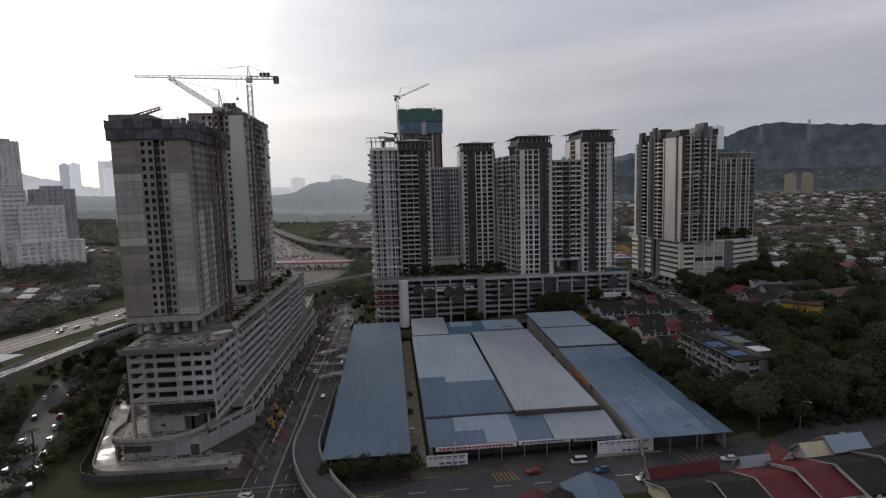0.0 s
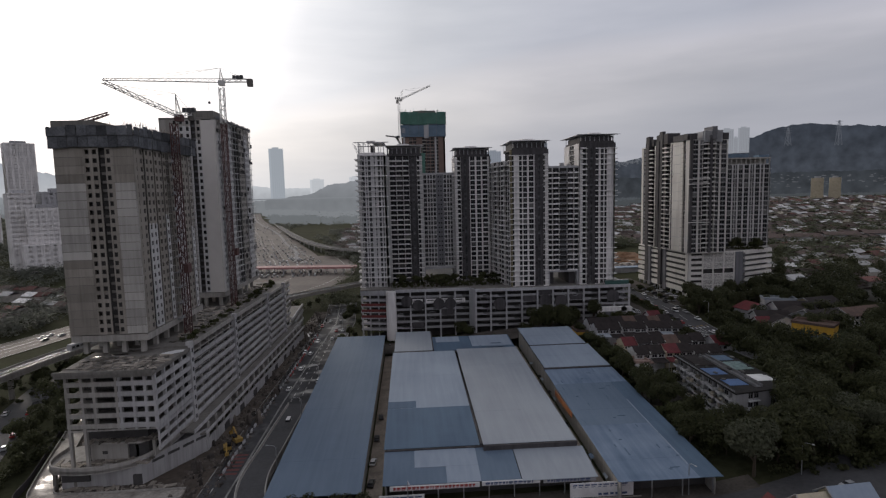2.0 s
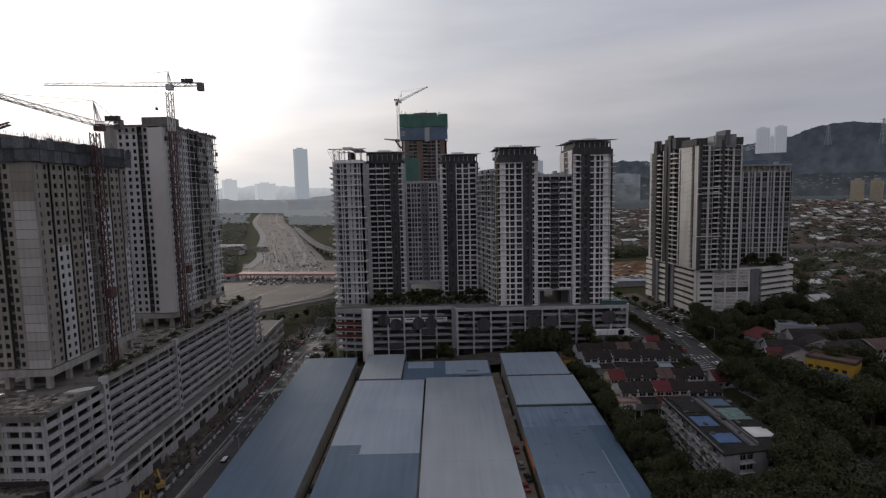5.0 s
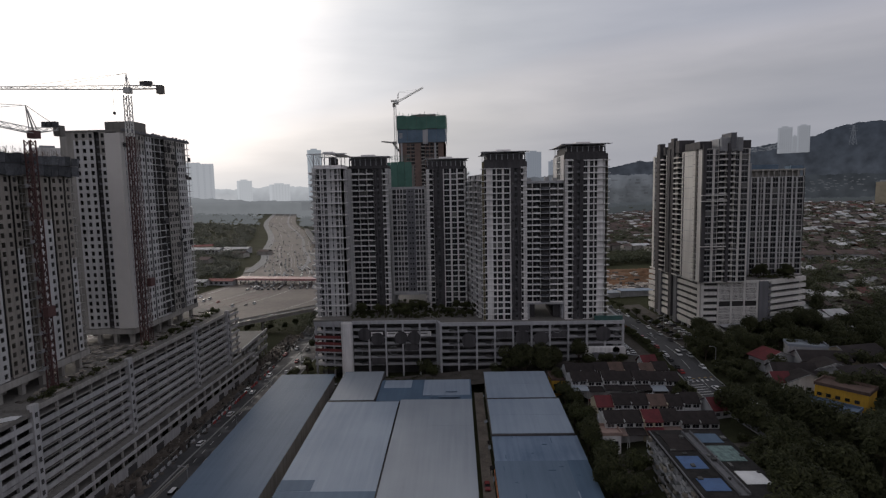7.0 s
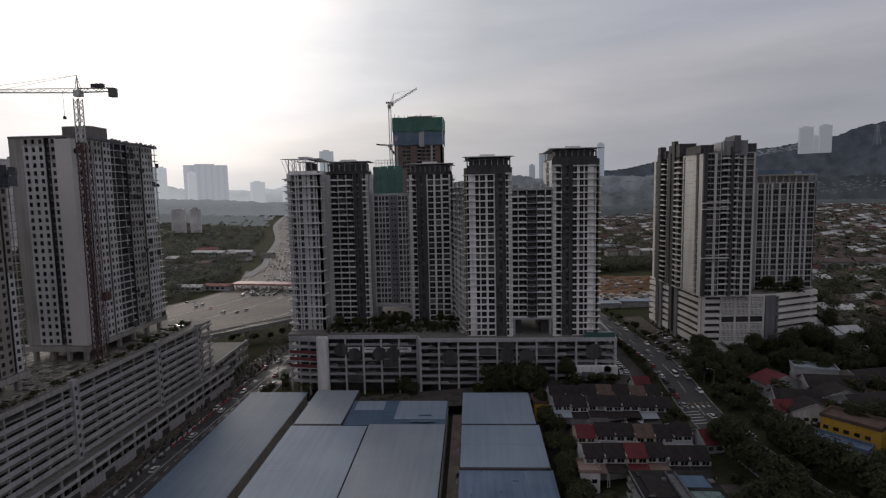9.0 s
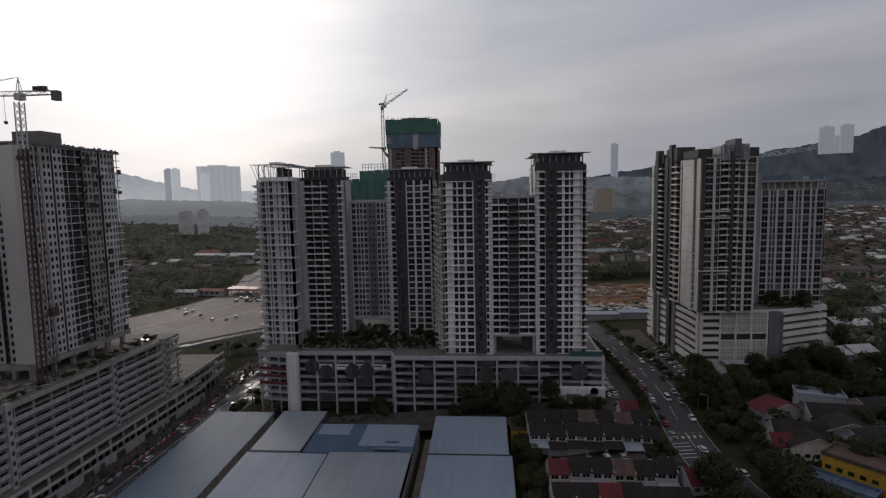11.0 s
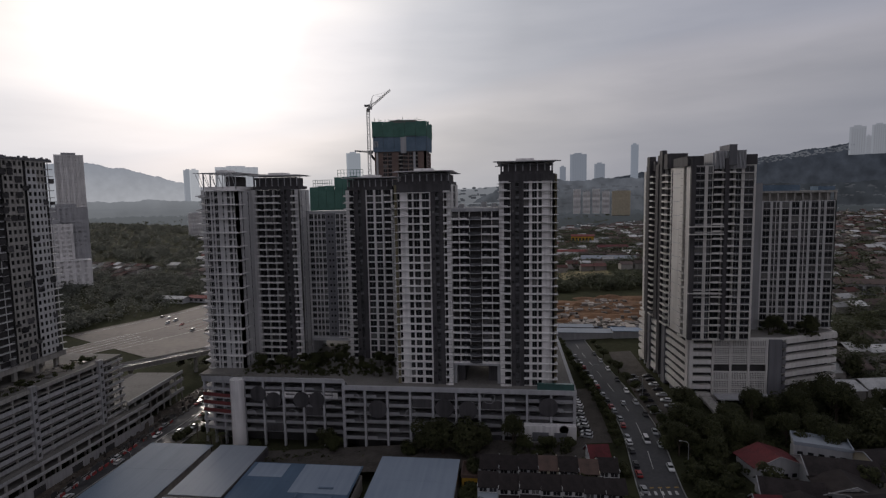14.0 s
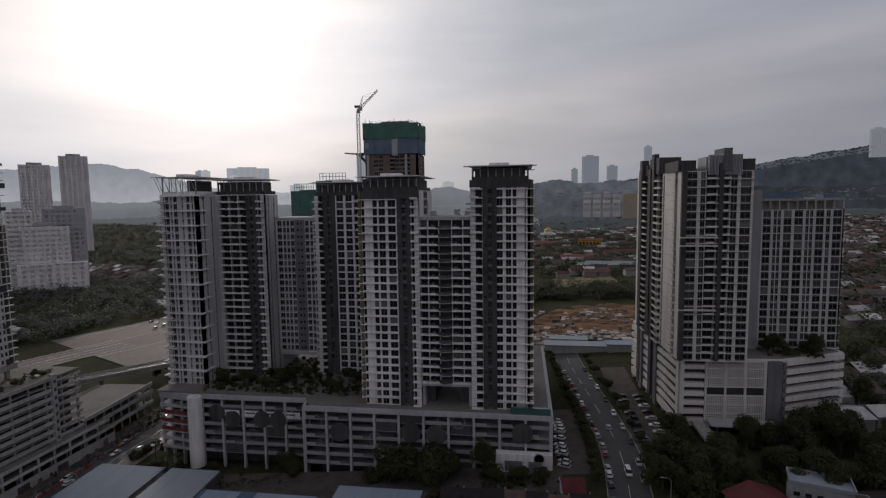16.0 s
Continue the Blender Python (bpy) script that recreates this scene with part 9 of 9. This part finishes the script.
RED_F = mat("far_bright_red_roof", (0.22, 0.07, 0.062), (0.14, 0.05, 0.046), 0.7, spec=0.15)
long_hall("long hall under a red metal roof", 174, 812, 44, 20, 6, -4, RED_F, CREAM)
long_hall("yellow school block under a red roof", 218, 1022, 40, 16, 13, -6, RED_F, YELLOW)
long_hall("pale block under a dull red roof", 138, 1060, 36, 18, 9, 4, RED_F, CREAM)
long_hall("terrace under a dark red roof", 238, 846, 44, 16, 8, 6, TILE_R, WHITE)
long_hall("wide grey metal workshop roof", 192, 716, 30, 22, 6, -8, SHEET_G, GREYW)
long_hall("wide grey metal workshop roof", 224, 706, 34, 20, 6, -6, SHEET_G, GREYW)
long_hall("long pale metal shed among trees", -376, 800, 56, 14, 7, -10, TILE_FP, GREYW)
long_hall("long pale metal shed among trees", -330, 812, 44, 14, 7, -10, TILE_FP, GREYW)
long_hall("hall with a red roof among trees", -392, 824, 30, 14, 9, 16, RED_F, CREAM)
long_hall("low hall with a red metal roof beside the motorway", -226, 512, 28, 10, 5, -8, RED_F, GREYW)
long_hall("low pale shed beside the motorway", -254, 506, 30, 10, 5, -8, TILE_FP, GREYW)
M = thing("mosque", "white mosque with a golden dome among houses", "mosque", 157, 1308, ground(157, 1308))
for nm, m, r, z0, z1 in (("prayer_hall", WHITE, 18, -2, 11), ("drum", WHITE, 9, 11, 15)):
    q = MB()
    q.prism([(r * math.cos(i * math.pi / 8), r * math.sin(i * math.pi / 8)) for i in range(16)], z0, z1)
    ob = new(nm, q.mesh(nm, m))
    ob.parent = M
q = MB()
for k in range(6):
    for i in range(16):
        p = [(8.6 * math.cos(b * math.pi / 12) * math.cos(a * math.pi / 8), 8.6 * math.cos(b * math.pi / 12) * math.sin(a * math.pi / 8), 15 + 8.6 * math.sin(b * math.pi / 12)) for a, b in ((i, k), (i + 1, k), (i + 1, k + 1), (i, k + 1))]
        q.quad(*p)
ob = new("dome", q.mesh("dome", mat("gold_dome", (0.5, 0.32, 0.08), (0.4, 0.25, 0.06), 0.35, 0.6)))
ob.parent = M
for i in range(7):
    long_hall("terrace of shop houses under a dark tiled roof", 330 + i * 34, 470 - i * 10, 32, 16, 9, -14, TILE_F, GREYW)
for x, y, w, d, m in ((130, 335, 40, 10, SHEET_G), (158, 333, 26, 9, SHEET_L), (125, 350, 22, 8, SHEET_G)):
    T = thing("site_cabin", "pale flat-roofed site cabin on the earthworks", "cabin", x, y, ground(x, y))
    for nm, b, mm in (("wall", (-w / 2, -d / 2, -1, w / 2, d / 2, 4), GREYW), ("roof", (-w / 2 - .4, -d / 2 - .4, 4, w / 2 + .4, d / 2 + .4, 4.4), m)):
        q = MB()
        q.box(*b)
        ob = new(nm, q.mesh(nm, mm))
        ob.parent = T


# ---------------------------------------------------------------- far backdrop: hills and skyline, haze painted into glowing tones
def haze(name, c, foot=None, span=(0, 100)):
    """A glowing far tone with the haze painted in, mottled by tree tops and graded towards the foot."""
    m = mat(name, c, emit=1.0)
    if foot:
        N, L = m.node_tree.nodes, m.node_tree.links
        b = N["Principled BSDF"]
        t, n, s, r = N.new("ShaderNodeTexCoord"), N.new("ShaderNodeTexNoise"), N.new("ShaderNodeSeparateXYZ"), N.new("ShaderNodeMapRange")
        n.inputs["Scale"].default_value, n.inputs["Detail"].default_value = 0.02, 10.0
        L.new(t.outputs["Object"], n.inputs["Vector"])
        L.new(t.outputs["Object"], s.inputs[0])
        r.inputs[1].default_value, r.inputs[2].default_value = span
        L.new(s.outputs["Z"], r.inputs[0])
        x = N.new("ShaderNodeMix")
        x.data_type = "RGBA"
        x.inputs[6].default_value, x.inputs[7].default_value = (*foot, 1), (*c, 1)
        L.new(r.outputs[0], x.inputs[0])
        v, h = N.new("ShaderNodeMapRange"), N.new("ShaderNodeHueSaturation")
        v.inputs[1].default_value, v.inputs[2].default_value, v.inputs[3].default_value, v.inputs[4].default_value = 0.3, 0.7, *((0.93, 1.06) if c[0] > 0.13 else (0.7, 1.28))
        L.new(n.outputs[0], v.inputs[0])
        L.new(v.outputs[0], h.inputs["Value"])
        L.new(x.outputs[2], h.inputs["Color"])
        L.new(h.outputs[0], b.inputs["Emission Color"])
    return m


def ridge(name, label, dist, pts, c, base=-60, seed=0, foot=None):
    """A far ridge as a solid strip: (azimuth, elevation) in degrees from mid-path at 95 m."""
    rr = random.Random(seed)
    q = MB()
    P = []
    wob = 0.0
    for (a0, e0), (a1, e1) in zip(pts[:-1], pts[1:]):
        n = max(1, int(abs(a1 - a0) / 0.1))
        for i in range(n):
            t = i / n
            t = t * t * (3 - 2 * t) * 0.5 + t * 0.5
            wob = wob * 0.8 + rr.uniform(-.045, .045)
            P.append((a0 + (a1 - a0) * i / n, e0 + (e1 - e0) * t + wob + rr.uniform(-.018, .018)))
    P.append(pts[-1])
    for (a0, e0), (a1, e1) in zip(P[:-1], P[1:]):
        b0, b1 = polar(a0, dist), polar(a1, dist)
        c0, c1 = polar(a0, dist + 60), polar(a1, dist + 60)
        z0, z1 = 95 + dist * math.tan(radians(e0)), 95 + dist * math.tan(radians(e1))
        q.hexa([(*b0, base), (*b1, base), (*c1, base), (*c0, base), (*b0, z0), (*b1, z1), (*c1, z1), (*c0, z0)])
    top = 95 + dist * math.tan(radians(max(e for a, e in pts)))
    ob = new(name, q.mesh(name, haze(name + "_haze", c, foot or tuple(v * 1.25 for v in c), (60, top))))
    tagged(ob, label, "", "", "structure")


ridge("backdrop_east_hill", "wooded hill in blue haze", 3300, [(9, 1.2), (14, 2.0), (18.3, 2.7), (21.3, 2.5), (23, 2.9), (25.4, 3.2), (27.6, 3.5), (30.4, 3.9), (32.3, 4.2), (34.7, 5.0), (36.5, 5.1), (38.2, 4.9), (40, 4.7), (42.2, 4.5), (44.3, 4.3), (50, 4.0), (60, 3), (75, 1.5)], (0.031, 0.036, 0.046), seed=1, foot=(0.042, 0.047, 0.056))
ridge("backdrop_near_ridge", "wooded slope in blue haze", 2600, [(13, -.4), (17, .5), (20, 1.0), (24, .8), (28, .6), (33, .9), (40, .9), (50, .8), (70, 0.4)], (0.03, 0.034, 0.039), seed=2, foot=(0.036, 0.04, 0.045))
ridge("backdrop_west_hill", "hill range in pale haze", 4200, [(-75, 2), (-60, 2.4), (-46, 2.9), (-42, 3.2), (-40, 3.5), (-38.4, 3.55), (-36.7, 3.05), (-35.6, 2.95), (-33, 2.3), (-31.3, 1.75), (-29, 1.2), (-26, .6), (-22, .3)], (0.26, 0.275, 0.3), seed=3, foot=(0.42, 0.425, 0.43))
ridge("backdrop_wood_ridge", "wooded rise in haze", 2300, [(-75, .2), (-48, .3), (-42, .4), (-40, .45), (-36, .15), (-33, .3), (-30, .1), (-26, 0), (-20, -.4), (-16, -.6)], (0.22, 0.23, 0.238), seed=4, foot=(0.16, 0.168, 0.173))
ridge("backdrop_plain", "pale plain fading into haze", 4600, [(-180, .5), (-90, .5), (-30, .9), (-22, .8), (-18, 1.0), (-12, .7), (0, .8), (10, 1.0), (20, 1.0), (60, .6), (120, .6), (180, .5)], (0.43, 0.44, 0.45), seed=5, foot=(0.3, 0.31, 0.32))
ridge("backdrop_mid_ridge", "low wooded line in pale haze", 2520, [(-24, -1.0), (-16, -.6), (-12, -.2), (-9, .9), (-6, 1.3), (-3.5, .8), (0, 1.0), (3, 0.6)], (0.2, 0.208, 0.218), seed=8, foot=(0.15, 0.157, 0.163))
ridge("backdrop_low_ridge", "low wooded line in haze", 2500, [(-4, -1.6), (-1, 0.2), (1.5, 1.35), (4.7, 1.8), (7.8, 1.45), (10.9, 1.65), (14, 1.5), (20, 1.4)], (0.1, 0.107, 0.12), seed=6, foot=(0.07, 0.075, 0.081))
rr = random.Random(61)
q = MB()
for k in range(260):
    az = rr.uniform(20.5, 31.0)
    el = float(np.interp(az, [20, 21.3, 23, 25.4, 27.6, 30.4, 31], [2.4, 2.45, 2.8, 3.15, 3.4, 3.75, 3.85])) - 0.02 - 0.42 * rr.random() ** 1.5
    x, y = polar(az, 3270 - rr.uniform(0, 20))
    z = 95 + 3270 * math.tan(radians(el))
    w = rr.uniform(1.5, 4.5)
    q.box(x - w, y - 4, z - 3, x + w, y + 4, z + rr.uniform(0, 4))
for k in range(200):
    az = rr.uniform(24, 46)
    el = rr.uniform(-0.3, 0.75) - rr.random() * 0.3
    x, y = polar(az, 2585)
    z = 95 + 2585 * math.tan(radians(el))
    w = rr.uniform(1.5, 6)
    q.box(x - w, y - 3, z - 2, x + w, y + 3, z + rr.uniform(0, 2.5))
for k in range(120):
    az = rr.uniform(-4, 21)
    el = rr.uniform(-1.2, 1.0)
    x, y = polar(az, 2488)
    z = 95 + 2488 * math.tan(radians(el))
    w = rr.uniform(4, 16)
    q.box(x - w, y - 3, z - 3, x + w, y + 3, z + rr.uniform(1, 7))
# the houses glow in a painted haze tone too
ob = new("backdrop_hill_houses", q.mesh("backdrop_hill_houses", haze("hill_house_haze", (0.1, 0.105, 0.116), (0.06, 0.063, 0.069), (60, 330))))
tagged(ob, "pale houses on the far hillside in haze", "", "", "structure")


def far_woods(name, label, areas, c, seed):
    """Tree tops of the far plain in one glowing tone, haze painted into it."""
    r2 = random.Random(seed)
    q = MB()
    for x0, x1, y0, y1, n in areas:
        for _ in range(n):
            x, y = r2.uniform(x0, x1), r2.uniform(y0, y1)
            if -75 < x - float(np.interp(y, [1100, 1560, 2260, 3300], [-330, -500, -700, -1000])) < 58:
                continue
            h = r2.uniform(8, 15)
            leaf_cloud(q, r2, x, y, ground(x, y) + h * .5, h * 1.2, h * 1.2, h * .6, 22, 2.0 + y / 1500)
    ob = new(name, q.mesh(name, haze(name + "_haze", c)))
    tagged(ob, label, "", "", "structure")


# glow colours pale with distance in place of real haze
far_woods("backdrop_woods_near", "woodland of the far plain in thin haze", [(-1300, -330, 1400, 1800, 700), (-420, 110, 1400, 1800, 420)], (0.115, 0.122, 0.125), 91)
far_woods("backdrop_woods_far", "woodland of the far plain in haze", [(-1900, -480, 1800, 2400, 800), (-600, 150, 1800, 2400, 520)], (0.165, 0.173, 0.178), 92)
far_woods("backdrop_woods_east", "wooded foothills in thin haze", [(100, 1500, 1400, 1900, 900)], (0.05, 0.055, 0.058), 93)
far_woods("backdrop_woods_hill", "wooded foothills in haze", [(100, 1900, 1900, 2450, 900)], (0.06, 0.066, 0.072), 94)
# flyover and pylons glow in tones with the haze painted in
q = MB()
fly = [(-1500, 1500), (-760, 1650), (-200, 1720), (120, 1700)]
strip(q, smooth(fly, 6), 16, lift=0, z=[80] * 19, step=20, thick=3.5)
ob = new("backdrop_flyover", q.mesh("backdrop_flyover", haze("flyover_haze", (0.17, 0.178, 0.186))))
tagged(ob, "long elevated road crossing the far plain in haze", "", "", "structure")
for az, el0, el1 in ((35.3, 3.3, 4.9), (39.0, 3.1, 5.2)):
    q = MB()
    x, y = polar(az, 3000)
    z0, z1 = 95 + 3000 * math.tan(radians(el0)), 95 + 3000 * math.tan(radians(el1))
    lattice(q, (x, y, z0), (x, y, z1), 20, 4, 16, 0.35)
    for k in (0.72, 0.84, 0.96):
        q.beam((x - 18, y, z0 + (z1 - z0) * k), (x + 18, y, z0 + (z1 - z0) * k), 0.6)
    ob = new("backdrop_pylon", q.mesh("backdrop_pylon", haze("pylon_haze", (0.075, 0.08, 0.092))))
    tagged(ob, "lattice power pylon on the far hill in haze", "", "", "structure")


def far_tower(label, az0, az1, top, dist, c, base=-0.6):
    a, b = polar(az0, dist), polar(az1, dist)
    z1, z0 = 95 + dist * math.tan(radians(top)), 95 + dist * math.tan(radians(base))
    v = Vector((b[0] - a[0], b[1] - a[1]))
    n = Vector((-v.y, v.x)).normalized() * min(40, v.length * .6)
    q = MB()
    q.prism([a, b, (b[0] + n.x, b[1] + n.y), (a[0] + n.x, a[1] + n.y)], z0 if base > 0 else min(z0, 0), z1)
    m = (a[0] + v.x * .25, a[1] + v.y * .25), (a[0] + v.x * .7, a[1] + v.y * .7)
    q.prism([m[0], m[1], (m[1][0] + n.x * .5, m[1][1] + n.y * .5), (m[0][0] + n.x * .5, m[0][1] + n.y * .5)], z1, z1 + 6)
    # flat glow in a haze colour, taking no light of its own
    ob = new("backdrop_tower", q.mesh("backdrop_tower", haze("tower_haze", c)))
    tagged(ob, label, "", "", "structure")
    u, w = v.normalized(), v.length                 # window strips, and a paler edge painted on as the lit side
    F = (a, (u.x, u.y), (u.y, -u.x))
    zb = max(z0, 40)
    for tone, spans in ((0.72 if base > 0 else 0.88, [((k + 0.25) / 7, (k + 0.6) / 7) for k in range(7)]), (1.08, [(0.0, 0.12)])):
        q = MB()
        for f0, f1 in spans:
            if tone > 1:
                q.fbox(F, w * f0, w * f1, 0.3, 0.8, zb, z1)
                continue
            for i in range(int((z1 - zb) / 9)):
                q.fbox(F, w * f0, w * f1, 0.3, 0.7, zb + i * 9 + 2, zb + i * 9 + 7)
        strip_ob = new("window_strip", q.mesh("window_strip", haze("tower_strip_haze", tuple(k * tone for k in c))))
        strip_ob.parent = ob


# tower glow colours, by depth of painted haze
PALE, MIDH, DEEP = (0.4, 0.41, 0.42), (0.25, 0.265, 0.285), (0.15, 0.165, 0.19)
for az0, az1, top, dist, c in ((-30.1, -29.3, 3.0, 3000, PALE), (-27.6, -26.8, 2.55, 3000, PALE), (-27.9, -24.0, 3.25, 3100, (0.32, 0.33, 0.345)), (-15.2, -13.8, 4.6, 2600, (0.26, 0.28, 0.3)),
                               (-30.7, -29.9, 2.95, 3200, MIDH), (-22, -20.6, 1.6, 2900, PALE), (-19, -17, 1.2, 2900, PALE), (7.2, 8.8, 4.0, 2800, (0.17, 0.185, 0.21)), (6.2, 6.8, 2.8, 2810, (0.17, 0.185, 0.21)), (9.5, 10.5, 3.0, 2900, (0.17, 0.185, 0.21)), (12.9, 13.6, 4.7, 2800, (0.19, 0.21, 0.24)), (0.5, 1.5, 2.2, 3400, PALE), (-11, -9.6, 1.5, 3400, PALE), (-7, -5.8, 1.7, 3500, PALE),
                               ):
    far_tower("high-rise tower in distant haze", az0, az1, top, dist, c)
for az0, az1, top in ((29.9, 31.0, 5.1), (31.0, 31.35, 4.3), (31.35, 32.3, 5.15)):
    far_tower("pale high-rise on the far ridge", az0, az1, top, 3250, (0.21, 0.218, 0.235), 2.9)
